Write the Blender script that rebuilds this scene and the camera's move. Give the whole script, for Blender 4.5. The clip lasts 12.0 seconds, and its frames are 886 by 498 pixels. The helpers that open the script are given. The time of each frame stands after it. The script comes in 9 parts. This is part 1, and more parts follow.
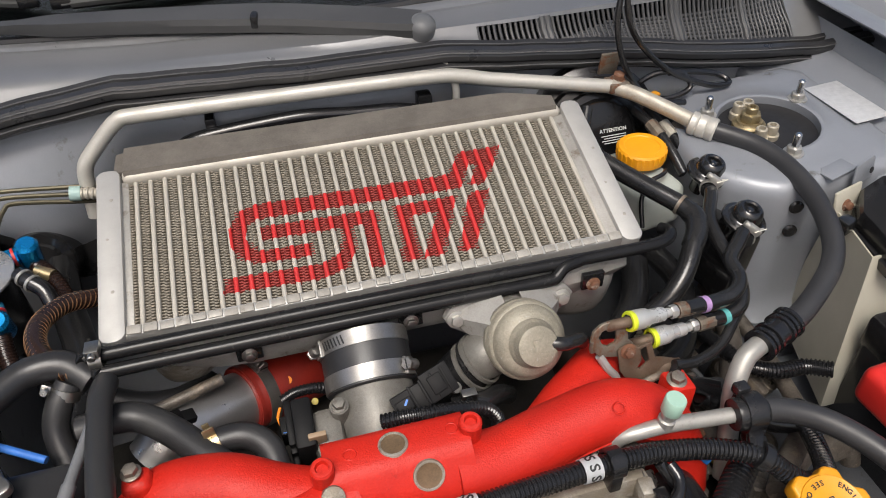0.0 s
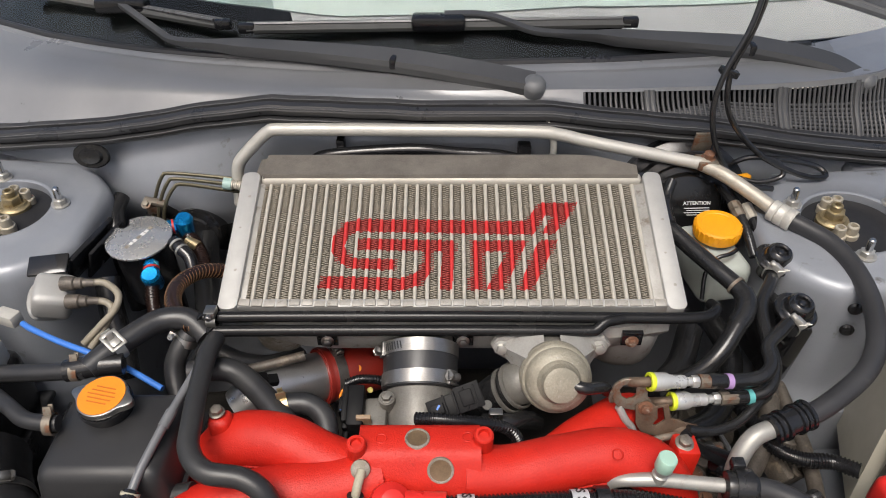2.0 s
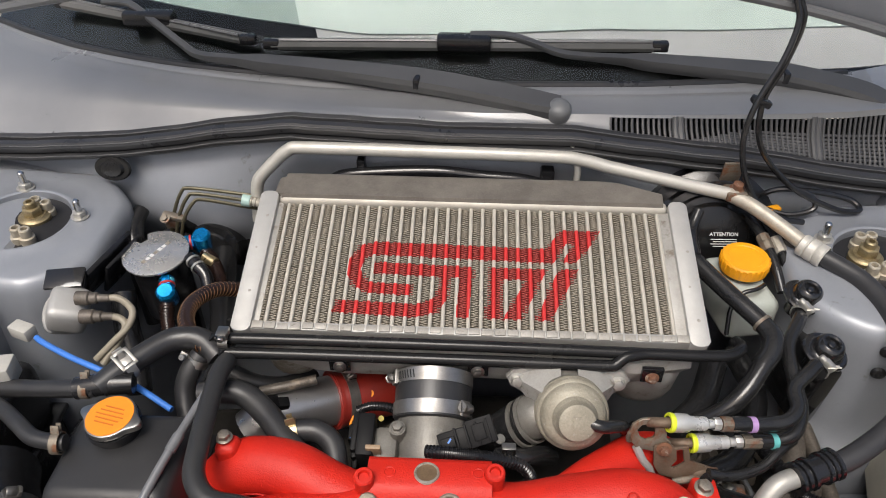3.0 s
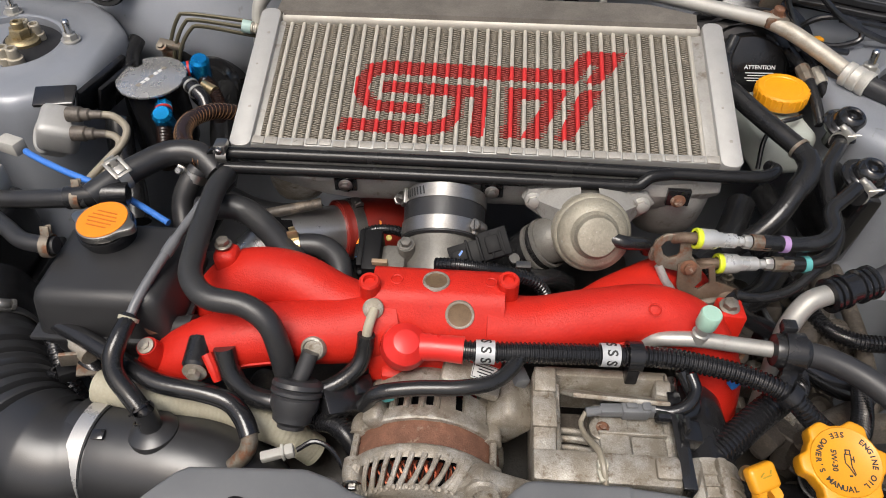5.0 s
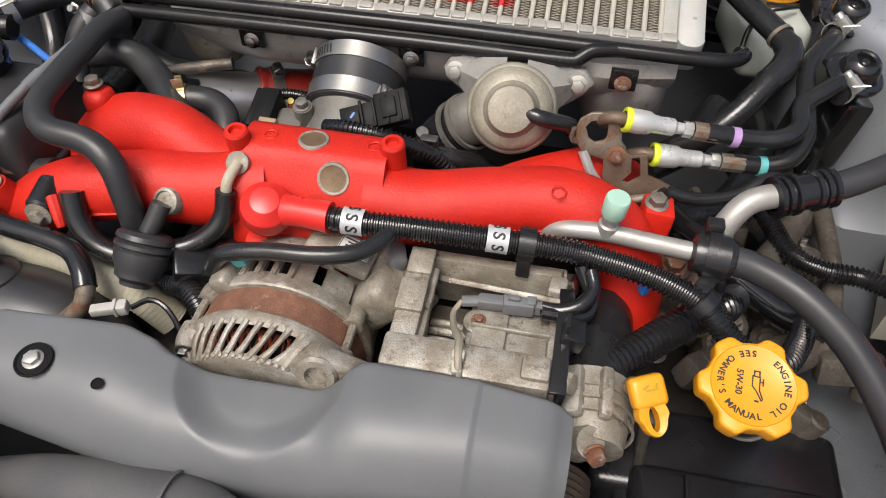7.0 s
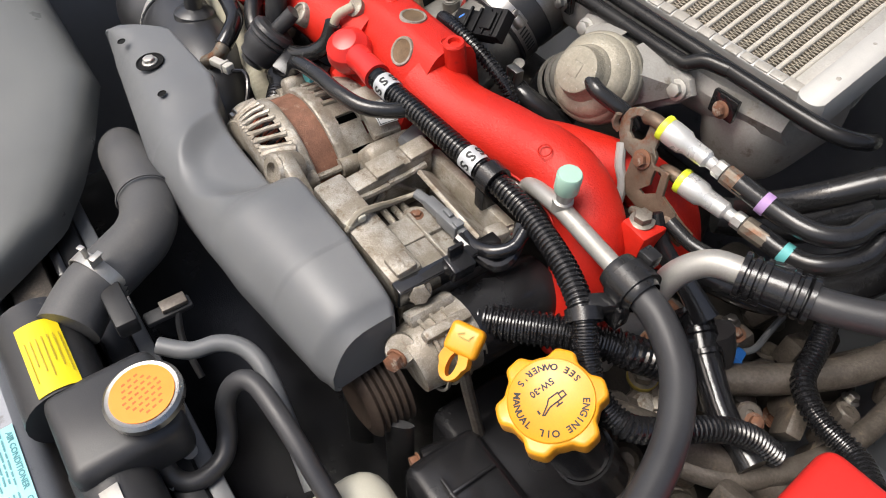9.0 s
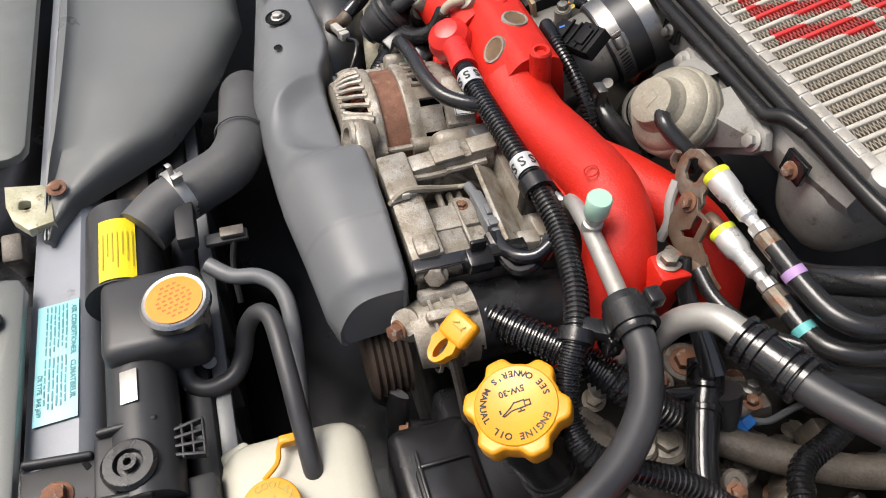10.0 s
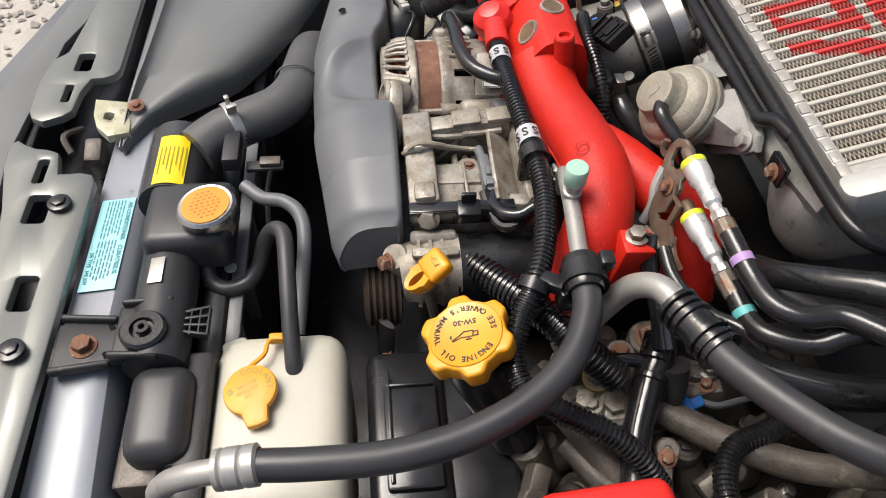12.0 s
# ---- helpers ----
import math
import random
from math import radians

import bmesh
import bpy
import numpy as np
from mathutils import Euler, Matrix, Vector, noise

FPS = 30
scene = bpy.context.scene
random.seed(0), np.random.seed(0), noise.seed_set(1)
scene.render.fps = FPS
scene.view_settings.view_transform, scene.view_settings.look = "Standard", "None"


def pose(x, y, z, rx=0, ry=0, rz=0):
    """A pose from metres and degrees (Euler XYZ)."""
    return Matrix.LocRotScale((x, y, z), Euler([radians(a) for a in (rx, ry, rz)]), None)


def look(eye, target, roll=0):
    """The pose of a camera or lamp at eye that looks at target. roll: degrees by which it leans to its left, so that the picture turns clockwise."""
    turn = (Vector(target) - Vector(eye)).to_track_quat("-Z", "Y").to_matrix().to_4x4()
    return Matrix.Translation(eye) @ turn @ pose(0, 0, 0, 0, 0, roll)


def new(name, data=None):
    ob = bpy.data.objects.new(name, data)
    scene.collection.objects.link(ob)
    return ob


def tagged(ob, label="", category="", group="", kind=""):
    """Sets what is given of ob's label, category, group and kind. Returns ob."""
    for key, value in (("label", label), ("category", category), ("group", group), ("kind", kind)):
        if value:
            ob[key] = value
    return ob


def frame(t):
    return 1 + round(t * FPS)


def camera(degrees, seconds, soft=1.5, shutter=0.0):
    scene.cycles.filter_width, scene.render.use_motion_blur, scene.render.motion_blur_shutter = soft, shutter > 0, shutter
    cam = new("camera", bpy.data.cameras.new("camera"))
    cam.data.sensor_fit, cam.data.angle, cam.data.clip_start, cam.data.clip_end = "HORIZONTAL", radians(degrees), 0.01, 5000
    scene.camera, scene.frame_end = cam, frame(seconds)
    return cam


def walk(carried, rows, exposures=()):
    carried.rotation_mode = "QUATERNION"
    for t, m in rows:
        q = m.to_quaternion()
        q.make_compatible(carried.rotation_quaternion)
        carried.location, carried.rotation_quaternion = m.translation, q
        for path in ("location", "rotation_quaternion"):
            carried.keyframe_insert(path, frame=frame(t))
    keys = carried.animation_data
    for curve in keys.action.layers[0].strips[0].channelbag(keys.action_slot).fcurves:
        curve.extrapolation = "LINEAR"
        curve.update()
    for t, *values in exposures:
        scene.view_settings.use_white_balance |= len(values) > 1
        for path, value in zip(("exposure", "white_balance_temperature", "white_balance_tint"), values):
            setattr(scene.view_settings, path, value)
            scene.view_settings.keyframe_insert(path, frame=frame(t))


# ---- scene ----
cam = camera(63.6, 12.0, 1.0)
METRES, EYE, TILT, LEAN, TURN = 1.36, 1.40, -40.0, 0.9, -15.5
ROWS = [
    (0.0, 0.0, 0.0, 0.0, -0.0, 0.0, 0.0),
    (0.5, 0.0178, -0.0169, 0.0005, 3.89, 0.23, -3.51),
    (1.0, 0.0442, -0.0666, -0.0208, 7.23, 0.15, -6.6),
    (1.5, 0.0646, -0.0975, -0.0234, 9.59, -0.1, -8.81),
    (2.0, 0.0729, -0.0874, 0.0258, 11.61, -0.26, -10.54),
    (2.5, 0.0693, -0.0723, 0.0581, 12.94, 0.18, -11.77),
    (4.5, 0.086, -0.0657, -0.0566, 14.07, -2.92, -12.78),
    (5.0, 0.0833, -0.0347, -0.0505, 14.5, -6.04, -13.18),
    (5.5, 0.1034, -0.0096, -0.0404, 15.25, -7.9, -13.81),
    (6.0, 0.1271, 0.0077, -0.0693, 16.12, -8.65, -14.45),
    (6.5, 0.1499, 0.0157, -0.0872, 17.43, -9.66, -15.62),
    (7.0, 0.1949, 0.0597, -0.0853, 20.28, -10.9, -17.72),
    (9.0, 0.4028, 0.1721, -0.0024, 64.14, -33.47, -39.1),
    (9.5, 0.4333, 0.2114, 0.0341, 76.71, -41.87, -41.14),
    (10.0, 0.4311, 0.2109, 0.054, 87.57, -49.45, -41.96),
    (10.5, 0.4367, 0.2268, 0.0678, 93.92, -53.75, -41.82),
    (11.0, 0.4333, 0.2435, 0.0699, 98.0, -56.76, -41.65),
    (11.5, 0.4432, 0.2389, 0.09, 100.85, -58.86, -41.36),
    (12.0, 0.4882, 0.2528, 0.114, 103.25, -59.58, -41.05),
]
walk(cam, [(t, pose(-0.098, -0.566, EYE, TILT, LEAN, TURN) @ pose(METRES * x, METRES * y, METRES * z, 90 + pitch, roll, yaw)) for t, x, y, z, yaw, pitch, roll in ROWS],
     [(0.0, 0.19), (2.5, 0.20), (5.0, 0.21), (7.0, 0.38), (9.0, 0.60), (12.0, 0.49)])

# ---- world, sun ----
world = bpy.data.worlds.new("overcast_sky")
scene.world = world
world.use_nodes = True
wn = world.node_tree
sky = wn.nodes.new("ShaderNodeTexSky")
sky.sky_type, sky.sun_disc = "NISHITA", False
sky.sun_elevation, sky.sun_rotation = radians(58), radians(200)
sky.air_density, sky.dust_density, sky.ozone_density = 1.0, 6.0, 0.6
wn.links.new(sky.outputs[0], wn.nodes["Background"].inputs[0])
wn.nodes["Background"].inputs[1].default_value = 0.120
sun_data = bpy.data.lights.new("sun", "SUN")
sun_data.energy, sun_data.angle, sun_data.color = 2.4, radians(30), (1.0, 0.97, 0.93)
sun = new("sun", sun_data)
sun.matrix_world = look((-0.5, -1.2, 3.0), (0, 0, 0))


# ---- materials ----
def mat(name, color, color2=None, rough=0.5, metal=0.0, grain=300.0, patch=18.0, mix=0.5, bump=0.0,
        bump_scale=None, rough_var=0.12, coat=0.0, spec=0.5, random_tone=0.0, wear=None, wear_amount=0.0, wear_scale=40.0):
    """A surface with fine grain and broad stains; wear: a second tint in worn or dirty spots."""
    m = bpy.data.materials.new(name)
    m.use_nodes = True
    nt = m.node_tree
    b = nt.nodes["Principled BSDF"]
    color2 = color2 or tuple(c * 0.72 for c in color)
    tc = nt.nodes.new("ShaderNodeTexCoord")

    def noise_tex(scale, detail, rough_n=0.6):
        n = nt.nodes.new("ShaderNodeTexNoise")
        n.inputs["Scale"].default_value, n.inputs["Detail"].default_value = scale, detail
        n.inputs["Roughness"].default_value = rough_n
        nt.links.new(tc.outputs["Object"], n.inputs["Vector"])
        return n

    broad, fine = noise_tex(patch, 6), noise_tex(grain, 3)
    add = nt.nodes.new("ShaderNodeMath")
    add.operation = "MULTIPLY_ADD"
    nt.links.new(fine.outputs[0], add.inputs[0])
    add.inputs[1].default_value = 0.5
    nt.links.new(broad.outputs[0], add.inputs[2])
    ramp = nt.nodes.new("ShaderNodeMapRange")
    ramp.inputs["From Min"].default_value, ramp.inputs["From Max"].default_value = 0.5, 1.0
    ramp.inputs["To Max"].default_value = mix * 2
    nt.links.new(add.outputs[0], ramp.inputs["Value"])
    mx = nt.nodes.new("ShaderNodeMix")
    mx.data_type = "RGBA"
    mx.inputs["A"].default_value, mx.inputs["B"].default_value = (*color, 1), (*color2, 1)
    nt.links.new(ramp.outputs[0], mx.inputs["Factor"])
    out = mx.outputs["Result"]
    if wear:
        w = noise_tex(wear_scale, 8, 0.7)
        wr = nt.nodes.new("ShaderNodeMapRange")
        wr.inputs["From Min"].default_value = 0.66 - wear_amount * 0.3
        wr.inputs["From Max"].default_value = 0.76 - wear_amount * 0.3
        nt.links.new(w.outputs[0], wr.inputs["Value"])
        m2 = nt.nodes.new("ShaderNodeMix")
        m2.data_type = "RGBA"
        nt.links.new(wr.outputs[0], m2.inputs["Factor"])
        nt.links.new(out, m2.inputs["A"])
        m2.inputs["B"].default_value = (*wear, 1)
        out = m2.outputs["Result"]
    if random_tone:
        info = nt.nodes.new("ShaderNodeObjectInfo")
        hs = nt.nodes.new("ShaderNodeHueSaturation")
        mr = nt.nodes.new("ShaderNodeMapRange")
        mr.inputs["To Min"].default_value, mr.inputs["To Max"].default_value = 1 - random_tone, 1 + random_tone
        nt.links.new(info.outputs["Random"], mr.inputs["Value"])
        nt.links.new(mr.outputs[0], hs.inputs["Value"])
        nt.links.new(out, hs.inputs["Color"])
        out = hs.outputs[0]
    nt.links.new(out, b.inputs["Base Color"])
    rr = nt.nodes.new("ShaderNodeMapRange")
    rr.inputs["From Min"].default_value, rr.inputs["From Max"].default_value = 0.3, 0.7
    rr.inputs["To Min"].default_value = max(0.02, rough - rough_var)
    rr.inputs["To Max"].default_value = min(1.0, rough + rough_var)
    nt.links.new(broad.outputs[0], rr.inputs["Value"])
    nt.links.new(rr.outputs[0], b.inputs["Roughness"])
    b.inputs["Metallic"].default_value = metal
    b.inputs["Specular IOR Level"].default_value = spec
    b.inputs["Coat Weight"].default_value = coat
    b.inputs["Coat Roughness"].default_value = 0.08
    if bump:
        bt = noise_tex(bump_scale or grain, 4)
        bn = nt.nodes.new("ShaderNodeBump")
        bn.inputs["Strength"].default_value, bn.inputs["Distance"].default_value = bump, 0.001
        nt.links.new(bt.outputs[0], bn.inputs["Height"])
        nt.links.new(bn.outputs[0], b.inputs["Normal"])
    return m


PAINT = mat("grey_car_paint", (0.255, 0.27, 0.297), (0.20, 0.212, 0.234), 0.44, 0.2, 900, 7, 0.5, 0.05, 600, 0.08, 0.25, wear=(0.11, 0.105, 0.10), wear_amount=0.10, wear_scale=26)
# the car's grey at half tone with dirt: shade low in the bay, painted in
PAINT_SHADED = mat("shaded_grey_car_paint", (0.13, 0.14, 0.155), (0.085, 0.09, 0.10), 0.5, 0.1, 500, 9, 0.6, 0.12, 500, wear=(0.06, 0.058, 0.055), wear_amount=0.25, wear_scale=30)
PANEL = mat("warm_grey_panel_paint", (0.195, 0.20, 0.182), (0.155, 0.16, 0.145), 0.4, 0.45, 700, 9, 0.5, 0.05, 500, 0.1, 0.2)
PLASTIC = mat("black_plastic", (0.009, 0.009, 0.010), (0.015, 0.015, 0.016), 0.22, 0, 900, 20, 0.5, 0.08, 1500, 0.08, spec=0.5)
PLASTIC_GREY = mat("faded_black_plastic", (0.112, 0.117, 0.122), (0.138, 0.142, 0.146), 0.40, 0, 1200, 14, 0.5, 0.18, 1800)
COWL = mat("weathered_cowl_plastic", (0.205, 0.208, 0.213), (0.255, 0.258, 0.262), 0.31, 0.4, 900, 8, 0.5, 0.04, 1500, 0.06, 0.15, spec=0.6)
RUBBER = mat("black_rubber_hose", (0.012, 0.012, 0.013), (0.018, 0.018, 0.018), 0.18, 0, 700, 24, 0.5, 0.10, 900, 0.08, spec=0.5, wear=(0.055, 0.053, 0.050), wear_amount=0.08, wear_scale=60)
RUBBER_GREY = mat("greyed_rubber", (0.017, 0.017, 0.019), (0.029, 0.029, 0.029), 0.38, 0, 600, 20, 0.5, 0.2, 800)
HOSE_GREY = mat("dulled_rubber_hose", (0.026, 0.026, 0.028), (0.042, 0.042, 0.044), 0.42, 0, 600, 16, 0.5, 0.12, 900, 0.12, wear=(0.075, 0.073, 0.07), wear_amount=0.12, wear_scale=40)
SATIN_HOSE = mat("satin_black_hose", (0.024, 0.024, 0.026), (0.036, 0.036, 0.038), 0.40, 0, 700, 16, 0.5, 0.12, 900, 0.1, spec=0.42, wear=(0.05, 0.049, 0.047), wear_amount=0.1, wear_scale=45)
OLD_HOSE = mat("greyed_radiator_hose", (0.060, 0.060, 0.062), (0.085, 0.084, 0.083), 0.5, 0, 500, 14, 0.6, 0.15, 800, 0.1, wear=(0.11, 0.105, 0.10), wear_amount=0.15, wear_scale=30)
TOP_TANK = mat("dull_black_tank", (0.026, 0.026, 0.028), (0.038, 0.038, 0.039), 0.40, 0, 900, 18, 0.5, 0.12, 1200, 0.1, spec=0.45, wear=(0.075, 0.072, 0.066), wear_amount=0.12, wear_scale=50)
CONDUIT = mat("shiny_black_conduit", (0.009, 0.009, 0.010), (0.013, 0.013, 0.014), 0.17, 0, 700, 30, 0.5, 0.12, 260, 0.06, spec=0.6)
GLOSS = mat("gloss_black_paint", (0.010, 0.010, 0.011), (0.015, 0.015, 0.015), 0.12, 0, 600, 20, 0.5, 0.02, 600, 0.06, 0.5)
ALU = mat("bare_aluminium", (0.56, 0.55, 0.525), (0.46, 0.45, 0.425), 0.36, 0.75, 700, 30, 0.5, 0.08, 500, wear=(0.36, 0.34, 0.31), wear_amount=0.12)
AGED_ALU = mat("matt_corroded_aluminium", (0.55, 0.535, 0.49), (0.45, 0.435, 0.395), 0.45, 0.35, 600, 30, 0.5, 0.1, 500, wear=(0.36, 0.34, 0.30), wear_amount=0.12)
STAINED_ALU = mat("stained_pipe_aluminium", (0.47, 0.445, 0.39), (0.33, 0.30, 0.25), 0.48, 0.35, 500, 40, 0.6, 0.15, 500, wear=(0.28, 0.20, 0.13), wear_amount=0.2, wear_scale=45)
ALU_TANK = mat("dull_aluminium", (0.42, 0.415, 0.40), (0.35, 0.345, 0.33), 0.55, 0.35, 900, 22, 0.5, 0.1, 900, wear=(0.40, 0.385, 0.36), wear_amount=0.1)
CAST = mat("grimy_cast_aluminium", (0.43, 0.41, 0.37), (0.225, 0.197, 0.155), 0.5, 0.35, 900, 42, 0.8, 0.6, 520, 0.15, wear=(0.15, 0.115, 0.08), wear_amount=0.36, wear_scale=75)
TANK_CAST = mat("clean_cast_aluminium", (0.40, 0.39, 0.37), (0.31, 0.30, 0.275), 0.5, 0.4, 500, 22, 0.7, 0.35, 420, wear=(0.19, 0.165, 0.135), wear_amount=0.26, wear_scale=42)
CAST_DARK = mat("oily_cast_metal", (0.155, 0.134, 0.112), (0.075, 0.064, 0.053), 0.45, 0.25, 400, 30, 0.7, 0.5, 380, wear=(0.20, 0.16, 0.12), wear_amount=0.3)
FIN = mat("dusty_cooler_fins", (0.285, 0.255, 0.205), (0.195, 0.172, 0.135), 0.6, 0.3, 1500, 30, 0.6, 0.0, wear=(0.42, 0.40, 0.36), wear_amount=0.05, wear_scale=200)
BAR = mat("dusty_alloy_bars", (0.46, 0.435, 0.385), (0.38, 0.355, 0.305), 0.55, 0.25, 900, 40, 0.5, 0.05, 700)
RED_FIN = mat("red_dusted_fins", (0.30, 0.035, 0.028), (0.22, 0.03, 0.024), 0.6, 0.1, 1500, 40, 0.5)
RAIL = mat("dusty_folded_rail", (0.37, 0.355, 0.325), (0.28, 0.265, 0.235), 0.55, 0.3, 700, 60, 0.6, 0.15, 500, wear=(0.16, 0.145, 0.12), wear_amount=0.2, wear_scale=110)
SHROUD = mat("dusty_brown_foam", (0.155, 0.14, 0.12), (0.10, 0.09, 0.078), 0.85, 0, 500, 25, 0.6, 0.5, 500)
RED = mat("red_crackle_paint", (0.55, 0.020, 0.009), (0.44, 0.013, 0.007), 0.46, 0, 420, 14, 0.6, 0.6, 460, 0.08, spec=0.34, wear=(0.30, 0.012, 0.008), wear_amount=0.12, wear_scale=60)
RED_PAINT = mat("red_logo_paint", (0.50, 0.022, 0.022), (0.42, 0.02, 0.02), 0.5, 0, 900, 40, 0.5, 0.1, 900)
RED_RUBBER = mat("red_silicone", (0.27, 0.022, 0.014), (0.20, 0.015, 0.010), 0.45, 0, 500, 30, 0.5, 0.12, 900)
RED_PLASTIC = mat("red_soft_plastic", (0.62, 0.025, 0.02), (0.55, 0.02, 0.016), 0.34, 0, 500, 20, 0.4, 0.05, 600)
YELLOW = mat("yellow_plastic", (0.70, 0.31, 0.011), (0.62, 0.255, 0.01), 0.38, 0, 700, 30, 0.5, 0.08, 900)
YELLOW_BRAKE = mat("amber_plastic", (0.80, 0.36, 0.01), (0.70, 0.29, 0.008), 0.38, 0, 700, 30, 0.5, 0.08, 900)
ORANGE = mat("orange_label", (0.80, 0.245, 0.009), (0.74, 0.215, 0.009), 0.5, 0, 800, 40, 0.4)
STEEL = mat("bright_steel", (0.43, 0.42, 0.40), (0.31, 0.30, 0.28), 0.33, 1.0, 700, 40, 0.5, 0.05, 700)
ZINC = mat("yellow_zinc_steel", (0.52, 0.43, 0.26), (0.40, 0.31, 0.17), 0.33, 0.85, 600, 50, 0.5, 0.1, 600)
RUST = mat("rusty_steel", (0.23, 0.10, 0.05), (0.14, 0.07, 0.045), 0.75, 0.3, 500, 60, 0.6, 0.5, 700, wear=(0.33, 0.28, 0.23), wear_amount=0.35, wear_scale=120)
RUSTY_BRACKET = mat("part_rusted_bracket", (0.24, 0.215, 0.18), (0.17, 0.14, 0.105), 0.6, 0.6, 500, 50, 0.6, 0.3, 600, wear=(0.19, 0.085, 0.045), wear_amount=0.5, wear_scale=60)
STATOR = mat("rusted_stator_laminations", (0.25, 0.115, 0.07), (0.15, 0.07, 0.043), 0.7, 0.2, 600, 60, 0.7, 0.6, 600, wear=(0.30, 0.22, 0.16), wear_amount=0.2, wear_scale=110)
COPPER = mat("enamelled_copper", (0.34, 0.10, 0.05), (0.16, 0.035, 0.02), 0.35, 0.8, 500, 60, 0.5)
WHITE_TANK = mat("translucent_white_plastic", (0.50, 0.485, 0.41), (0.44, 0.425, 0.35), 0.45, 0, 600, 12, 0.5, 0.05, 500)
BRAKE_TANK = mat("clouded_white_plastic", (0.42, 0.45, 0.42), (0.33, 0.36, 0.33), 0.45, 0, 600, 20, 0.5)
CREAM = mat("cream_wrap", (0.40, 0.375, 0.29), (0.31, 0.285, 0.21), 0.7, 0, 500, 30, 0.6, 0.3, 400)
SILICONE_TAN = mat("tan_hose", (0.27, 0.24, 0.185), (0.21, 0.185, 0.14), 0.5, 0, 500, 40, 0.5)
BLUE = mat("blue_anodised", (0.010, 0.32, 0.72), (0.008, 0.24, 0.60), 0.2, 0.75, 600, 40, 0.4)
BLUE_HOSE = mat("blue_hose", (0.05, 0.20, 0.62), (0.04, 0.15, 0.50), 0.4, 0, 500, 40, 0.5)
BLUE_PLUG = mat("blue_plug", (0.02, 0.16, 0.50), (0.015, 0.12, 0.4), 0.4)
PALE_MINT = mat("pale_mint_cap", (0.36, 0.50, 0.47), (0.30, 0.43, 0.40), 0.45, 0, 600, 30, 0.4)
MINT = mat("mint_cap", (0.34, 0.52, 0.43), (0.29, 0.46, 0.37), 0.4, 0, 600, 30, 0.4)
LIME = mat("lime_ring", (0.62, 0.72, 0.03), (0.55, 0.62, 0.03), 0.4)
PURPLE = mat("purple_band", (0.45, 0.28, 0.55), None, 0.5)
TEAL = mat("teal_band", (0.12, 0.45, 0.45), None, 0.5)
WHITE = mat("white_print", (0.58, 0.58, 0.57), (0.50, 0.50, 0.49), 0.4)
INK = mat("black_print", (0.02, 0.02, 0.02), None, 0.6)
LABEL_Y = mat("yellow_sticker", (0.80, 0.62, 0.01), (0.74, 0.56, 0.01), 0.4)
TAG = mat("olive_yellow_tag", (0.42, 0.33, 0.05), None, 0.5)
LABEL_C = mat("cyan_sticker", (0.32, 0.66, 0.68), (0.30, 0.60, 0.63), 0.4)
LABEL_INK = mat("teal_print", (0.10, 0.33, 0.36), None, 0.5)
GOLD_INK = mat("olive_print", (0.36, 0.27, 0.02), None, 0.5)
AMBER_INK = mat("faded_amber_print", (0.56, 0.13, 0.006), None, 0.5)
BROWN_TUBE = mat("brown_clear_tube", (0.026, 0.013, 0.010), (0.016, 0.009, 0.007), 0.2, 0, 500, 30, 0.5)
OLIVE = mat("olive_brake_line", (0.075, 0.066, 0.038), (0.055, 0.048, 0.028), 0.4, 0.5)
CHROME = mat("polished_steel", (0.62, 0.62, 0.61), (0.55, 0.55, 0.54), 0.22, 1.0, 900, 30, 0.4, 0.02, 500, 0.05)
BEIGE = mat("beige_plastic", (0.45, 0.43, 0.355), (0.39, 0.37, 0.305), 0.5, 0, 600, 14, 0.5)
WHITE_PLUG = mat("off_white_plug", (0.42, 0.41, 0.375), (0.34, 0.33, 0.30), 0.5)
PLATE = mat("printed_silver_plate", (0.52, 0.53, 0.54), (0.42, 0.43, 0.44), 0.4, 0.2, 1200, 120, 0.5)
OLD_ZINC = mat("tarnished_yellow_zinc", (0.40, 0.33, 0.20), (0.26, 0.205, 0.11), 0.42, 0.7, 600, 60, 0.6, 0.15, 500, wear=(0.16, 0.11, 0.07), wear_amount=0.2, wear_scale=120)
BUSH = mat("cream_zinc_bush", (0.50, 0.455, 0.37), (0.38, 0.335, 0.255), 0.42, 0.4, 600, 60, 0.5, 0.1, 500)
STAINED_STEEL = mat("stained_bolt_steel", (0.30, 0.275, 0.24), (0.19, 0.165, 0.135), 0.45, 0.7, 600, 80, 0.6, 0.2, 500, wear=(0.20, 0.12, 0.07), wear_amount=0.2, wear_scale=150)
SERVICE_ALU = mat("dull_service_aluminium", (0.40, 0.39, 0.365), (0.32, 0.31, 0.285), 0.42, 0.5, 600, 30, 0.5, 0.1, 500, wear=(0.25, 0.23, 0.20), wear_amount=0.15, wear_scale=60)
SATIN_ZINC = mat("satin_zinc", (0.50, 0.49, 0.46), (0.40, 0.385, 0.35), 0.4, 0.7, 600, 60, 0.5, 0.1, 600)
PALE_EDGE = mat("pale_glint_and_rubbed_edge", (0.075, 0.075, 0.077), (0.11, 0.11, 0.11), 0.3, 0, 500, 9, 0.7)
THROTTLE = mat("dull_throttle_casting", (0.20, 0.193, 0.175), (0.125, 0.118, 0.102), 0.5, 0.35, 700, 30, 0.6, 0.4, 420, wear=(0.10, 0.09, 0.075), wear_amount=0.2, wear_scale=70)
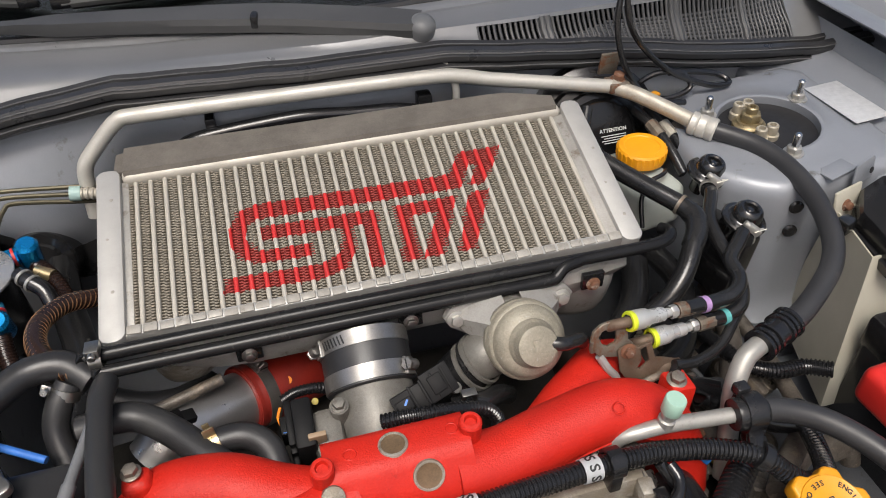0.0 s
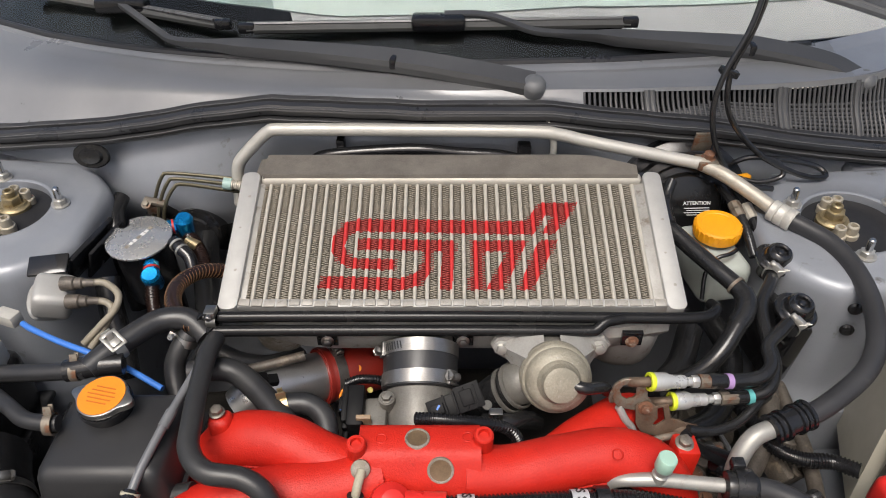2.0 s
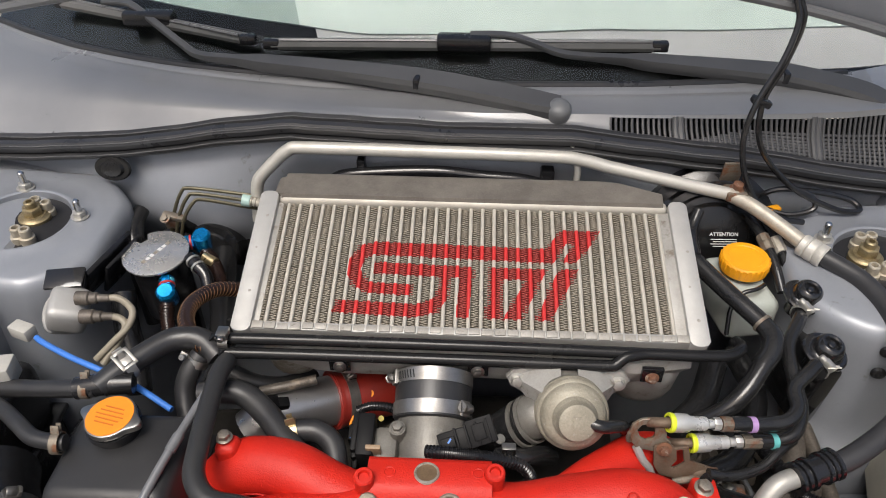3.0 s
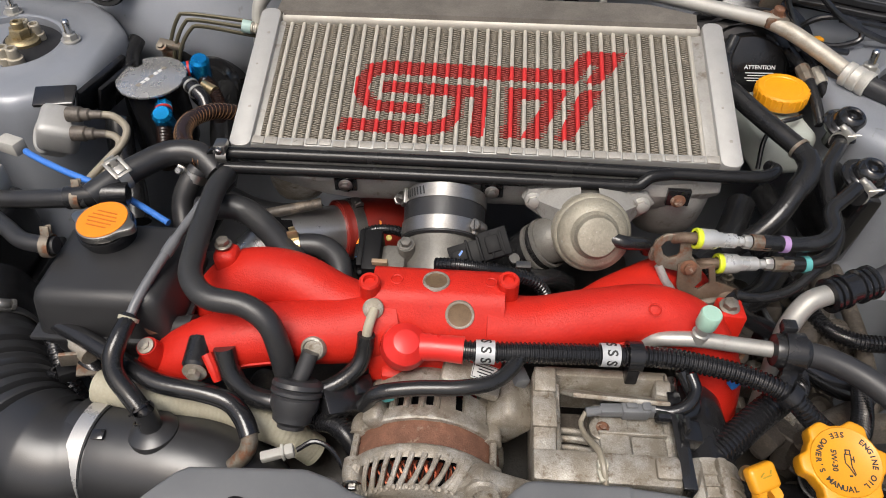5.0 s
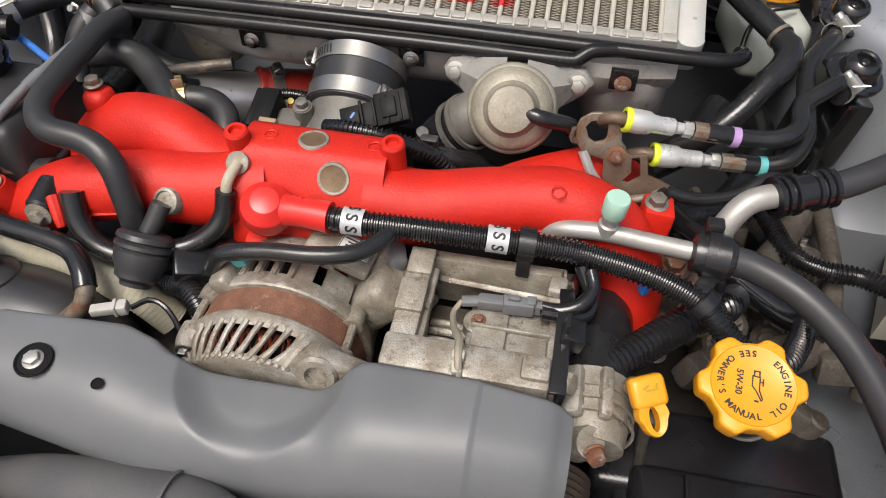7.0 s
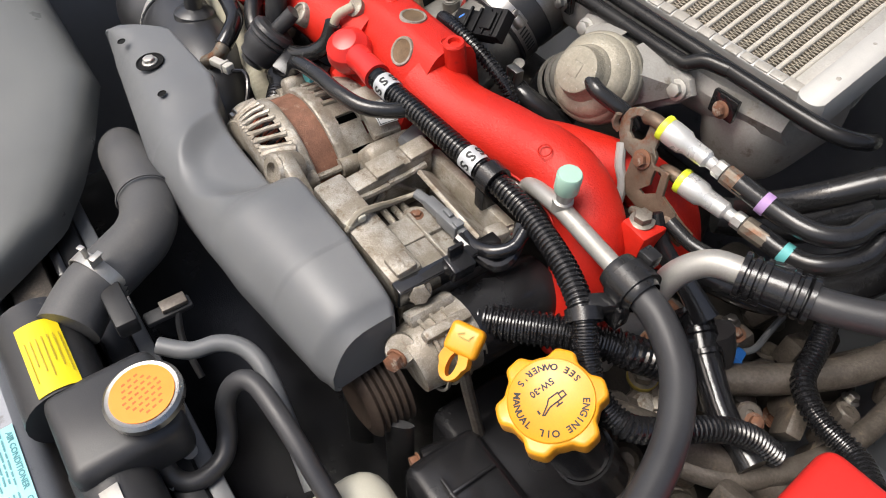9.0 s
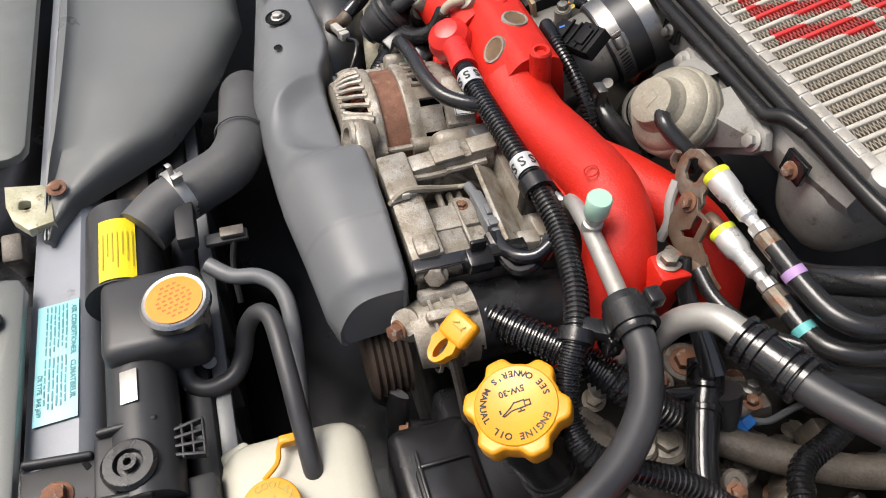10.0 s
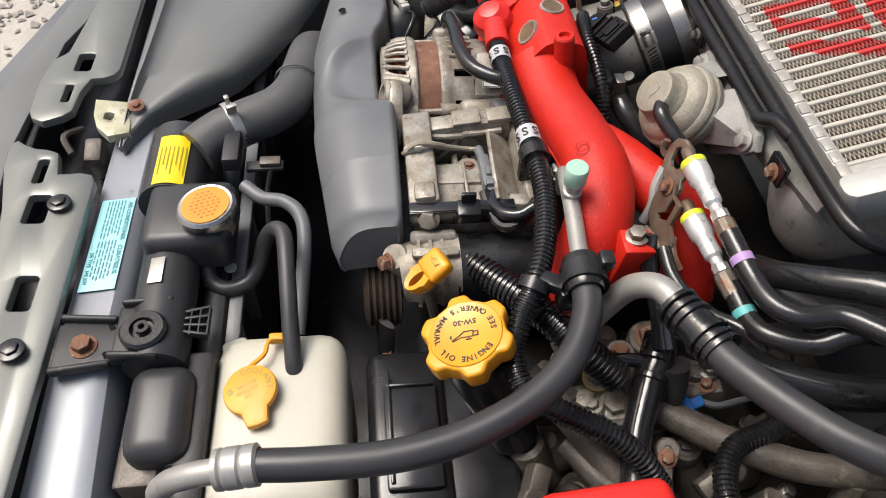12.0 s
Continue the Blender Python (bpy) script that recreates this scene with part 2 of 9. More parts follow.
MOUNT = mat("dark_mount_rubber", (0.013, 0.013, 0.015), (0.020, 0.020, 0.021), 0.55, 0, 500, 40, 0.5, 0.1, 700, spec=0.3)
GRILLE = mat("dull_grille_plastic", (0.060, 0.061, 0.064), (0.078, 0.079, 0.082), 0.42, 0, 900, 12, 0.5, 0.08, 1200)
SEAL = mat("weathered_seal_rubber", (0.022, 0.0225, 0.024), (0.034, 0.034, 0.036), 0.33, 0, 700, 14, 0.5, 0.12, 900, 0.1)
DASH = mat("dark_dashboard_and_shade", (0.007, 0.0075, 0.008), None, 0.85, spec=0.2)
DULL_BAND = mat("dulled_band_steel", (0.36, 0.35, 0.335), (0.26, 0.25, 0.235), 0.4, 0.9, 700, 40, 0.6, 0.08, 700, wear=(0.20, 0.17, 0.14), wear_amount=0.15, wear_scale=90)
DARK_PIPE = mat("dull_inlet_alloy", (0.44, 0.435, 0.43), (0.36, 0.355, 0.35), 0.36, 0.85, 700, 30, 0.5, 0.1, 500)
BLACK_PLUG = mat("matt_black_connector", (0.0045, 0.0045, 0.005), (0.008, 0.008, 0.0085), 0.55, 0, 900, 40, 0.5, 0.06, 1200, spec=0.18)
PLUG_TAN = mat("tan_plastic", (0.30, 0.215, 0.135), (0.25, 0.175, 0.105), 0.45, 0, 700, 40, 0.5)
LINE = mat("black_hard_line", (0.009, 0.009, 0.010), (0.014, 0.014, 0.014), 0.22, 0, 600, 20, 0.5, 0.05, 500, 0.1, spec=0.28)
FIN_BED = mat("grimy_shaded_core_depth", (0.085, 0.075, 0.06), (0.05, 0.044, 0.035), 0.8, 0.1, 900, 40, 0.6)
BLACK_TANK = mat("satin_black_tank", (0.020, 0.020, 0.021), (0.030, 0.030, 0.031), 0.40, 0, 900, 20, 0.5, 0.15, 900, 0.1, spec=0.4)
GLASS = bpy.data.materials.new("window_glass")
GLASS.use_nodes = True
gb = GLASS.node_tree.nodes["Principled BSDF"]
gb.inputs["Base Color"].default_value = (0.84, 0.88, 0.865, 1)
gb.inputs["Roughness"].default_value = 0.01
gb.inputs["Transmission Weight"].default_value = 1.0
gb.inputs["IOR"].default_value = 1.32
SCOOP = mat("sun_faded_plastic", (0.115, 0.119, 0.115), (0.145, 0.149, 0.144), 0.36, 0, 1100, 9, 0.5, 0.12, 1600)
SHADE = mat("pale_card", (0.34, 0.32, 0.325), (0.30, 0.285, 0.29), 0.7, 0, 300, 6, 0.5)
GREY_TUBE = mat("grey_plastic_tube", (0.15, 0.155, 0.165), (0.11, 0.115, 0.12), 0.4, 0, 600, 40, 0.5)
GRAVEL = mat("pale_gravel", (0.46, 0.43, 0.38), (0.34, 0.31, 0.27), 0.9, 0, 60, 5, 0.6, 0.6, 60, random_tone=0.0)

# ---- builders ----
ORIGIN = {}


def thing(name, label, category, at=(0, 0, 0), group="", kind=""):
    ob = new(name)
    ob.location = at
    ob.empty_display_size = 0.02
    ORIGIN[ob] = Vector(at)
    return tagged(ob, label, category, group, kind)


def part(name, bm, material, parent=None, label="", smooth=32, kind=""):
    """Links a bmesh, given in world coordinates, as one mesh under a thing or a part."""
    o = ORIGIN.get(parent, Vector((0, 0, 0)))
    if o.length:
        bmesh.ops.translate(bm, verts=bm.verts, vec=-o)
    bm.normal_update()
    me = bpy.data.meshes.new(name)
    bm.to_mesh(me)
    bm.free()
    for mt in (material if isinstance(material, (list, tuple)) else [material]):
        me.materials.append(mt)
    me.shade_smooth() if smooth else me.shade_flat()
    if smooth and smooth < 180:
        me.set_sharp_from_angle(angle=radians(smooth))
    ob = new(name, me)
    ORIGIN[ob] = o
    if parent:
        ob.parent = parent
    return tagged(ob, label, kind=kind)


def whole(name, bm, material, label, category, at=(0, 0, 0), group="", kind="", smooth=32):
    """A thing that is one mesh."""
    bmesh.ops.translate(bm, verts=bm.verts, vec=-Vector(at))
    ob = part(name, bm, material, None, "", smooth)
    ob.location = at
    ORIGIN[ob] = Vector(at)
    return tagged(ob, label, category, group, kind)


def axis(p, d, spin=0):
    """A pose at p whose z points along d."""
    return Matrix.Translation(p) @ Vector(d).to_track_quat("Z", "Y").to_matrix().to_4x4() @ Matrix.Rotation(radians(spin), 4, "Z")


def raw(verts, faces, m=None):
    bm = bmesh.new()
    vs = [bm.verts.new(v) for v in verts]
    for f in faces:
        try:
            bm.faces.new([vs[i] for i in f])
        except ValueError:
            pass
    if m is not None:
        bmesh.ops.transform(bm, matrix=m, verts=bm.verts)
    return bm


def join(*bms):
    out = bms[0]
    for b in bms[1:]:
        me = bpy.data.meshes.new("joined")
        b.to_mesh(me)
        b.free()
        out.from_mesh(me)
        bpy.data.meshes.remove(me)
    return out


def box(size, bevel=0.003, m=None, seg=2, taper=1.0):
    bm = bmesh.new()
    bmesh.ops.create_cube(bm, size=1)
    for v in bm.verts:
        k = taper if v.co.z > 0 else 1.0
        v.co = Vector((v.co.x * size[0] * k, v.co.y * size[1] * k, v.co.z * size[2]))
    if bevel:
        bmesh.ops.bevel(bm, geom=bm.edges, offset=min(bevel, min(size) * 0.45), segments=seg, affect="EDGES", profile=0.5)
    if m is not None:
        bmesh.ops.transform(bm, matrix=m, verts=bm.verts)
    return bm


def at(x, y, z, rx=0, ry=0, rz=0):
    return pose(x, y, z, rx, ry, rz)


def prism(poly, height, bevel=0.002, m=None, seg=2):
    """A flat outline raised to a height, with rounded edges."""
    bm = bmesh.new()
    f = bm.faces.new([bm.verts.new((x, y, 0)) for x, y in poly])
    bm.normal_update()
    if f.normal.z < 0:
        f.normal_flip()
    r = bmesh.ops.extrude_face_region(bm, geom=[f])
    top = [g for g in r["geom"] if isinstance(g, bmesh.types.BMVert)]
    bmesh.ops.translate(bm, verts=top, vec=(0, 0, height))
    bmesh.ops.reverse_faces(bm, faces=[f]) if f.is_valid else None
    bmesh.ops.recalc_face_normals(bm, faces=bm.faces)
    if bevel:
        rim = [e for e in bm.edges if abs(e.verts[0].co.z - e.verts[1].co.z) < 1e-6]
        bmesh.ops.bevel(bm, geom=rim, offset=bevel, segments=seg, affect="EDGES", profile=0.5)
    if m is not None:
        bmesh.ops.transform(bm, matrix=m, verts=bm.verts)
    return bm


def lathe(profile, seg=32, m=None, sweep_angle=360.0):
    """profile: (radius, height) from bottom to top."""
    full = sweep_angle >= 360
    n = seg if full else seg + 1
    verts, faces = [], []
    for r, z in profile:
        for k in range(n):
            a = radians(sweep_angle) * k / seg
            verts.append((max(r, 1e-5) * math.cos(a), max(r, 1e-5) * math.sin(a), z))
    for i in range(len(profile) - 1):
        for k in range(seg):
            a, b = i * n + k, i * n + (k + 1) % n
            faces.append((a, b, b + n, a + n))
    bm = raw(verts, faces, m)
    bmesh.ops.remove_doubles(bm, verts=bm.verts, dist=5e-5)
    return bm


def spline(points, step=0.004):
    """An even curve through the points."""
    p = [Vector(q) for q in points]
    if len(p) == 2:
        n = max(2, int((p[1] - p[0]).length / step))
        return [p[0].lerp(p[1], i / n) for i in range(n + 1)]
    ext = [p[0] * 2 - p[1], *p, p[-1] * 2 - p[-2]]
    dense = []
    for i in range(1, len(ext) - 2):
        a, b, c, d = ext[i - 1:i + 3]
        for k in range(24):
            t = k / 24
            dense.append(0.5 * ((2 * b) + (c - a) * t + (2 * a - 5 * b + 4 * c - d) * t * t + (3 * b - a - 3 * c + d) * t ** 3))
    dense.append(p[-1])
    out, carry = [dense[0]], 0.0
    for a, b in zip(dense, dense[1:]):
        seg_len = (b - a).length
        while carry + seg_len >= step:
            k = (step - carry) / seg_len
            a = a.lerp(b, k)
            seg_len = (b - a).length
            out.append(a)
            carry = 0.0
        carry += seg_len
    if (out[-1] - dense[-1]).length > step * 0.3:
        out.append(dense[-1])
    return out


def tube(points, radius, seg=14, step=0.005, rib=None, hollow=False, flat=1.0):
    """A round tube along a smooth curve. radius: one number or several, spread evenly; rib: (pitch, depth) of corrugation."""
    if rib:
        step = rib[0] / 4
    path = spline(points, step)
    rs = radius if isinstance(radius, (list, tuple)) else [radius]
    verts, faces = [], []
    n = len(path)
    tangent = [(path[min(i + 1, n - 1)] - path[max(i - 1, 0)]).normalized() for i in range(n)]
    side = tangent[0].orthogonal().normalized()
    for i, p in enumerate(path):
        t = tangent[i]
        side = (side - t * side.dot(t)).normalized()
        up = t.cross(side)
        r = float(np.interp(i / max(1, n - 1), np.linspace(0, 1, len(rs)), rs))
        if rib:
            r -= rib[1] * (0, 0, 1, 1)[i % 4]
        for k in range(seg):
            a = 2 * math.pi * k / seg
            verts.append(p + side * (r * math.cos(a)) + up * (r * math.sin(a) * flat))
    for i in range(n - 1):
        for k in range(seg):
            a, b = i * seg + k, i * seg + (k + 1) % seg
            faces.append((a, b, b + seg, a + seg))
    if not hollow:
        verts += [path[0], path[-1]]
        for k in range(seg):
            faces.append((len(verts) - 2, (k + 1) % seg, k))
            faces.append((len(verts) - 1, (n - 1) * seg + k, (n - 1) * seg + (k + 1) % seg))
    return raw(verts, faces)


def ring(p, d, r, width, thick=0.0015, seg=28):
    """A flat band round an axis."""
    return lathe([(r, -width / 2), (r + thick, -width / 2), (r + thick, width / 2), (r, width / 2), (r, -width / 2)], seg, axis(p, d))


def bolt(p, d, r=0.006, h=0.005, washer=1.5, spin=0):
    """A hexagon head on a round flange."""
    hexa = [(r * math.cos(radians(60 * k)), r * math.sin(radians(60 * k))) for k in range(6)]
    head = prism(hexa, h, r * 0.15, axis(p, d, spin) @ at(0, 0, 0.0015))
    return join(head, lathe([(0, 0), (r * washer, 0), (r * washer, 0.0012), (r * 1.1, 0.002), (0, 0.002)], 20, axis(p, d)))


def clamp(parent, p, d, r, width=0.010, turn=0, material=None, name="hose_clamp"):
    """A worm-drive band with its screw box."""
    m = axis(p, d, turn)
    c = part(name, join(ring(p, d, r, width, 0.0012), box((0.009, 0.016, width * 1.1), 0.001, m @ at(r + 0.004, 0, 0))), material or STEEL, parent, "slotted steel clamp")
    part("screw", lathe([(0, 0), (0.004, 0), (0.004, 0.006), (0.003, 0.007), (0, 0.007)], 10, m @ at(r + 0.004, 0.007, 0, -90)), material or STEEL, c)
    return c


def worm_clamp(parent, p, d, r, n, width=0.012, material=None):
    """A slotted band with its screw housing standing on the side named by n."""
    p, d = Vector(p), Vector(d).normalized()
    n = Vector(n)
    n = (n - d * n.dot(d)).normalized()
    g = d.cross(n)
    m = Matrix(((g.x, d.x, n.x, p.x), (g.y, d.y, n.y, p.y), (g.z, d.z, n.z, p.z), (0, 0, 0, 1)))
    steel = material or DULL_BAND
    c = part("band_clamp", ring(p, d, r, width, 0.0012, 48), steel, parent, "slotted steel band clamp")
    part("housing", join(box((0.015, width * 1.15, 0.004), 0.001, m @ at(0, 0, r + 0.002)), lathe([(0.0052, -0.006), (0.0058, -0.005), (0.0058, 0.005), (0.0052, 0.006), (0, 0.006)], 16, m @ at(0, 0, r + 0.006, 0, 90))), steel, c)
    head = m @ at(0.0065, 0, r + 0.006, 0, 90)
    screw = part("screw", lathe([(0.004, 0), (0.0066, 0.001), (0.0068, 0.004), (0.0060, 0.005), (0, 0.005)], 6, head), steel, c)
    part("slot", box((0.0014, 0.010, 0.0006), 0, head @ at(0, 0, 0.0051)), INK, screw)
    for k in range(7):
        a = math.degrees(0.0042 * (k + 2.6) / r)
        part("band_slot", box((0.0016, width * 0.62, 0.0005), 0, m @ Matrix.Rotation(radians(-a), 4, "Y") @ at(0, 0, r + 0.0013, 0, 0, 12)), INK, c)
    return c


def spring_clamp(parent, p, d, r, material=None, turn=0, width=0.008):
    """A sprung band with two raised ears."""
    m = axis(p, d, turn)
    b = join(ring(p, d, r, width, 0.0015), box((0.010, 0.002, width), 0.0006, m @ at(r + 0.005, 0.004, 0)), box((0.010, 0.002, width * 0.6), 0.0006, m @ at(r + 0.005, -0.004, 0)))
    return part("spring_clamp", b, material or STEEL, parent, "sprung wire hose clamp")


def words(body, size, depth=0.0003, m=None, align="CENTER"):
    cu = bpy.data.curves.new("lettering", "FONT")
    cu.body, cu.size, cu.extrude, cu.align_x, cu.align_y, cu.resolution_u = body, size, depth, align, "CENTER", 3
    cu.offset = size * 0.022
    ob = bpy.data.objects.new("lettering", cu)
    me = bpy.data.meshes.new_from_object(ob)
    bm = bmesh.new()
    bm.from_mesh(me)
    bpy.data.objects.remove(ob)
    bpy.data.curves.remove(cu)
    bpy.data.meshes.remove(me)
    if m is not None:
        bmesh.ops.transform(bm, matrix=m, verts=bm.verts)
    return bm


def arc_words(body, size, radius, mid, spread, m, inward=False):
    """Letters on a circle, read clockwise with their tops outside, or the other way round."""
    made = []
    for i, ch in enumerate(body):
        if ch == " ":
            continue
        k = spread * (i / (len(body) - 1) - 0.5)
        if inward:
            made.append(words(ch, size, 0.0003, m @ Matrix.Rotation(radians(mid + k + 90), 4, "Z") @ at(0, -radius, 0)))
        else:
            made.append(words(ch, size, 0.0003, m @ Matrix.Rotation(radians(mid - k - 90), 4, "Z") @ at(0, radius, 0)))
    return join(*made)


def loft(rows, close=False):
    """A skin over rows of points, all of one length."""
    n = len(rows[0])
    faces = []
    for i in range(len(rows) - 1):
        for k in range(n if close else n - 1):
            a, b = i * n + k, i * n + (k + 1) % n
            faces.append((a, b, b + n, a + n))
    return raw([p for r in rows for p in r], faces)


def slab(bm, thick):
    """Gives a skin its thickness, away from its normals."""
    bm.normal_update()
    bmesh.ops.solidify(bm, geom=bm.faces[:], thickness=thick)
    bmesh.ops.recalc_face_normals(bm, faces=bm.faces)
    return bm


def hose(name, points, r, label, material=None, category="hose", rib=None, seg=14, group="", flat=1.0):
    """A loose hose as a thing with one body."""
    t = thing(name, label, category, points[0], group)
    part("hose_body", tube(points, r, seg, rib=rib, flat=flat), material or RUBBER, t)
    return t

# ---- ground and car body ----
def ground_sheet():
    bm = bmesh.new()
    bmesh.ops.create_grid(bm, x_segments=40, y_segments=40, size=60)
    return bm


whole("ground", ground_sheet(), GRAVEL, "pale gravel yard under the car", "ground", kind="structure")


def gravel_stones():
    """Loose stones in front of the car."""
    rng = random.Random(4)
    verts, faces = [], []
    for _ in range(3600):
        x, y, r = rng.uniform(-2.0, 0.6), rng.uniform(-2.9, -0.95), rng.uniform(0.006, 0.018)
        o = len(verts)
        pts = [(1, 0, 0), (0, 1, 0), (-1, 0, 0), (0, -1, 0), (0.3, 0.2, 0.8), (-0.1, 0, -0.6)]
        a = rng.uniform(0, 6.28)
        for px, py, pz in pts:
            k = r * rng.uniform(0.7, 1.25)
            verts.append((x + k * (px * math.cos(a) - py * math.sin(a)), y + k * (px * math.sin(a) + py * math.cos(a)), 0.004 + k * pz * 0.8))
        faces += [(o, o + 1, o + 4), (o + 1, o + 2, o + 4), (o + 2, o + 3, o + 4), (o + 3, o, o + 4)]
    return raw(verts, faces)


STONE = mat("gravel_stones", (0.52, 0.49, 0.43), (0.30, 0.27, 0.23), 0.9, 0, 90, 12, 0.7)
whole("gravel", gravel_stones(), STONE, "loose pale gravel stones on the yard", "gravel", kind="stuff", smooth=0)

car = thing("car_body", "grey painted engine bay of a parked car", "car body", (0, 0, 0.3))


def seal_z(x):
    return float(np.interp(x, (-0.75, -0.54, -0.36, -0.275, -0.078, 0.135, 0.21, 0.385, 0.516, 0.62, 0.75), (0.94, 0.961, 0.994, 1.006, 0.998, 0.997, 0.986, 0.966, 0.941, 0.925, 0.91)))


def seal_y(x):
    return 0.285 + 0.02 * (x / 0.6) ** 2


def base_y(x):
    return float(np.interp(abs(x), (0, 0.25, 0.4, 0.5, 0.6, 0.7, 0.8, 0.95), (0.392, 0.405, 0.425, 0.445, 0.474, 0.512, 0.565, 0.66)))


def base_z(x):
    return 1.020


def crest_y(x):
    if x < 0:
        return float(np.interp(-x, (0, 0.25, 0.45, 0.6, 0.77, 0.95), (0.320, 0.333, 0.374, 0.424, 0.500, 0.62)))
    return float(np.interp(x, (0, 0.25, 0.45, 0.55, 0.65, 0.77, 0.95), (0.320, 0.327, 0.340, 0.353, 0.377, 0.440, 0.56)))


def firewall():
    rows = []
    for i in range(91):
        x = -0.76 + 1.52 * i / 90
        y, z = seal_y(x), seal_z(x)
        row = [(x, y + 0.004, z - 0.012)]
        for k in range(26):
            zz = z - 0.018 - 0.30 * k / 25
            ledge = 0.5 + 0.5 * math.tanh((z - 0.052 - zz) / 0.006)
            swell = 0.040 * math.exp(-((x + 0.43) / 0.11) ** 2 - ((zz - 0.845) / 0.055) ** 2)
            row.append((x, y + 0.012 - 0.012 * ledge - swell + 0.004 * noise.noise((x * 9, zz * 9, 3)), zz))
        rows.append(row + [(x, y - 0.05, 0.35)])
    return slab(loft(rows), 0.004)


part("firewall", firewall(), PAINT, car)


def strut_tower(cx, cy, cz, sgn, nut, bushes, studs):
    up = Vector((-0.06 * sgn, -0.03, 1)).normalized()
    m = Matrix.Translation((cx, cy, cz)) @ Vector((0, 0, 1)).rotation_difference(up).to_matrix().to_4x4()
    deck = lathe([(0.066, -0.016), (0.066, -0.002), (0.0665, 0.001), (0.069, 0.0022), (0.0725, 0.002), (0.075, 0.0005), (0.10, 0.0005), (0.120, 0.0), (0.126, -0.003), (0.131, -0.010), (0.134, -0.020), (0.136, -0.045), (0.140, -0.085), (0.146, -0.130), (0.156, -0.165), (0.18, -0.19), (0.235, -0.205), (0.245, -0.25), (0.25, -0.5)], 72)
    for v in deck.verts:
        p = v.co.copy()
        r = math.hypot(p.x, p.y)
        if r > 0.09:
            c = max(abs(p.x), abs(p.y)) / r
            grow = 1 + (min(1.30 if p.x * sgn > 0 else 1.10, 1 / c) - 1) * min(1, (r - 0.09) / 0.036)
            if r > 0.146:
                front = 0.3 * max(0.0, -p.y / r) ** 2 if sgn > 0 else 0.2
                grow *= (0.146 + (r - 0.146) * front) / r
            v.co = Vector((p.x * grow, p.y * grow, p.z + 0.0012 * noise.noise((p.x * 18, p.y * 18, sgn)) * min(1, max(0, (r - 0.076) / 0.02))))
    bmesh.ops.transform(deck, matrix=m, verts=deck.verts)
    t = part("strut_tower", deck, PAINT, car, "grey strut tower with three studs", 40)
    part("strut_mount", lathe([(0.0, -0.006), (0.03, -0.007), (0.045, -0.012), (0.060, -0.012), (0.0665, -0.010), (0.0665, -0.03)], 48, m), MOUNT, t, "black rubber strut mount")
    n = m @ at(nut[0], nut[1], -0.002)
    part("strut_nut", join(lathe([(0.022, -0.010), (0.022, -0.001), (0.020, 0.0), (0.0185, 0.001), (0.017, 0.004), (0.0, 0.004)], 28, n), prism([(0.0138 * math.cos(radians(60 * k)), 0.0138 * math.sin(radians(60 * k))) for k in range(6)], 0.013, 0.0018, n @ at(0, 0, 0.003)),
                           lathe([(0.008, 0.015), (0.008, 0.024), (0.0066, 0.0255), (0.0042, 0.0255), (0.004, 0.018), (0, 0.018)], 16, n)), OLD_ZINC, t, "tarnished yellow zinc strut nut")
    for x, y in bushes:
        part("bush", lathe([(0.0105, -0.012), (0.0105, -0.002), (0.0078, -0.001), (0.0078, 0.011), (0.0068, 0.0125), (0.0046, 0.0125), (0.0042, 0.004), (0, 0.004)], 18, m @ at(x, y, 0)), BUSH, t, "cream plated bush")
    for x, y in studs:
        q = m @ at(x, y, 0.001)
        s = part("stud", lathe([(0.0048, 0), (0.0048, 0.026), (0.0046, 0.028), (0.003, 0.030), (0, 0.030)], 14, q), CHROME, t, "threaded zinc stud")
        part("nut", join(prism([(0.0095 * math.cos(radians(60 * j)), 0.0095 * math.sin(radians(60 * j))) for j in range(6)], 0.008, 0.001, q @ at(0, 0, 0.002)), lathe([(0.013, 0), (0.013, 0.002), (0.005, 0.003)], 18, q)), SATIN_ZINC, s)
    return t


tower_right = strut_tower(0.552, 0.145, 0.898, 1, (-0.021, 0.012), ((-0.021, 0.040), (-0.006, 0.041), (-0.028, -0.024), (-0.010, -0.022)), ((-0.013, -0.073), (-0.067, 0.044), (0.070, 0.036)))
for bx, by in ((0.615, 0.245), (0.488, 0.255)):
    part("deck_bead", lathe([(0.012, 0.0), (0.009, 0.0016), (0, 0.002)], 20, axis((bx, by, 0.8985), (-0.06, -0.03, 1))), PAINT, tower_right)
strut_tower(-0.660, 0.178, 0.898, -1, (0.010, 0.014), ((0.004, 0.036), (0.022, 0.030), (0.010, -0.033), (0.023, -0.034)), ((0.078, 0.016), (-0.03, 0.073), (-0.03, -0.073)))


def apron(sgn, x0):
    """Inner wing from the firewall to the front, with its upper flange."""
    rows = []
    for i in range(41):
        y = 0.50 - 1.28 * i / 40
        drop = 0.10 * max(0, (0.1 - y) / 0.9) ** 1.2
        dz = 0.004 * noise.noise((y * 7, sgn, 0))
        rows.append([(sgn * (x0 + 0.10), y, 0.935 - drop), (sgn * (x0 + 0.09), y, 0.904 - drop), (sgn * (x0 + 0.02), y, 0.897 - drop + dz), (sgn * (x0 - 0.06), y, 0.888 - drop), (sgn * (x0 - 0.068), y, 0.879 - drop),
                     (sgn * (x0 - 0.068), y, 0.80 - drop), (sgn * (x0 - 0.072) + dz, y, 0.62), (sgn * (x0 - 0.08), y, 0.35)])
    return slab(loft(rows), 0.003)


part("inner_wing", apron(1, 0.685), PAINT, car)
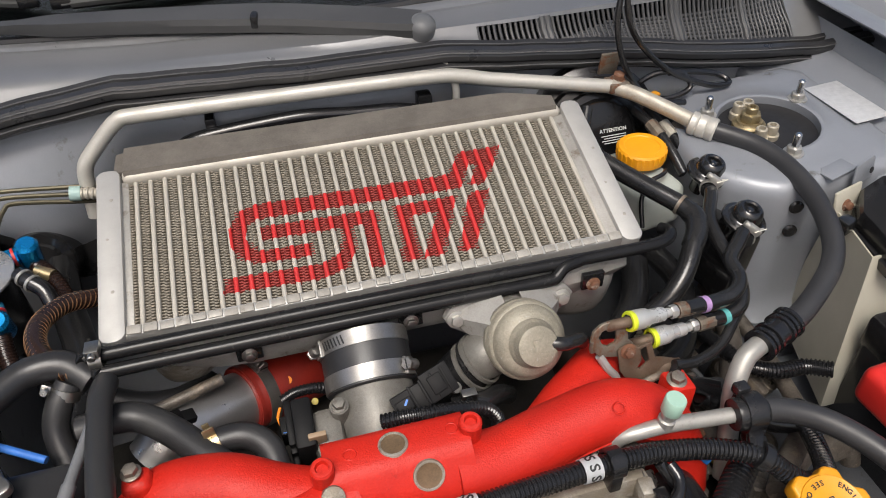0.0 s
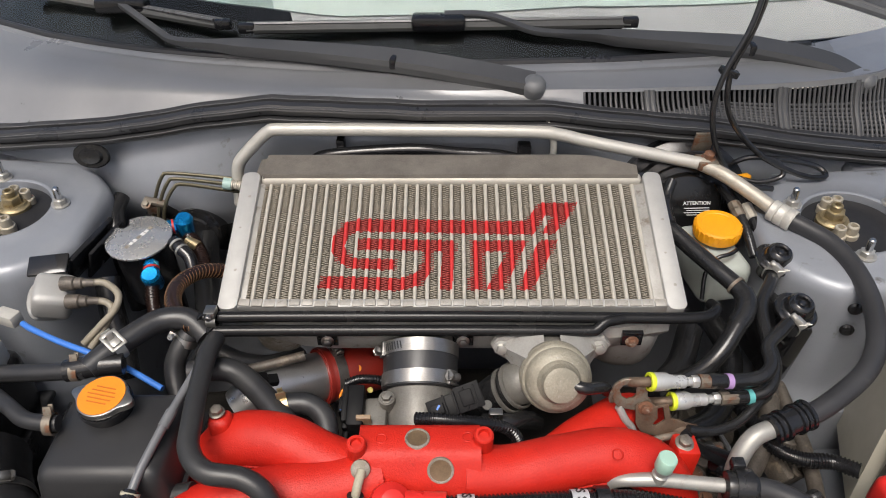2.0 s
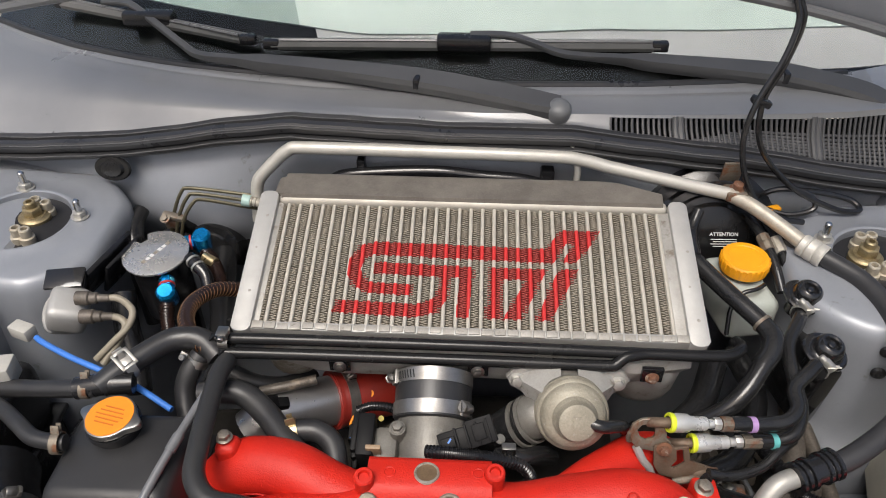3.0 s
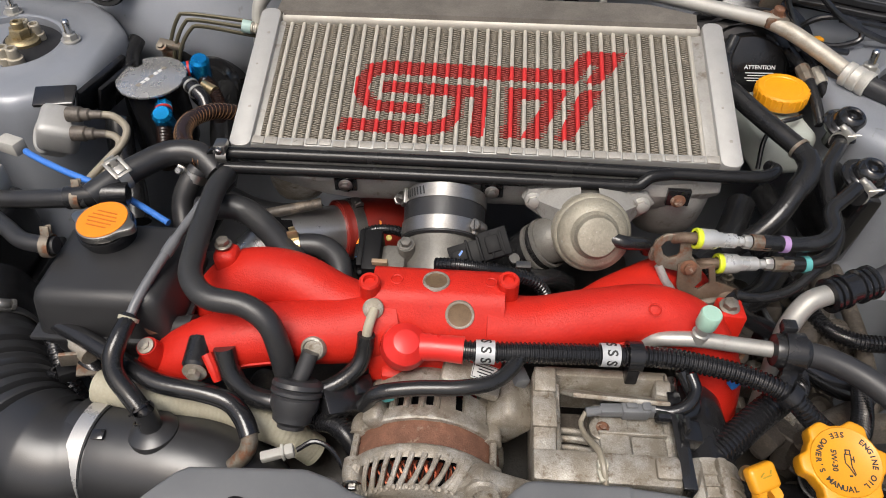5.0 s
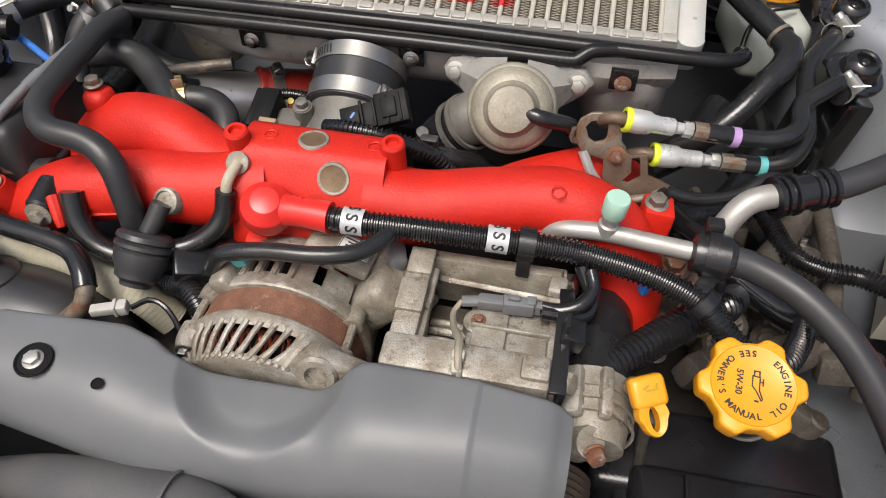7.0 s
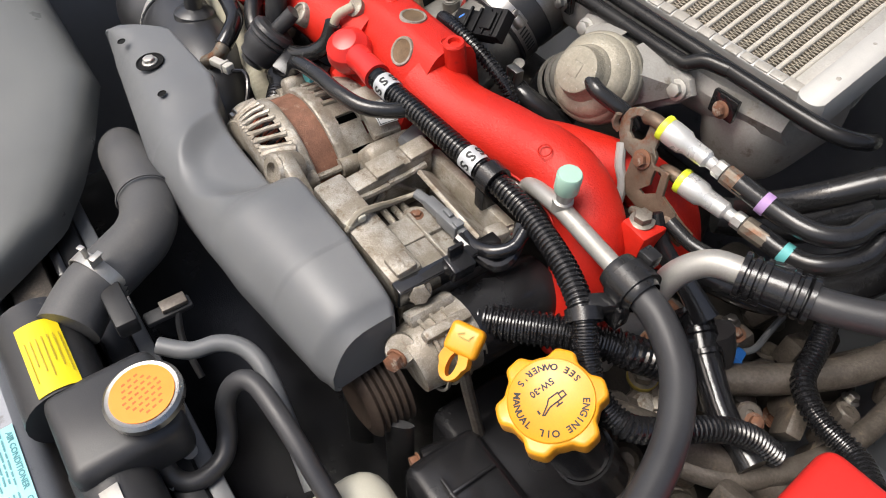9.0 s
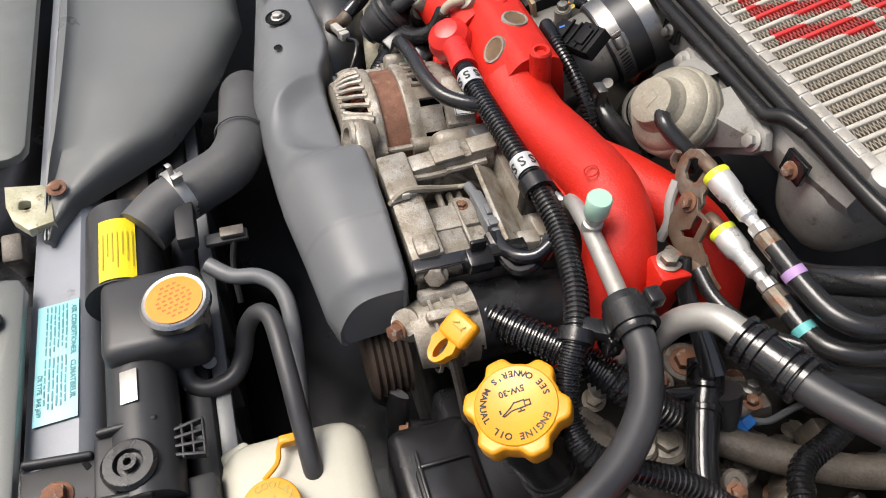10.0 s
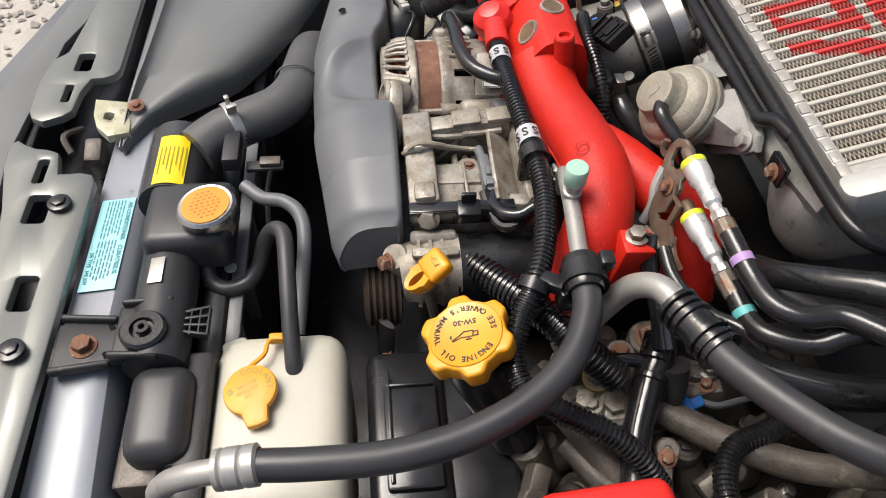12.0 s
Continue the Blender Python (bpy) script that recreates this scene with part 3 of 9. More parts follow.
part("inner_wing", apron(-1, 0.72), PAINT, car)


def outer_wing(sgn, x0):
    rows = []
    for i in range(31):
        y = 0.45 - 1.3 * i / 30
        drop = 0.10 * max(0, (0.1 - y) / 0.9) ** 1.3
        rows.append([(sgn * x0, y, 0.965 - drop), (sgn * (x0 + 0.012), y, 0.968 - drop), (sgn * (x0 + 0.06), y, 0.955 - drop), (sgn * (x0 + 0.10), y, 0.90 - drop), (sgn * (x0 + 0.12), y, 0.75), (sgn * (x0 + 0.10), y, 0.4)])
    return slab(loft(rows), 0.003)


part("wing", outer_wing(1, 0.765), PAINT, car)
part("wing", outer_wing(-1, 0.815), PAINT, car)
for sx in (0.735, -0.785):
    part("tyre", lathe([(0.19, -0.10), (0.29, -0.10), (0.312, -0.07), (0.316, 0.0), (0.312, 0.07), (0.29, 0.10), (0.19, 0.10), (0.19, -0.10)], 40, axis((sx, 0.15, 0.314), (1, 0, 0))), RUBBER, car)
part("under_tray", box((1.6, 1.2, 0.02), 0.004, at(0, -0.22, 0.33)), PLASTIC, car)
part("data_plate", box((0.056, 0.105, 0.0012), 0.0004, at(0.676, 0.149, 0.9085, 0, -3, 2)), PLATE, car, "pale silver data plate")
for px, py, pz in ((0.509, 0.008, 0.861), (0.509, 0.005, 0.826)):
    part("body_plug", lathe([(0.009, 0), (0.009, 0.001), (0.006, 0.003), (0, 0.003)], 18, axis((px, py, pz), (-0.30, -0.95, 0.08))), RUBBER, tower_right)

# ---- cowl, windscreen, wipers, bonnet ----


def strip(prof):
    rows = []
    for i in range(121):
        x = -0.80 + 1.66 * i / 120
        w = 0.0015 * noise.noise((x * 14, 2, 1))
        rows.append([(x, seal_y(x) + a + w, seal_z(x) + b + w) for a, b in prof])
    return loft(rows, True)


seal = thing("bonnet_seal", "black rubber bonnet seal along the firewall top", "seal", (0, 0.285, 0.99))
part("seal_bulb", strip([(-0.015, -0.008), (-0.017, 0.0), (-0.013, 0.007), (-0.005, 0.009), (0.001, 0.005), (0.002, -0.006)]), SEAL, seal)
# thin pale beads paint the bright reflections on the seal's rubbed edges
for sa, sb in ((-0.0165, 0.0045), (-0.0205, -0.0120), (0.0095, 0.0062)):
    part("seal_bead", strip([(sa - 0.0007, sb - 0.0006), (sa - 0.0005, sb + 0.0004), (sa + 0.0003, sb + 0.0007), (sa + 0.0007, sb)]), PALE_EDGE, seal, "rubbed grey bead painting the edge's glint")
part("seal_carrier", strip([(-0.014, -0.022), (-0.020, -0.017), (-0.021, -0.013), (-0.016, -0.011), (-0.006, -0.010), (-0.006, -0.018)]), RUBBER_GREY, seal)
part("seal_lip", strip([(0.003, -0.004), (0.008, -0.001), (0.010, 0.006), (0.016, 0.009), (0.023, 0.006), (0.025, -0.004), (0.012, -0.016)]), RUBBER_GREY, seal)


def cowl_at(x, s):
    """The cowl's surface from the bonnet seal (s = 0) over its crest (0.5) to the glass (1)."""
    y0, z0 = seal_y(x) + 0.014, seal_z(x) - 0.004
    yc, zc = crest_y(x), 1.010
    y1, z1 = base_y(x), base_z(x)
    if s < 0.5:
        k = s / 0.5
        side = max(0.0, min(1.0, (0.10 - x) / 0.35))
        rise = (1 - side) * (k - 0.10 * math.sin(math.pi * k) + 0.05 * math.sin(2 * math.pi * k)) + side * sum(float(np.interp(k + 0.02 * j, (0, 0.10, 0.26, 0.36, 0.46, 0.60, 0.80, 1.0), (0, 0.16, 0.46, 0.68, 0.82, 0.91, 0.97, 1.0))) for j in (-3, -2, -1, 0, 1, 2, 3)) / 7
        return Vector((x, y0 + (yc - y0) * k, z0 + (zc - z0) * rise))
    k = (s - 0.5) / 0.5
    return Vector((x, yc + (y1 - yc) * k, zc + (z1 - zc) * k ** 1.6 - 0.0025 * math.exp(-((k - 0.72) / 0.05) ** 2)))


GX0, GX1 = 0.19, 0.715
cowl = thing("cowl_panel", "weathered grey-black plastic cowl below the windscreen", "cowl panel", (0, 0.34, 1.0))
rows = []
for i in range(121):
    x = -0.94 + 1.88 * i / 120
    rows.append([cowl_at(x, k / 40) for k in range(41)])
bm = loft(rows)
bmesh.ops.delete(bm, geom=[f for f in bm.faces if GX0 < f.calc_center_median().x < GX1 and 0.03 < 0.5 * (f.calc_center_median().z - seal_z(f.calc_center_median().x) + 0.004) / (1.014 - seal_z(f.calc_center_median().x)) < 0.455 and f.calc_center_median().y < crest_y(f.calc_center_median().x)], context="FACES")
part("cowl_skin", slab(bm, 0.003), COWL, cowl)
part("moulding", tube([cowl_at(-0.92 + 1.50 * i / 40, 0.995) + Vector((0, 0.001, 0.0025)) for i in range(41)], 0.0062, 8, 0.012), RUBBER_GREY, cowl, "glossy black screen moulding")
rows = [[cowl_at(0.615 + 0.33 * i / 14, 0.50 + 0.50 * k / 16) + Vector((0, 0, 0.0002 + 0.0028 * min(1, i / 3))) for k in range(17)] for i in range(15)]
part("wing_corner", slab(loft(rows), 0.003), PAINT, car, "grey painted corner of the wing")
# intake grille: bars over a near-black sheet that paints the recess's shade
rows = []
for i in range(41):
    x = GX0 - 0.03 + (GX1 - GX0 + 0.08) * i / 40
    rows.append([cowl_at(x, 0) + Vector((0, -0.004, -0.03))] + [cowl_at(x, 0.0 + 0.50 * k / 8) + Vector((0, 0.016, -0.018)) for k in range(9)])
part("grille_recess", slab(loft(rows), 0.0005), DASH, cowl, "near-black sheet painting the shade behind the grille")
for i in range(66):
    x = GX0 + (GX1 - GX0) * i / 65
    wide = i in (12, 13, 38, 39, 54)
    pts = [cowl_at(x + 0.010 * (0.5 - k / 4.0) * min(1, (x - GX0) / 0.2), 0.02 + 0.47 * k / 4) + Vector((0, -0.0005, 0.0005)) for k in range(5)]
    part("grille_bar", tube(pts, 0.0052 if wide else 0.0022, 8, 0.012), GRILLE, cowl)
for j in range(9):
    x0 = 0.27 + 0.014 * j
    pts = [cowl_at(x0 + (GX1 - x0) * i / 11, 0.035 + 0.040 * j) + Vector((0, 0.0, -0.0008)) for i in range(12)]
    part("grille_crossbar", tube(pts, 0.0020, 6, 0.02), GRILLE, cowl)
for i in range(28):
    part("drain_slot", box((0.006, 0.003, 0.001), 0.0004, Matrix.Translation(cowl_at(-0.225 + 0.0095 * i, 0.62) + Vector((0, 0, 0.001)))), DASH, cowl)
for i in range(9):
    part("drain_slot", box((0.006, 0.003, 0.001), 0.0004, Matrix.Translation(cowl_at(0.222 + 0.0095 * i, 0.57) + Vector((0, 0, 0.001)))), DASH, cowl)


def screen_at(x, s):
    y0, z0 = base_y(x), base_z(x)
    return Vector((x * (1 - 0.14 * s), y0 + 0.70 * s, z0 + 0.42 * s - 0.01 * s * s))


screen = thing("windscreen", "raked windscreen reflecting a white sky", "windscreen", (0, 0.45, 1.03))
rows = [[screen_at(-0.90 + 1.80 * i / 60, k / 14) for i in range(61)] for k in range(15)]
glass = part("pane", slab(loft(rows), 0.003), GLASS, screen, smooth=30)
glass.visible_shadow = False
rows = [[screen_at(-0.90 + 1.80 * i / 60, -0.03 + (0.03 + float(np.interp(-0.90 + 1.80 * i / 60, (-0.9, 0.22, 0.45, 0.7), (0.10, 0.10, 0.030, 0.004)))) * k / 3) + Vector((0, 0.004, -0.010)) for i in range(61)] for k in range(4)]
part("black_border", slab(loft(rows), 0.001), DASH, screen, "black printed border of the glass")
sunshade = thing("sunshade", "pale folded sunshade behind the windscreen", "sunshade", (0.2, 0.6, 1.1))
shade = [[screen_at(x, s - (0.6 - s) / 0.525 * float(np.interp(x, (0.22, 0.45, 0.86), (0.0, 0.040, 0.075)))) + Vector((0, 0.008, -0.0132)) for x in np.linspace(-0.272 - 0.30 * (s - 0.1), 0.86, 24)] for s in np.linspace(0.075, 0.6, 8)]
part("lower_panel", slab(loft(shade), 0.003), SHADE, sunshade, "pale pinkish-grey panel")
# two added green sheets that paint the sky's reflection in the upper glass
GREEN_REFLECTION = mat("pale_green_reflection", (0.40, 0.44, 0.41), (0.34, 0.38, 0.355), 0.5, 0, 300, 7, 0.5)
TINT_REFLECTION = mat("grey_green_reflection", (0.19, 0.235, 0.215), (0.15, 0.19, 0.175), 0.5, 0, 300, 7, 0.5)
for x0, x1, card in ((-0.84, None, TINT_REFLECTION), (None, 0.84, GREEN_REFLECTION)):
    shade = []
    for s in np.linspace(0.105, 0.62, 8):
        fold = -0.315 - 0.30 * (s - 0.13)
        shade.append([screen_at(x, s + float(np.interp(x, (-0.8, -0.6, -0.31, -0.2, 0.2, 0.53, 0.8), (0.07, 0.052, 0.027, 0.014, 0.038, 0.022, -0.005)))) + Vector((0, 0.006, -0.010)) for x in np.linspace(fold if x0 is None else x0, fold if x1 is None else x1, 30)])
    part("upper_panel", slab(loft(shade), 0.003), card, sunshade, "green sheet painting the sky's reflection in the glass")
dash = loft([[(-0.9 + 1.8 * i / 30, base_y(-0.9 + 1.8 * i / 30) - 0.03 + k * 0.25, 0.985 + 0.02 * math.sin(k * 1.5) - (0.02 if k == 0 else 0)) for i in range(31)] for k in range(5)])
whole("dashboard", slab(dash, 0.004), DASH, "dark dashboard top behind the windscreen", "dashboard", (0, 0.8, 0.99))
roof = [[(-0.72 + 1.44 * i / 20, 1.10 + 0.9 * k / 8 + 0.2 * ((i - 10) / 10) ** 2, 1.46 + 0.03 * math.sin(k / 8 * 3.1) - 0.04 * ((i - 10) / 10) ** 2) for i in range(21)] for k in range(9)]
part("roof", slab(loft(roof), 0.004), PAINT, car)


ARM = mat("satin_black_arm", (0.050, 0.051, 0.053), (0.064, 0.065, 0.067), 0.42, 0, 1200, 14, 0.5, 0.08, 1800)
BLADE = mat("dusty_wiper_rubber", (0.10, 0.099, 0.095), (0.075, 0.074, 0.07), 0.5, 0, 900, 20, 0.5)


def wiper(name, arm_pts, blade_a, blade_b, pivot):
    w = thing(name, "black wiper arm and flat blade parked on the windscreen", "wiper", pivot, "windscreen wipers")
    pts = [Vector(p) for p in arm_pts]
    part("pivot_cap", lathe([(0.017, -0.012), (0.0185, 0.003), (0.0175, 0.008), (0.0140, 0.0125), (0.0075, 0.0155), (0, 0.016)], 28, axis(pivot, (0, -0.35, 1))), PLASTIC_GREY, w)
    n = len(pts)
    rws = []
    sp = spline(pts, 0.008)
    for i, p in enumerate(sp):
        f = i / (len(sp) - 1)
        tg = (sp[min(i + 1, len(sp) - 1)] - sp[max(i - 1, 0)]).normalized()
        upv = Vector((0, -0.35, 0.94))
        sd = tg.cross(upv).normalized()
        hw = float(np.interp(f, (0, 0.05, 0.30, 0.58, 0.63, 1), (0.018, 0.020, 0.019, 0.012, 0.006, 0.006)))
        th = float(np.interp(f, (0, 0.6, 0.72, 1), (0.010, 0.009, 0.004, 0.003)))
        rws.append([p + sd * hw - upv * th, p + sd * hw + upv * th * 0.3, p + sd * hw * 0.75 + upv * th, p - sd * hw * 0.75 + upv * th, p - sd * hw + upv * th * 0.3, p - sd * hw - upv * th])
    bm = loft(rws, True)
    bmesh.ops.holes_fill(bm, edges=bm.edges, sides=8)
    part("arm", bm, ARM, w)
    k = int(len(sp) * 0.27)
    part("hinge", box((0.040, 0.018, 0.010), 0.003, axis(sp[k], sp[k + 1] - sp[k])), PLASTIC, w)
    a, b = Vector(blade_a), Vector(blade_b)
    mid = a.lerp(b, 0.5)
    bl = part("blade", tube([a, a.lerp(b, 0.5), b], 0.010, 8, 0.02, flat=0.7), BLADE, w)
    part("spine", tube([a + Vector((0.014, -0.002, 0.0068)), b + Vector((-0.014, -0.002, 0.0068))], 0.003, 6, 0.05), PALE_EDGE, bl, "pale worn spine edge")
    part("squeegee", tube([a + Vector((0.01, 0.006, -0.010)), b + Vector((-0.01, 0.006, -0.010))], 0.004, 6, 0.05), DASH, bl)
    for q in (a, b):
        part("end_cap", box((0.026, 0.016, 0.016), 0.003, Matrix.Translation(q)), PLASTIC, bl)
    part("clip", box((0.085, 0.030, 0.024), 0.006, Matrix.Translation(mid + Vector((0, -0.004, 0.006)))), PLASTIC, bl)
    return w


wiper("wiper", [(0.113, 0.326, 1.022), (0.012, 0.352, 1.030), (-0.087, 0.376, 1.036), (-0.242, 0.402, 1.040), (-0.40, 0.424, 1.042), (-0.455, 0.437, 1.044), (-0.48, 0.452, 1.052), (-0.575, 0.520, 1.086), (-0.60, 0.537, 1.088), (-0.645, 0.548, 1.086)], (-0.73, 0.575, 1.072), (-0.375, 0.458, 1.061), (0.113, 0.322, 1.018))
wiper("wiper", [(0.632, 0.385, 1.000), (0.583, 0.405, 1.018), (0.497, 0.428, 1.030), (0.434, 0.433, 1.036), (0.187, 0.436, 1.052), (0.121, 0.437, 1.058), (0.08, 0.445, 1.070), (0.037, 0.451, 1.079), (-0.02, 0.450, 1.080)], (-0.334, 0.445, 1.060), (0.275, 0.452, 1.066), (0.64, 0.383, 0.998))

bonnet = thing("bonnet", "raised grey bonnet hinged at its rear edge", "bonnet", (0, 0.3, 1.2))


def bonnet_at(x, s):
    z0 = 1.222 - (0.085 if x > 0 else 0.050) * (abs(x) / 0.55) ** 2.0
    return Vector((x, 0.305 + 0.03 * (x / 0.6) ** 2 - 0.38 * s, z0 + 0.95 * s))


rows = [[bonnet_at(-0.70 + 1.4 * i / 40, k / 12) for i in range(41)] for k in range(13)]
part("bonnet_skin", slab(loft(rows), 0.012), PAINT, bonnet)
part("bonnet_lip", tube([bonnet_at(-0.69 + 1.38 * i / 30, 0.0) + Vector((0, -0.01, 0.004)) for i in range(31)], 0.007, 8, 0.02), PLASTIC_GREY, bonnet)

washer_hose = thing("washer_hose", "pair of thin black washer hoses clipped together", "hose", (0.39, 0.29, 1.2))
part("tube", tube([(0.385, 0.30, 1.24), (0.392, 0.295, 1.20), (0.40, 0.285, 1.17), (0.389, 0.27, 1.124), (0.366, 0.257, 1.07), (0.358, 0.246, 1.02), (0.372, 0.235, 0.965), (0.40, 0.222, 0.926), (0.43, 0.21, 0.915), (0.46, 0.21, 0.91)], 0.0042, 10), CONDUIT, washer_hose)
part("tube", tube([(0.392, 0.30, 1.24), (0.398, 0.30, 1.20), (0.409, 0.293, 1.168), (0.400, 0.285, 1.116), (0.380, 0.272, 1.062), (0.392, 0.262, 1.00), (0.445, 0.25, 0.945), (0.51, 0.24, 0.915), (0.552, 0.245, 0.908), (0.545, 0.262, 0.915), (0.50, 0.265, 0.925), (0.46, 0.262, 0.93)], 0.0042, 10), CONDUIT, washer_hose)
part("clip", box((0.028, 0.012, 0.010), 0.002, at(0.374, 0.264, 1.068, 0, 20, 0)), PLASTIC, washer_hose)
part("tube", tube([(0.40, 0.262, 0.91), (0.43, 0.255, 0.935), (0.47, 0.25, 0.935), (0.485, 0.24, 0.915), (0.45, 0.235, 0.905), (0.41, 0.245, 0.91)], 0.004, 10), CONDUIT, washer_hose)

# ---- intercooler ----
IC_O = Vector((0, -0.016, 0.886))
IC_V = Vector((0, 0.195, 0.062)).normalized()
IC_N = Vector((1, 0, 0)).cross(IC_V)
IC_M = Matrix(((1, 0, 0, 0), (0, IC_V.y, IC_N.y, IC_O.y), (0, IC_V.z, IC_N.z, IC_O.z), (0, 0, 0, 1)))
LOGO = [
    [(-0.182, 0.029), (-0.176, 0.047), (-0.076, 0.044), (-0.076, 0.025)],
    [(-0.076, 0.044), (-0.056, 0.052), (-0.048, 0.07), (-0.05, 0.09), (-0.036, 0.09), (-0.034, 0.058), (-0.049, 0.034), (-0.076, 0.025)],
    [(-0.134, 0.087), (-0.134, 0.105), (-0.008, 0.102), (-0.009, 0.084)],
    [(-0.026, 0.027), (-0.022, 0.099), (-0.006, 0.099), (-0.010, 0.027)],
    [(-0.14, 0.058), (-0.146, 0.075), (-0.083, 0.072), (-0.083, 0.056)],
]
LOGO_END = [
    [(-0.136, 0.117), (-0.148, 0.108), (-0.151, 0.092), (-0.141, 0.075), (-0.14, 0.058), (-0.157, 0.067), (-0.168, 0.084), (-0.168, 0.107), (-0.155, 0.130), (-0.135, 0.137)],
    [(-0.136, 0.116), (-0.137, 0.137), (0.092, 0.133), (0.088, 0.111)],
    [(0.08, 0.112), (0.09, 0.134), (0.109, 0.164), (0.162, 0.164), (0.144, 0.134), (0.126, 0.112), (0.108, 0.112), (0.125, 0.140), (0.117, 0.144), (0.098, 0.111)],
    [(0.012, 0.027), (0.016, 0.102), (0.034, 0.102), (0.030, 0.026)],
    [(0.015, 0.085), (0.016, 0.102), (0.089, 0.102), (0.082, 0.084)],
    [(0.032, 0.026), (0.063, 0.086), (0.089, 0.102), (0.056, 0.027)],
    [(0.072, 0.025), (0.104, 0.102), (0.130, 0.103), (0.092, 0.027)],
]


def inside(poly, u, v):
    c = False
    for (x1, y1), (x2, y2) in zip(poly, poly[1:] + poly[:1]):
        if (y1 > v) != (y2 > v) and u < (x2 - x1) * (v - y1) / (y2 - y1) + x1:
            c = not c
    return c


def painted(u, v):
    return any(inside(p, u, v) for p in LOGO) or any(inside(p, u, v) for p in LOGO_END)


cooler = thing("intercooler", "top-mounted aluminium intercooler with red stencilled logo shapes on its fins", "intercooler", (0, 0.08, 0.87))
CORE_X0, CORE_X1, V0, V1 = -0.277, 0.256, 0.012, 0.196
COUNT = 34
BAR_PROFILE = ((-0.0026, -0.02), (-0.0025, -0.0013), (-0.0018, -0.0003), (-0.0006, 0.0001), (0.0006, 0.0001), (0.0018, -0.0003), (0.0025, -0.0013), (0.0026, -0.02))
PITCH = (CORE_X1 - CORE_X0) / COUNT
for i in range(COUNT + 1):
    u = CORE_X0 + PITCH * i
    if i < COUNT and i > 0:
        n = 150
        verts, faces = [], []
        for k in range(n + 1):
            v = V0 + (V1 - V0) * k / n
            for du, dz in BAR_PROFILE:
                verts.append((u + du, v, dz))
        for k in range(n):
            for j in range(7):
                a = k * 8 + j
                faces.append((a, a + 1, a + 9, a + 8))
        bm = raw(verts, faces, IC_M)
        bm.faces.ensure_lookup_table()
        for fi, f in enumerate(bm.faces):
            k, j = divmod(fi, 7)
            if painted(u + (BAR_PROFILE[j][0] + BAR_PROFILE[j + 1][0]) / 2, V0 + (V1 - V0) * (k + 0.5) / n):
                f.material_index = 1
        part("cooling_tube", bm, (BAR, RED_PAINT), cooler, smooth=60)
    if i < COUNT:
        um, w = u + PITCH / 2, PITCH / 2 - 0.0028
        folds, q = 52, 8
        rng = random.Random(i)
        line = []
        for k in range(folds * q + 1):
            ph = 2 * math.pi * k / q
            x = um + w * max(-1, min(1, 1.2 * math.sin(ph))) * rng.uniform(0.93, 1.0)
            line.append((x, V0 + 0.001 + (V1 - V0 - 0.002) * k / (folds * q) + 0.0005 * math.sin(2 * ph) + rng.uniform(-0.0001, 0.0001)))
        verts, faces = [], []
        for k, (x, v) in enumerate(line):
            x0, v0 = line[max(0, k - 1)]
            x1, v1 = line[min(len(line) - 1, k + 1)]
            ln = math.hypot(x1 - x0, v1 - v0) or 1
            nx, nv = -(v1 - v0) / ln * 0.00045, (x1 - x0) / ln * 0.00045
            dz = -0.0016 + rng.uniform(-0.0003, 0.0002)
            verts += [(x - nx, v - nv, -0.012), (x - nx, v - nv, dz), (x + nx, v + nv, dz), (x + nx, v + nv, -0.012)]
        for k in range(len(line) - 1):
            a = k * 4
            faces += [(a, a + 1, a + 5, a + 4), (a + 1, a + 2, a + 6, a + 5), (a + 2, a + 3, a + 7, a + 6)]
        bm = raw(verts, faces, IC_M)
        for fi, f in enumerate(bm.faces):
            if painted(*line[fi // 3]):
                f.material_index = 1
        # bed: dark sheet whose colour paints the shade deep between the fins
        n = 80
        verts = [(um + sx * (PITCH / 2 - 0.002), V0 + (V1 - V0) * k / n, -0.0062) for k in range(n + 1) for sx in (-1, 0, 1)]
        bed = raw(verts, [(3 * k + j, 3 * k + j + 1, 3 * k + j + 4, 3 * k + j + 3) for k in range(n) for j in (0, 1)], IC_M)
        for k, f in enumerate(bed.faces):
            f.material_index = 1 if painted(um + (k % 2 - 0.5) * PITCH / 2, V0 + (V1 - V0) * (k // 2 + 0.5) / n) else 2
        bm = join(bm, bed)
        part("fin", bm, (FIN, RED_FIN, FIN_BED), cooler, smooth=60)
# same dark tone under the whole core, standing in for its shaded depth
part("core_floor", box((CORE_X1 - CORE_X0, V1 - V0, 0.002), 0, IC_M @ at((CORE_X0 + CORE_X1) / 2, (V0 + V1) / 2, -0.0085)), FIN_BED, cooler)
part("rail", box((0.555, 0.012, 0.026), 0.003, IC_M @ at(-0.0105, 0.006, -0.010)), ALU_TANK, cooler)
part("rail", box((0.530, 0.017, 0.026), 0.007, IC_M @ at(-0.0105, 0.204, -0.006), 4), BAR, cooler)
rng = random.Random(5)
for k in range(34):
    w = 0.0150 + rng.uniform(-0.0008, 0.0006)
    part("rail_tab", box((w, 0.0100 + rng.uniform(-0.0012, 0.0012), 0.003), 0.0013, IC_M @ at(-0.269 + 0.01568 * k, 0.0055 + rng.uniform(-0.0008, 0.0008), 0.0027 + rng.uniform(-0.0006, 0.0006), rng.uniform(-5, 3), rng.uniform(-1.5, 1.5), rng.uniform(-2, 2)), taper=0.93), RAIL, cooler)
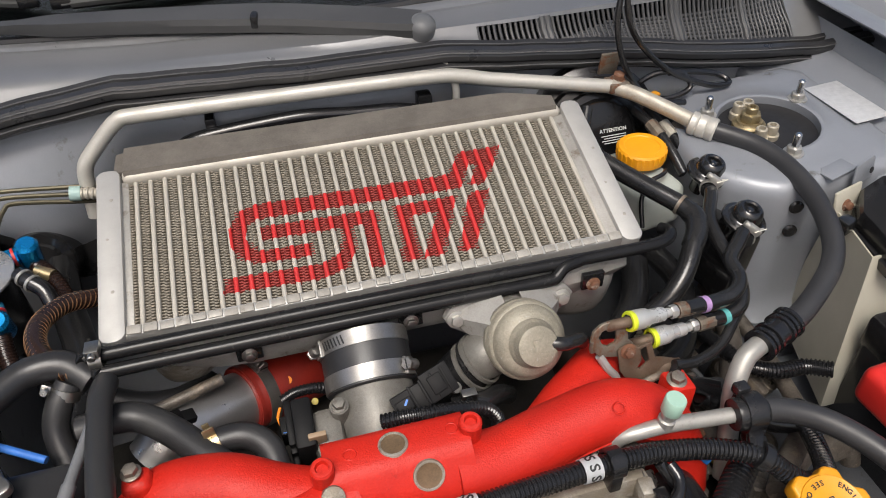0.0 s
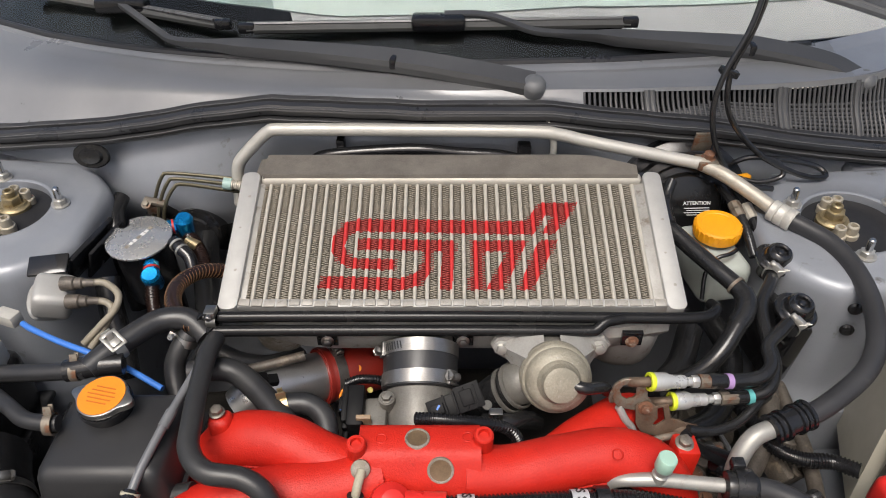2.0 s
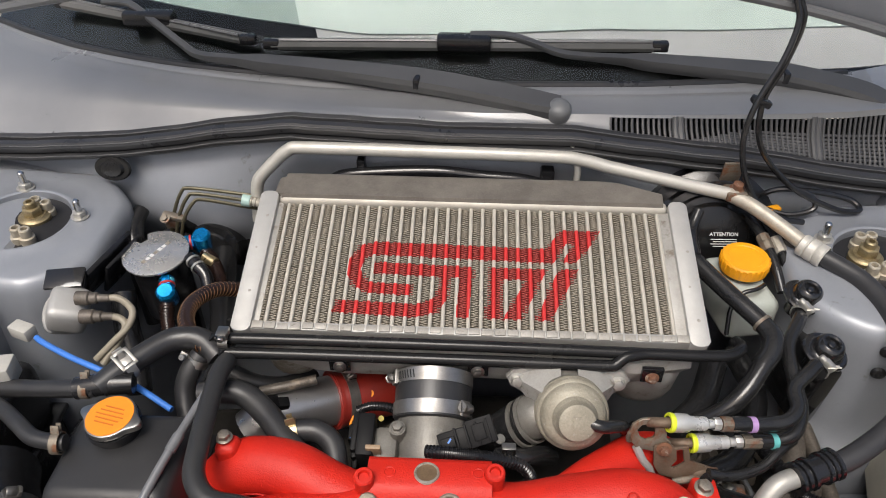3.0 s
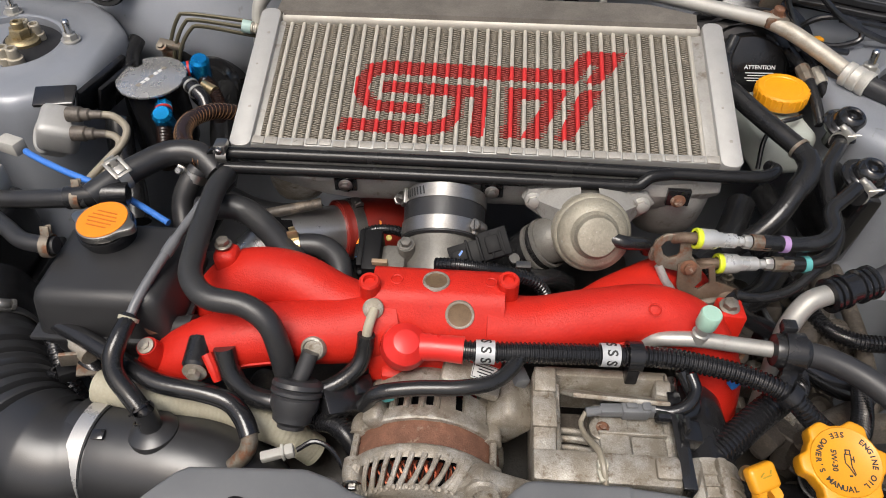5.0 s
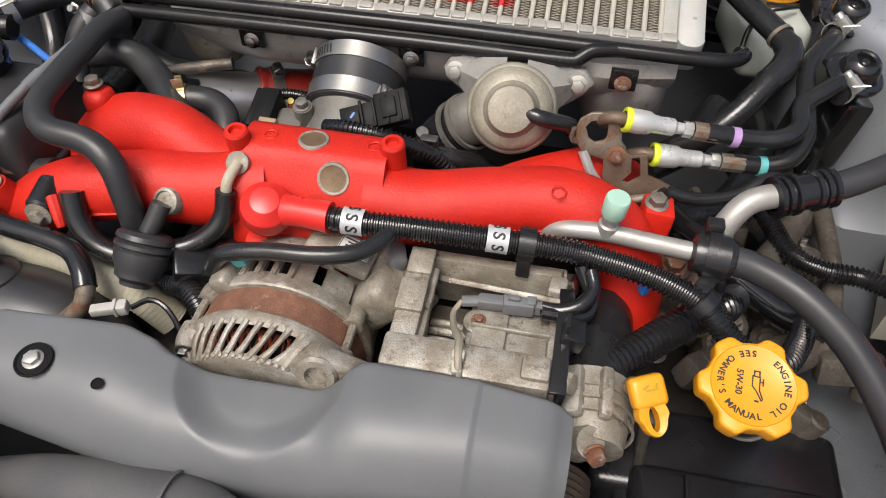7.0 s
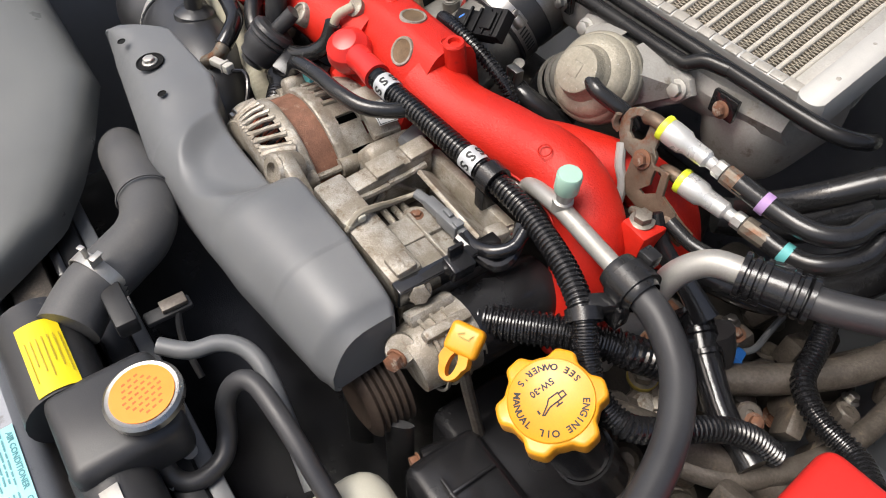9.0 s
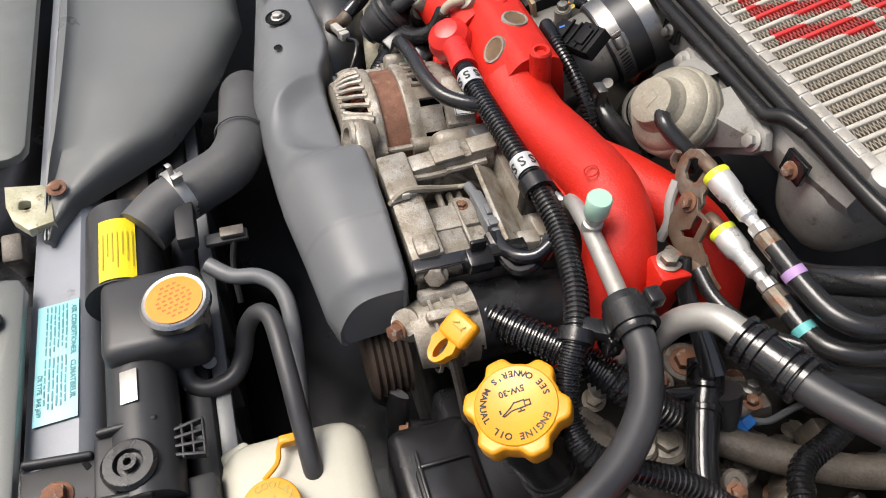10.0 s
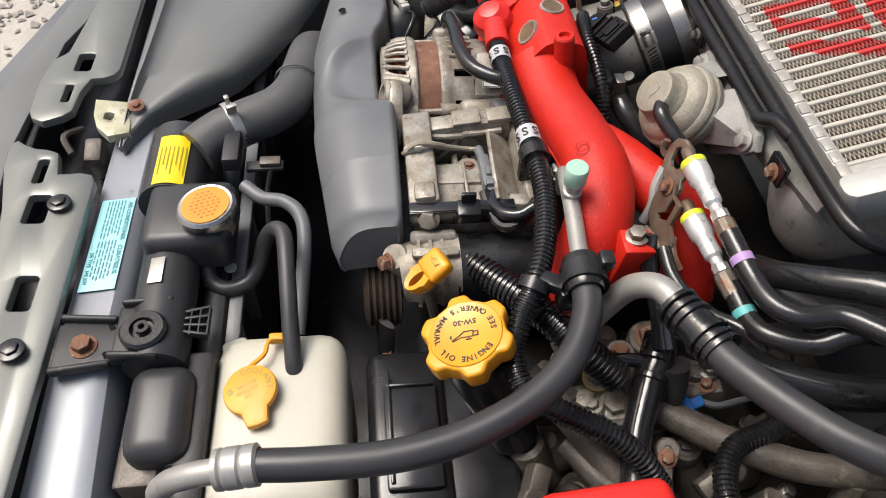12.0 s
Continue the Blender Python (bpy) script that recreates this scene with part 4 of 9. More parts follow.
for x, s in ((-0.289, -1), (0.268, 1)):
    poly = [(-0.0125, 0.002), (-0.009, -0.003), (-0.004, -0.005), (0.004, -0.005), (0.009, -0.003), (0.0125, 0.002), (0.0125, 0.206), (0.009, 0.211), (0.004, 0.213), (-0.004, 0.213), (-0.009, 0.211), (-0.0125, 0.206)]
    bm = prism(poly, 0.034, 0.0013, IC_M @ at(x, 0, -0.028), 2)
    tk = part("side_plate", bm, ALU_TANK, cooler, "dull aluminium end plate")
    w = 0.009 if s > 0 else 0.006
    part("edge_fold", prism([(-w, 0.01), (w, 0.01), (w, 0.198), (-w, 0.198)], 0.003, 0.001, IC_M @ at(x - s * (0.008 + w), 0, -0.004)), TANK_CAST, tk, "stained inner fold")
for px, py, pr in ((0.270, 0.030, 0.0022), (0.266, 0.078, 0.0016), (0.271, 0.131, 0.0020), (-0.287, 0.052, 0.0020), (-0.291, 0.118, 0.0016), (-0.286, 0.170, 0.0022)):
    part("dent_mark", lathe([(pr, 0.0), (pr * 0.7, 0.0004), (0, 0.0003)], 10, IC_M @ at(px, py, 0.0061)), RAIL, cooler)
# lower end tank, cast
rows = []
for i in range(33):
    f = i / 32
    x = -0.262 + 0.524 * f
    e = min(f, 1 - f) * 32
    dr = 0.026 + 0.016 * min(1, e / 6) ** 0.7
    fy = -0.033 + 0.012 * (1 - min(1, e / 4))
    rows.append([(x, -0.010, 0.872), (x, fy, 0.868), (x, fy - 0.004, 0.855), (x, fy + 0.002, 0.872 - dr), (x, fy + 0.018, 0.866 - dr - 0.01), (x, 0.10, 0.866 - dr - 0.01), (x, 0.16, 0.90)])
part("lower_tank", slab(loft(rows), 0.003), TANK_CAST, cooler, "cast aluminium lower tank")
part("outlet", tube([(-0.05, -0.005, 0.83), (-0.05, -0.05, 0.815)], 0.040, 32), CAST, cooler)
part("end_casting", join(box((0.095, 0.14, 0.115), 0.042, at(0.218, 0.042, 0.826, 17, 0, -6), 5)), TANK_CAST, cooler, "rounded cast end tank")
part("end_casting", join(box((0.07, 0.15, 0.085), 0.03, at(-0.24, 0.055, 0.842, 17, 0, 6), 4)), CAST, cooler, "rounded cast end tank")
for x in (-0.165, 0.003, 0.212):
    br = part("bracket", box((0.026, 0.006, 0.022), 0.001, at(x, -0.040, 0.858)), GLOSS, cooler)
    part("bolt", bolt((x, -0.043, 0.855), (0, -1, 0.15), 0.0055, 0.005), RUST if x > 0.1 else STEEL, br)
# foam duct seal behind the core
rows = []
for f in range(21):
    x = -0.272 + 0.52 * f / 20
    e = 1.0 if x < 0.19 else 1 - (x - 0.19) / 0.058 * 0.75
    rows.append([(x, 0.176, 0.948), (x, 0.178, 0.955), (x, 0.182 + 0.036 * e, 0.9585), (x, 0.188 + 0.040 * e, 0.953), (x, 0.192 + 0.040 * e, 0.915)])
foam = thing("duct_seal", "dusty brown foam seal behind the intercooler", "seal", (0, 0.2, 0.95))
part("foam_strip", slab(loft(rows), 0.004), SHROUD, foam)
part("front_edge", tube([(-0.272, 0.1775, 0.953), (0.0, 0.1775, 0.953), (0.248, 0.1775, 0.953)], 0.0035, 8, 0.02), SHROUD, foam)
part("end_flap", prism([(0.0, 0.0), (0.0, 0.040), (0.010, 0.044), (0.012, 0.0)], 0.030, 0.002, at(-0.284, 0.182, 0.924)), SHROUD, foam)

# hard lines along the intercooler front
lines = thing("vacuum_lines", "pair of glossy black hard lines across the intercooler front", "pipe", (0, -0.04, 0.87))
part("pipe", tube([(-0.315, -0.038, 0.886), (-0.29, -0.032, 0.886), (0.0, -0.031, 0.886), (0.17, -0.031, 0.884), (0.27, -0.031, 0.883), (0.305, -0.026, 0.882), (0.320, -0.012, 0.880), (0.320, 0.006, 0.872)], 0.0072, 14), LINE, lines)
part("pipe", tube([(-0.300, -0.052, 0.878), (-0.28, -0.046, 0.876), (0.0, -0.045, 0.876), (0.150, -0.045, 0.875), (0.166, -0.043, 0.877), (0.178, -0.037, 0.883), (0.20, -0.032, 0.884)], 0.0072, 14), LINE, lines)
clamp(lines, (-0.303, -0.0365, 0.886), (1, 0, 0), 0.009, 0.012, 90)

# ---- bypass valve, throttle, intake pipes ----
BPV = mat("pitted_cast_alloy", (0.34, 0.315, 0.25), (0.22, 0.20, 0.155), 0.5, 0.15, 420, 30, 0.7, 0.8, 330, wear=(0.44, 0.43, 0.40), wear_amount=0.18, wear_scale=300)
bpv = thing("bypass_valve", "weathered cast bypass valve bolted under the intercooler", "valve", (0.11, -0.07, 0.84))
bd = Vector((0.03, -0.82, 0.57)).normalized()
bc = Vector((0.1125, -0.109, 0.858))
part("diaphragm_housing", lathe([(0.022, -0.060), (0.028, -0.044), (0.036, -0.036), (0.0405, -0.030), (0.0425, -0.026), (0.0425, -0.020), (0.0405, -0.017), (0.0425, -0.014), (0.0418, -0.010), (0.0395, -0.007), (0.0385, -0.0065), (0.0375, -0.003), (0.0350, 0.001), (0.0315, 0.004), (0.0285, 0.0055), (0.0255, 0.0065)], 48, axis(bc, bd)), BPV, bpv, "yellowed ridged valve housing")
part("valve_cap", lathe([(0.0262, 0.004), (0.0255, 0.008), (0.0235, 0.0105), (0.0222, 0.0125), (0.0218, 0.0195), (0.0205, 0.0225), (0.0175, 0.0238), (0.0, 0.0242)], 40, axis(bc, bd)), BPV, bpv)
part("cap_badge", box((0.010, 0.014, 0.0012), 0.0004, axis(bc + bd * 0.0242, bd)), BPV, bpv)
body_path = [bc - bd * 0.030, bc - bd * 0.042 + Vector((-0.012, 0, -0.010)), bc + Vector((-0.038, 0.030, -0.038)), bc + Vector((-0.050, 0.034, -0.050))]
part("valve_body", tube(body_path, [0.026, 0.027, 0.027, 0.026], 24), THROTTLE, bpv)
part("recirculation_hose", tube([bc + Vector((-0.046, 0.033, -0.046)), bc + Vector((-0.072, 0.036, -0.080)), bc + Vector((-0.08, 0.05, -0.12))], 0.0275, 20), RUBBER, bpv, "black rubber hose")
for k in (0.0, 0.009):
    part("body_bead", ring(bc + Vector((-0.044 - k, 0.030, -0.044 - k)), (-0.7, 0.15, -0.7), 0.027, 0.005, 0.0028, 32), THROTTLE, bpv)
part("bolt_flange", prism([(-0.073, 0.0), (-0.066, 0.012), (-0.050, 0.016), (0.040, 0.018), (0.066, 0.012), (0.075, 0.0), (0.066, -0.013), (0.045, -0.030), (0.025, -0.050), (-0.025, -0.050), (-0.045, -0.028), (-0.066, -0.013)], 0.010, 0.003, at(0.110, -0.041, 0.853, 80, 0, 0)), TANK_CAST, bpv)
for sx in (-1, 1):
    part("web", loft([[(0.110 + sx * 0.062, -0.049, 0.858), (0.110 + sx * 0.062, -0.049, 0.846), (0.110 + sx * 0.058, -0.055, 0.845), (0.110 + sx * 0.058, -0.055, 0.857)], [(0.110 + sx * 0.034, -0.049, 0.872), (0.110 + sx * 0.030, -0.049, 0.826), (0.110 + sx * 0.030, -0.090, 0.830), (0.110 + sx * 0.032, -0.084, 0.868)], [(0.110 + sx * 0.010, -0.049, 0.876), (0.110 + sx * 0.008, -0.049, 0.820), (0.110 + sx * 0.008, -0.090, 0.828), (0.110 + sx * 0.010, -0.090, 0.870)]], True), TANK_CAST, bpv)
for x in (0.050, 0.170):
    part("bolt", bolt((x, -0.053, 0.854), (0, -0.95, 0.31), 0.0068, 0.006, 1.45, 15), SATIN_ZINC, bpv)
part("nipple_hose", tube([(0.122, -0.120, 0.866), (0.139, -0.127, 0.866), (0.152, -0.122, 0.860), (0.166, -0.114, 0.852), (0.173, -0.106, 0.836)], 0.0072, 14), RUBBER, bpv)

coupler = thing("throttle_coupler", "black silicone throttle coupler with two wide steel clamps", "coupler", (-0.05, -0.07, 0.82))
ca, cb = Vector((-0.050, -0.035, 0.838)), Vector((-0.050, -0.082, 0.812))
cd = (cb - ca).normalized()
part("sleeve", lathe([(0.0, 0), (0.044, 0), (0.0468, 0.002), (0.0468, 0.056), (0.044, 0.058), (0.0, 0.054)], 44, axis(ca, cd)), RUBBER_GREY, coupler)
for f, n in ((0.16, (-0.94, 0.0, 0.34)), (0.86, (0.80, -0.25, 0.55))):
    worm_clamp(coupler, ca + (cb - ca) * f, cd, 0.0468, n, 0.016)

throttle = thing("throttle_valve", "cast throttle valve unit with black actuator housing", "throttle valve", (-0.06, -0.14, 0.78))
part("bore", tube([cb - cd * 0.004, cb + cd * 0.014, (-0.050, -0.118, 0.793), (-0.05, -0.15, 0.765)], [0.042, 0.0425, 0.043, 0.044], 36), THROTTLE, throttle)
part("flange", box((0.11, 0.055, 0.012), 0.004, at(-0.045, -0.148, 0.790, 25)), THROTTLE, throttle)
part("rating_bar", box((0.018, 0.002, 0.006), 0.0006, at(-0.044, -0.118, 0.836, 30)), THROTTLE, throttle)
pst = part("post", tube([(-0.088, -0.108, 0.785), (-0.088, -0.118, 0.838)], [0.0115, 0.0098, 0.0095], 18), THROTTLE, throttle)
part("bolt", bolt((-0.088, -0.118, 0.838), (0, -0.2, 1), 0.0062, 0.006, 1.3), THROTTLE, pst)
part("side_casting", box((0.03, 0.05, 0.06), 0.008, at(-0.102, -0.125, 0.795, 15)), THROTTLE, throttle)
act = part("actuator", box((0.020, 0.052, 0.066), 0.004, at(-0.124, -0.118, 0.806, 15)), BLACK_PLUG, throttle, "ribbed black actuator housing")
for k in range(5):
    part("actuator_rib", box((0.007, 0.046 - 0.004 * (k % 2), 0.009), 0.002, at(-0.137, -0.120 - 0.003 * k, 0.830 - 0.013 * k, 15)), BLACK_PLUG, act)
part("tan_clip", box((0.017, 0.005, 0.021), 0.0008, at(-0.113, -0.143, 0.829, 15)), PLUG_TAN, throttle, "tan plastic clip")
part("yellow_tag", lathe([(0, 0), (0.0035, 0), (0.0035, 0.002), (0, 0.003)], 12, axis((-0.110, -0.094, 0.823), (0, -0.5, 0.8))), TAG, throttle)
part("orange_lead", tube([(-0.146, -0.078, 0.806), (-0.150, -0.086, 0.800), (-0.146, -0.094, 0.792), (-0.139, -0.096, 0.796)], 0.0016, 8), ORANGE, throttle)
part("lead", tube([(-0.143, -0.070, 0.806), (-0.128, -0.066, 0.810), (-0.108, -0.064, 0.808), (-0.094, -0.062, 0.800)], 0.0062, 12, rib=(0.0036, 0.0009)), CONDUIT, throttle)
part("side_plug", box((0.012, 0.020, 0.030), 0.002, at(-0.142, -0.104, 0.800, 15)), BLACK_PLUG, act)
part("plug_mark", box((0.007, 0.0006, 0.003), 0, at(-0.142, -0.1155, 0.812, 15, 0, 0)), BLUE_HOSE, act)
KM2 = at(-0.014, -0.140, 0.852, 38, -16, 12)
plug = part("connector", box((0.050, 0.024, 0.018), 0.0012, KM2), BLACK_PLUG, throttle, "black multi-pin connector")
part("connector_step", box((0.030, 0.030, 0.014), 0.0012, KM2 @ at(0.024, 0.002, 0.004)), BLACK_PLUG, plug)
for k in range(4):
    part("connector_rib", box((0.0025, 0.026, 0.003), 0.0006, KM2 @ at(-0.004 + 0.012 * k, 0.001, 0.0115)), BLACK_PLUG, plug)
part("latch", box((0.016, 0.012, 0.005), 0.001, KM2 @ at(-0.014, 0.0, 0.010)), BLACK_PLUG, plug)
part("latch", box((0.014, 0.018, 0.004), 0.001, KM2 @ at(0.022, 0.002, 0.012)), BLACK_PLUG, plug)
part("blue_mark", box((0.006, 0.002, 0.0005), 0, KM2 @ at(-0.012, 0.002, 0.0128, 0, 0, 40)), BLUE_HOSE, plug)
part("screw", lathe([(0, 0), (0.006, 0), (0.006, 0.003), (0, 0.004)], 16, axis((0.030, -0.118, 0.824), (0.2, -0.4, 0.9))), THROTTLE, throttle)
hose("throttle_harness", [(-0.052, -0.154, 0.846), (-0.030, -0.159, 0.852), (-0.002, -0.160, 0.850), (0.026, -0.156, 0.840), (0.050, -0.152, 0.826), (0.064, -0.150, 0.806), (0.066, -0.148, 0.785)], 0.0075, "corrugated black harness conduit beside the throttle", CONDUIT, "harness", (0.0042, 0.0016), 12)
hose("idle_hose", [(0.028, -0.122, 0.800), (0.045, -0.128, 0.806), (0.062, -0.125, 0.802), (0.080, -0.112, 0.79), (0.095, -0.10, 0.77)], 0.011, "short black rubber hose behind the manifold")
whole("hose_clip", join(box((0.004, 0.01, 0.018), 0.001, at(0.034, -0.132, 0.822)), box((0.004, 0.01, 0.018), 0.001, at(0.046, -0.132, 0.822)), box((0.016, 0.01, 0.003), 0.001, at(0.040, -0.132, 0.830))), STEEL, "bright spring clip on a hose", "clip", (0.04, -0.132, 0.81))

inlet = thing("turbo_inlet_pipe", "dull aluminium inlet pipe with red silicone joint", "pipe", (-0.19, -0.02, 0.75))
ia, ib = Vector((-0.191, -0.012, 0.753)), Vector((-0.105, 0.040, 0.728))
idr = (ib - ia).normalized()
part("pipe", tube([ia - idr * 0.110 + Vector((0, 0, -0.03)), ia - idr * 0.075 + Vector((0, 0, -0.004)), ia - idr * 0.03, ia, ia + idr * 0.02], 0.0335, 32), DARK_PIPE, inlet)
part("silicone_joint", lathe([(0.0335, 0.0), (0.0375, 0.0), (0.0385, 0.002), (0.0385, 0.100), (0.036, 0.101)], 40, axis(ia, idr)), RED_RUBBER, inlet, "red silicone hose joint")
part("end_lip", ring(ia + idr * 0.004, idr, 0.0385, 0.005, 0.0014, 40), RED_RUBBER, inlet)
worm_clamp(inlet, ia + idr * 0.020, idr, 0.0386, (-0.15, -0.10, 1), 0.014)
part("orange_dot", lathe([(0.0046, 0), (0.0046, 0.0008), (0, 0.0008)], 18, axis((-0.1365, -0.010, 0.7676), (-0.25, -0.62, 0.74))), ORANGE, inlet)

# ---- red intake manifold ----
PLUG = mat("brown_cup_plug", (0.19, 0.125, 0.07), (0.12, 0.08, 0.045), 0.55, 0.3, 600, 60, 0.6)
manifold = thing("intake_manifold", "intake manifold in red crackle paint with four runners", "intake manifold", (-0.03, -0.21, 0.80))
plenum = loft([[(x, y, z) for y, z in ((-0.155, 0.79), (-0.166, 0.848), (-0.171, 0.857), (-0.178, 0.860), (-0.204, 0.862), (-0.211, 0.859), (-0.217, 0.853), (-0.246, 0.812), (-0.258, 0.785), (-0.250, 0.765), (-0.20, 0.745), (-0.16, 0.755))]
               for x in (-0.112, -0.110, -0.06, -0.02, 0.016, 0.019)], True)
bmesh.ops.holes_fill(plenum, edges=plenum.edges, sides=14)
bmesh.ops.recalc_face_normals(plenum, faces=plenum.faces)
part("plenum", plenum, RED, manifold, "red crackle-painted centre block", 50)
for x in (-0.113, 0.022):
    y0 = -0.201 if x < 0 else -0.190
    part("bolt_boss", lathe([(0.011, -0.07), (0.0105, 0.004), (0.009, 0.006), (0.006, 0.0062), (0.005, 0.002), (0, 0.002)], 20, axis((x, y0 - 0.004, 0.867), (0, -0.12, 1))), RED, manifold)
for p, d, r in (((-0.049, -0.192, 0.8611), (0, 0.077, 1), 0.0118), ((-0.024, -0.2215, 0.8467), (0.0, -0.816, 0.577), 0.0125)):
    q = axis(p, d)
    port = part("machined_port", lathe([(r + 0.0022, -0.001), (r + 0.0015, 0.0016), (r + 0.0002, 0.0019), (r - 0.0008, 0.0016), (r - 0.0012, 0.0004)], 30, q), CAST, manifold, "bare machined port rim")
    part("port_plug", lathe([(r - 0.0008, 0.0012), (r - 0.003, 0.0006), (0, 0.0008)], 30, q), PLUG, port, "brownish sealed plug")
runner_paths = (
    ([(0.0, -0.208, 0.815), (0.05, -0.205, 0.812), (0.11, -0.193, 0.818), (0.17, -0.186, 0.822), (0.215, -0.192, 0.805), (0.238, -0.208, 0.765), (0.242, -0.222, 0.72)], (0.036, 0.033, 0.031, 0.031, 0.031, 0.031)),
    ([(0.085, -0.186, 0.803), (0.125, -0.160, 0.806), (0.165, -0.132, 0.802), (0.200, -0.108, 0.793), (0.230, -0.098, 0.772), (0.248, -0.098, 0.73)], (0.020, 0.025, 0.0265, 0.027, 0.027)),
    ([(-0.09, -0.208, 0.815), (-0.14, -0.222, 0.815), (-0.20, -0.232, 0.817), (-0.255, -0.240, 0.810), (-0.30, -0.247, 0.790), (-0.33, -0.252, 0.755)], (0.036, 0.034, 0.032, 0.031, 0.030, 0.030)),
    ([(-0.11, -0.205, 0.815), (-0.155, -0.192, 0.822), (-0.20, -0.176, 0.832), (-0.25, -0.168, 0.825), (-0.285, -0.170, 0.79), (-0.30, -0.175, 0.74)], (0.030, 0.031, 0.032, 0.032, 0.031, 0.031)),
)
for pts, rr in runner_paths:
    rn = part("runner", tube(pts, rr, 30, 0.006), RED, manifold)
    sp = spline(pts, 0.008)
    seam = [p + Vector((0, -rr[2] * 0.99, -0.006)) for p in sp[3:-6]]
    part("casting_seam", tube(seam, 0.0016, 6, 0.01), RED, rn)
part("front_plate", box((0.12, 0.02, 0.11), 0.006, at(-0.04, -0.245, 0.745, 10)), RED, manifold)
# head flanges
fr = part("head_flange", box((0.050, 0.075, 0.030), 0.008, at(0.240, -0.218, 0.722, 30, 28, 0), 3), RED, manifold)
part("lug", box((0.027, 0.030, 0.080), 0.004, at(0.2515, -0.172, 0.782, -4, 4)), RED, fr)
part("bolt", bolt((0.251, -0.170, 0.8225), (0, -0.1, 1), 0.0078, 0.007, 1.35, 10), STAINED_STEEL, fr)
part("bolt", bolt((0.272, -0.222, 0.728), (0.6, -0.3, 0.6), 0.007, 0.007, 1.6), STAINED_STEEL, fr)
part("bolt", bolt((0.195, -0.25, 0.735), (0, -0.7, 0.7), 0.007, 0.007, 1.6), RUST, fr)
fl = part("head_flange", box((0.03, 0.09, 0.03), 0.008, at(-0.338, -0.250, 0.772, 10, -40)), RED, manifold)
part("lug", tube([(-0.324, -0.258, 0.80), (-0.326, -0.263, 0.824)], [0.015, 0.010], 16), RED, fl)
part("bolt", bolt((-0.326, -0.264, 0.825), (-0.1, -0.3, 0.9), 0.0048, 0.002, 1.7), CAST, fl)
part("lug", tube([(-0.262, -0.272, 0.828), (-0.255, -0.282, 0.820), (-0.251, -0.289, 0.810)], [0.006, 0.0055, 0.004], 10), RED, fl)
part("injector", lathe([(0.0125, -0.030), (0.0125, -0.003), (0.0105, 0.0), (0.0, 0.0)], 22, axis((-0.274, -0.282, 0.818), (0.02, -0.80, -0.15))), PLASTIC, fl, "black injector body")
part("bolt", bolt((-0.2735, -0.284, 0.816), (0.05, -0.8, 0.05), 0.0065, 0.006, 1.8), CAST, fl)
part("lug", box((0.026, 0.026, 0.03), 0.009, at(-0.268, -0.165, 0.850), 4), RED, manifold)
part("bolt", bolt((-0.270, -0.163, 0.868), (0, 0, 1), 0.0068, 0.006, 1.3), STAINED_STEEL, manifold)
part("port", lathe([(0.0135, -0.03), (0.0135, -0.003), (0.0125, -0.001), (0.010, 0.0), (0.009, -0.002), (0, -0.002)], 24, axis((-0.163, -0.262, 0.832), (-0.1, -0.75, 0.65)) @ Matrix.Diagonal((0.9, 0.9, 1, 1))), CAST, manifold, "bare metal port boss")
part("port", lathe([(0.0102, -0.02), (0.0102, 0.001), (0.0075, 0.0025), (0, 0.0025)], 24, axis((-0.108, -0.224, 0.852), (0, -0.7, 0.7))), CAST, manifold, "bare metal port boss")
for p in ((0.165, -0.205, 0.8515), (-0.088, -0.192, 0.8615), (0.005, -0.190, 0.8615)):
    part("casting_mark", lathe([(0.005, 0), (0.0058, 0.0007), (0.0065, 0)], 20, axis(p, (0, -0.4 if p[0] > 0.1 else 0, 1))), RED, manifold)

# ---- starter cable with red boot and conduit ----
cable = thing("alternator_cable", "black corrugated cable with red rubber boot on its end", "cable", (-0.076, -0.255, 0.82))
part("boot", join(lathe([(0.0, -0.023), (0.013, -0.021), (0.021, -0.010), (0.0235, 0.0), (0.021, 0.011), (0.012, 0.020), (0, 0.0225)], 28, axis((-0.076, -0.250, 0.828), (0.2, -0.4, 1))),
                  tube([(-0.068, -0.250, 0.830), (-0.045, -0.252, 0.833), (-0.018, -0.2535, 0.833)], [0.014, 0.0125, 0.0135], 20)), RED_PLASTIC, cable, "smooth red insulating boot")
cp = [(-0.022, -0.2535, 0.833), (0.002, -0.254, 0.833), (0.06, -0.249, 0.830), (0.121, -0.243, 0.825), (0.165, -0.240, 0.822), (0.2, -0.241, 0.819), (0.25, -0.251, 0.816), (0.288, -0.266, 0.810), (0.312, -0.280, 0.793), (0.333, -0.287, 0.779), (0.361, -0.282, 0.770), (0.379, -0.256, 0.762), (0.397, -0.216, 0.750), (0.414, -0.19, 0.735), (0.432, -0.172, 0.715)]
part("conduit", tube(cp, 0.0105, 16, rib=(0.0044, 0.0016)), CONDUIT, cable)
for p, d in (((0.002, -0.254, 0.833), (1, 0.02, -0.02)), ((0.121, -0.243, 0.825), (1, 0.07, -0.07))):
    lb = part("marker_sleeve", ring(p, d, 0.0108, 0.018, 0.0006, 24), PLATE, cable, "silver-white printed marker sleeve")
    for k in range(7):
        a = radians(51.43 * k + 15)
        mm = axis(p, d) @ at(0.0117 * math.cos(a), 0.0117 * math.sin(a), 0) @ Matrix.Rotation(a, 4, "Z") @ Matrix.Rotation(radians(90), 4, "Y") @ Matrix.Rotation(radians(90), 4, "Z")
        part("print", words("S", 0.0140, 0.0001, mm), INK, lb)
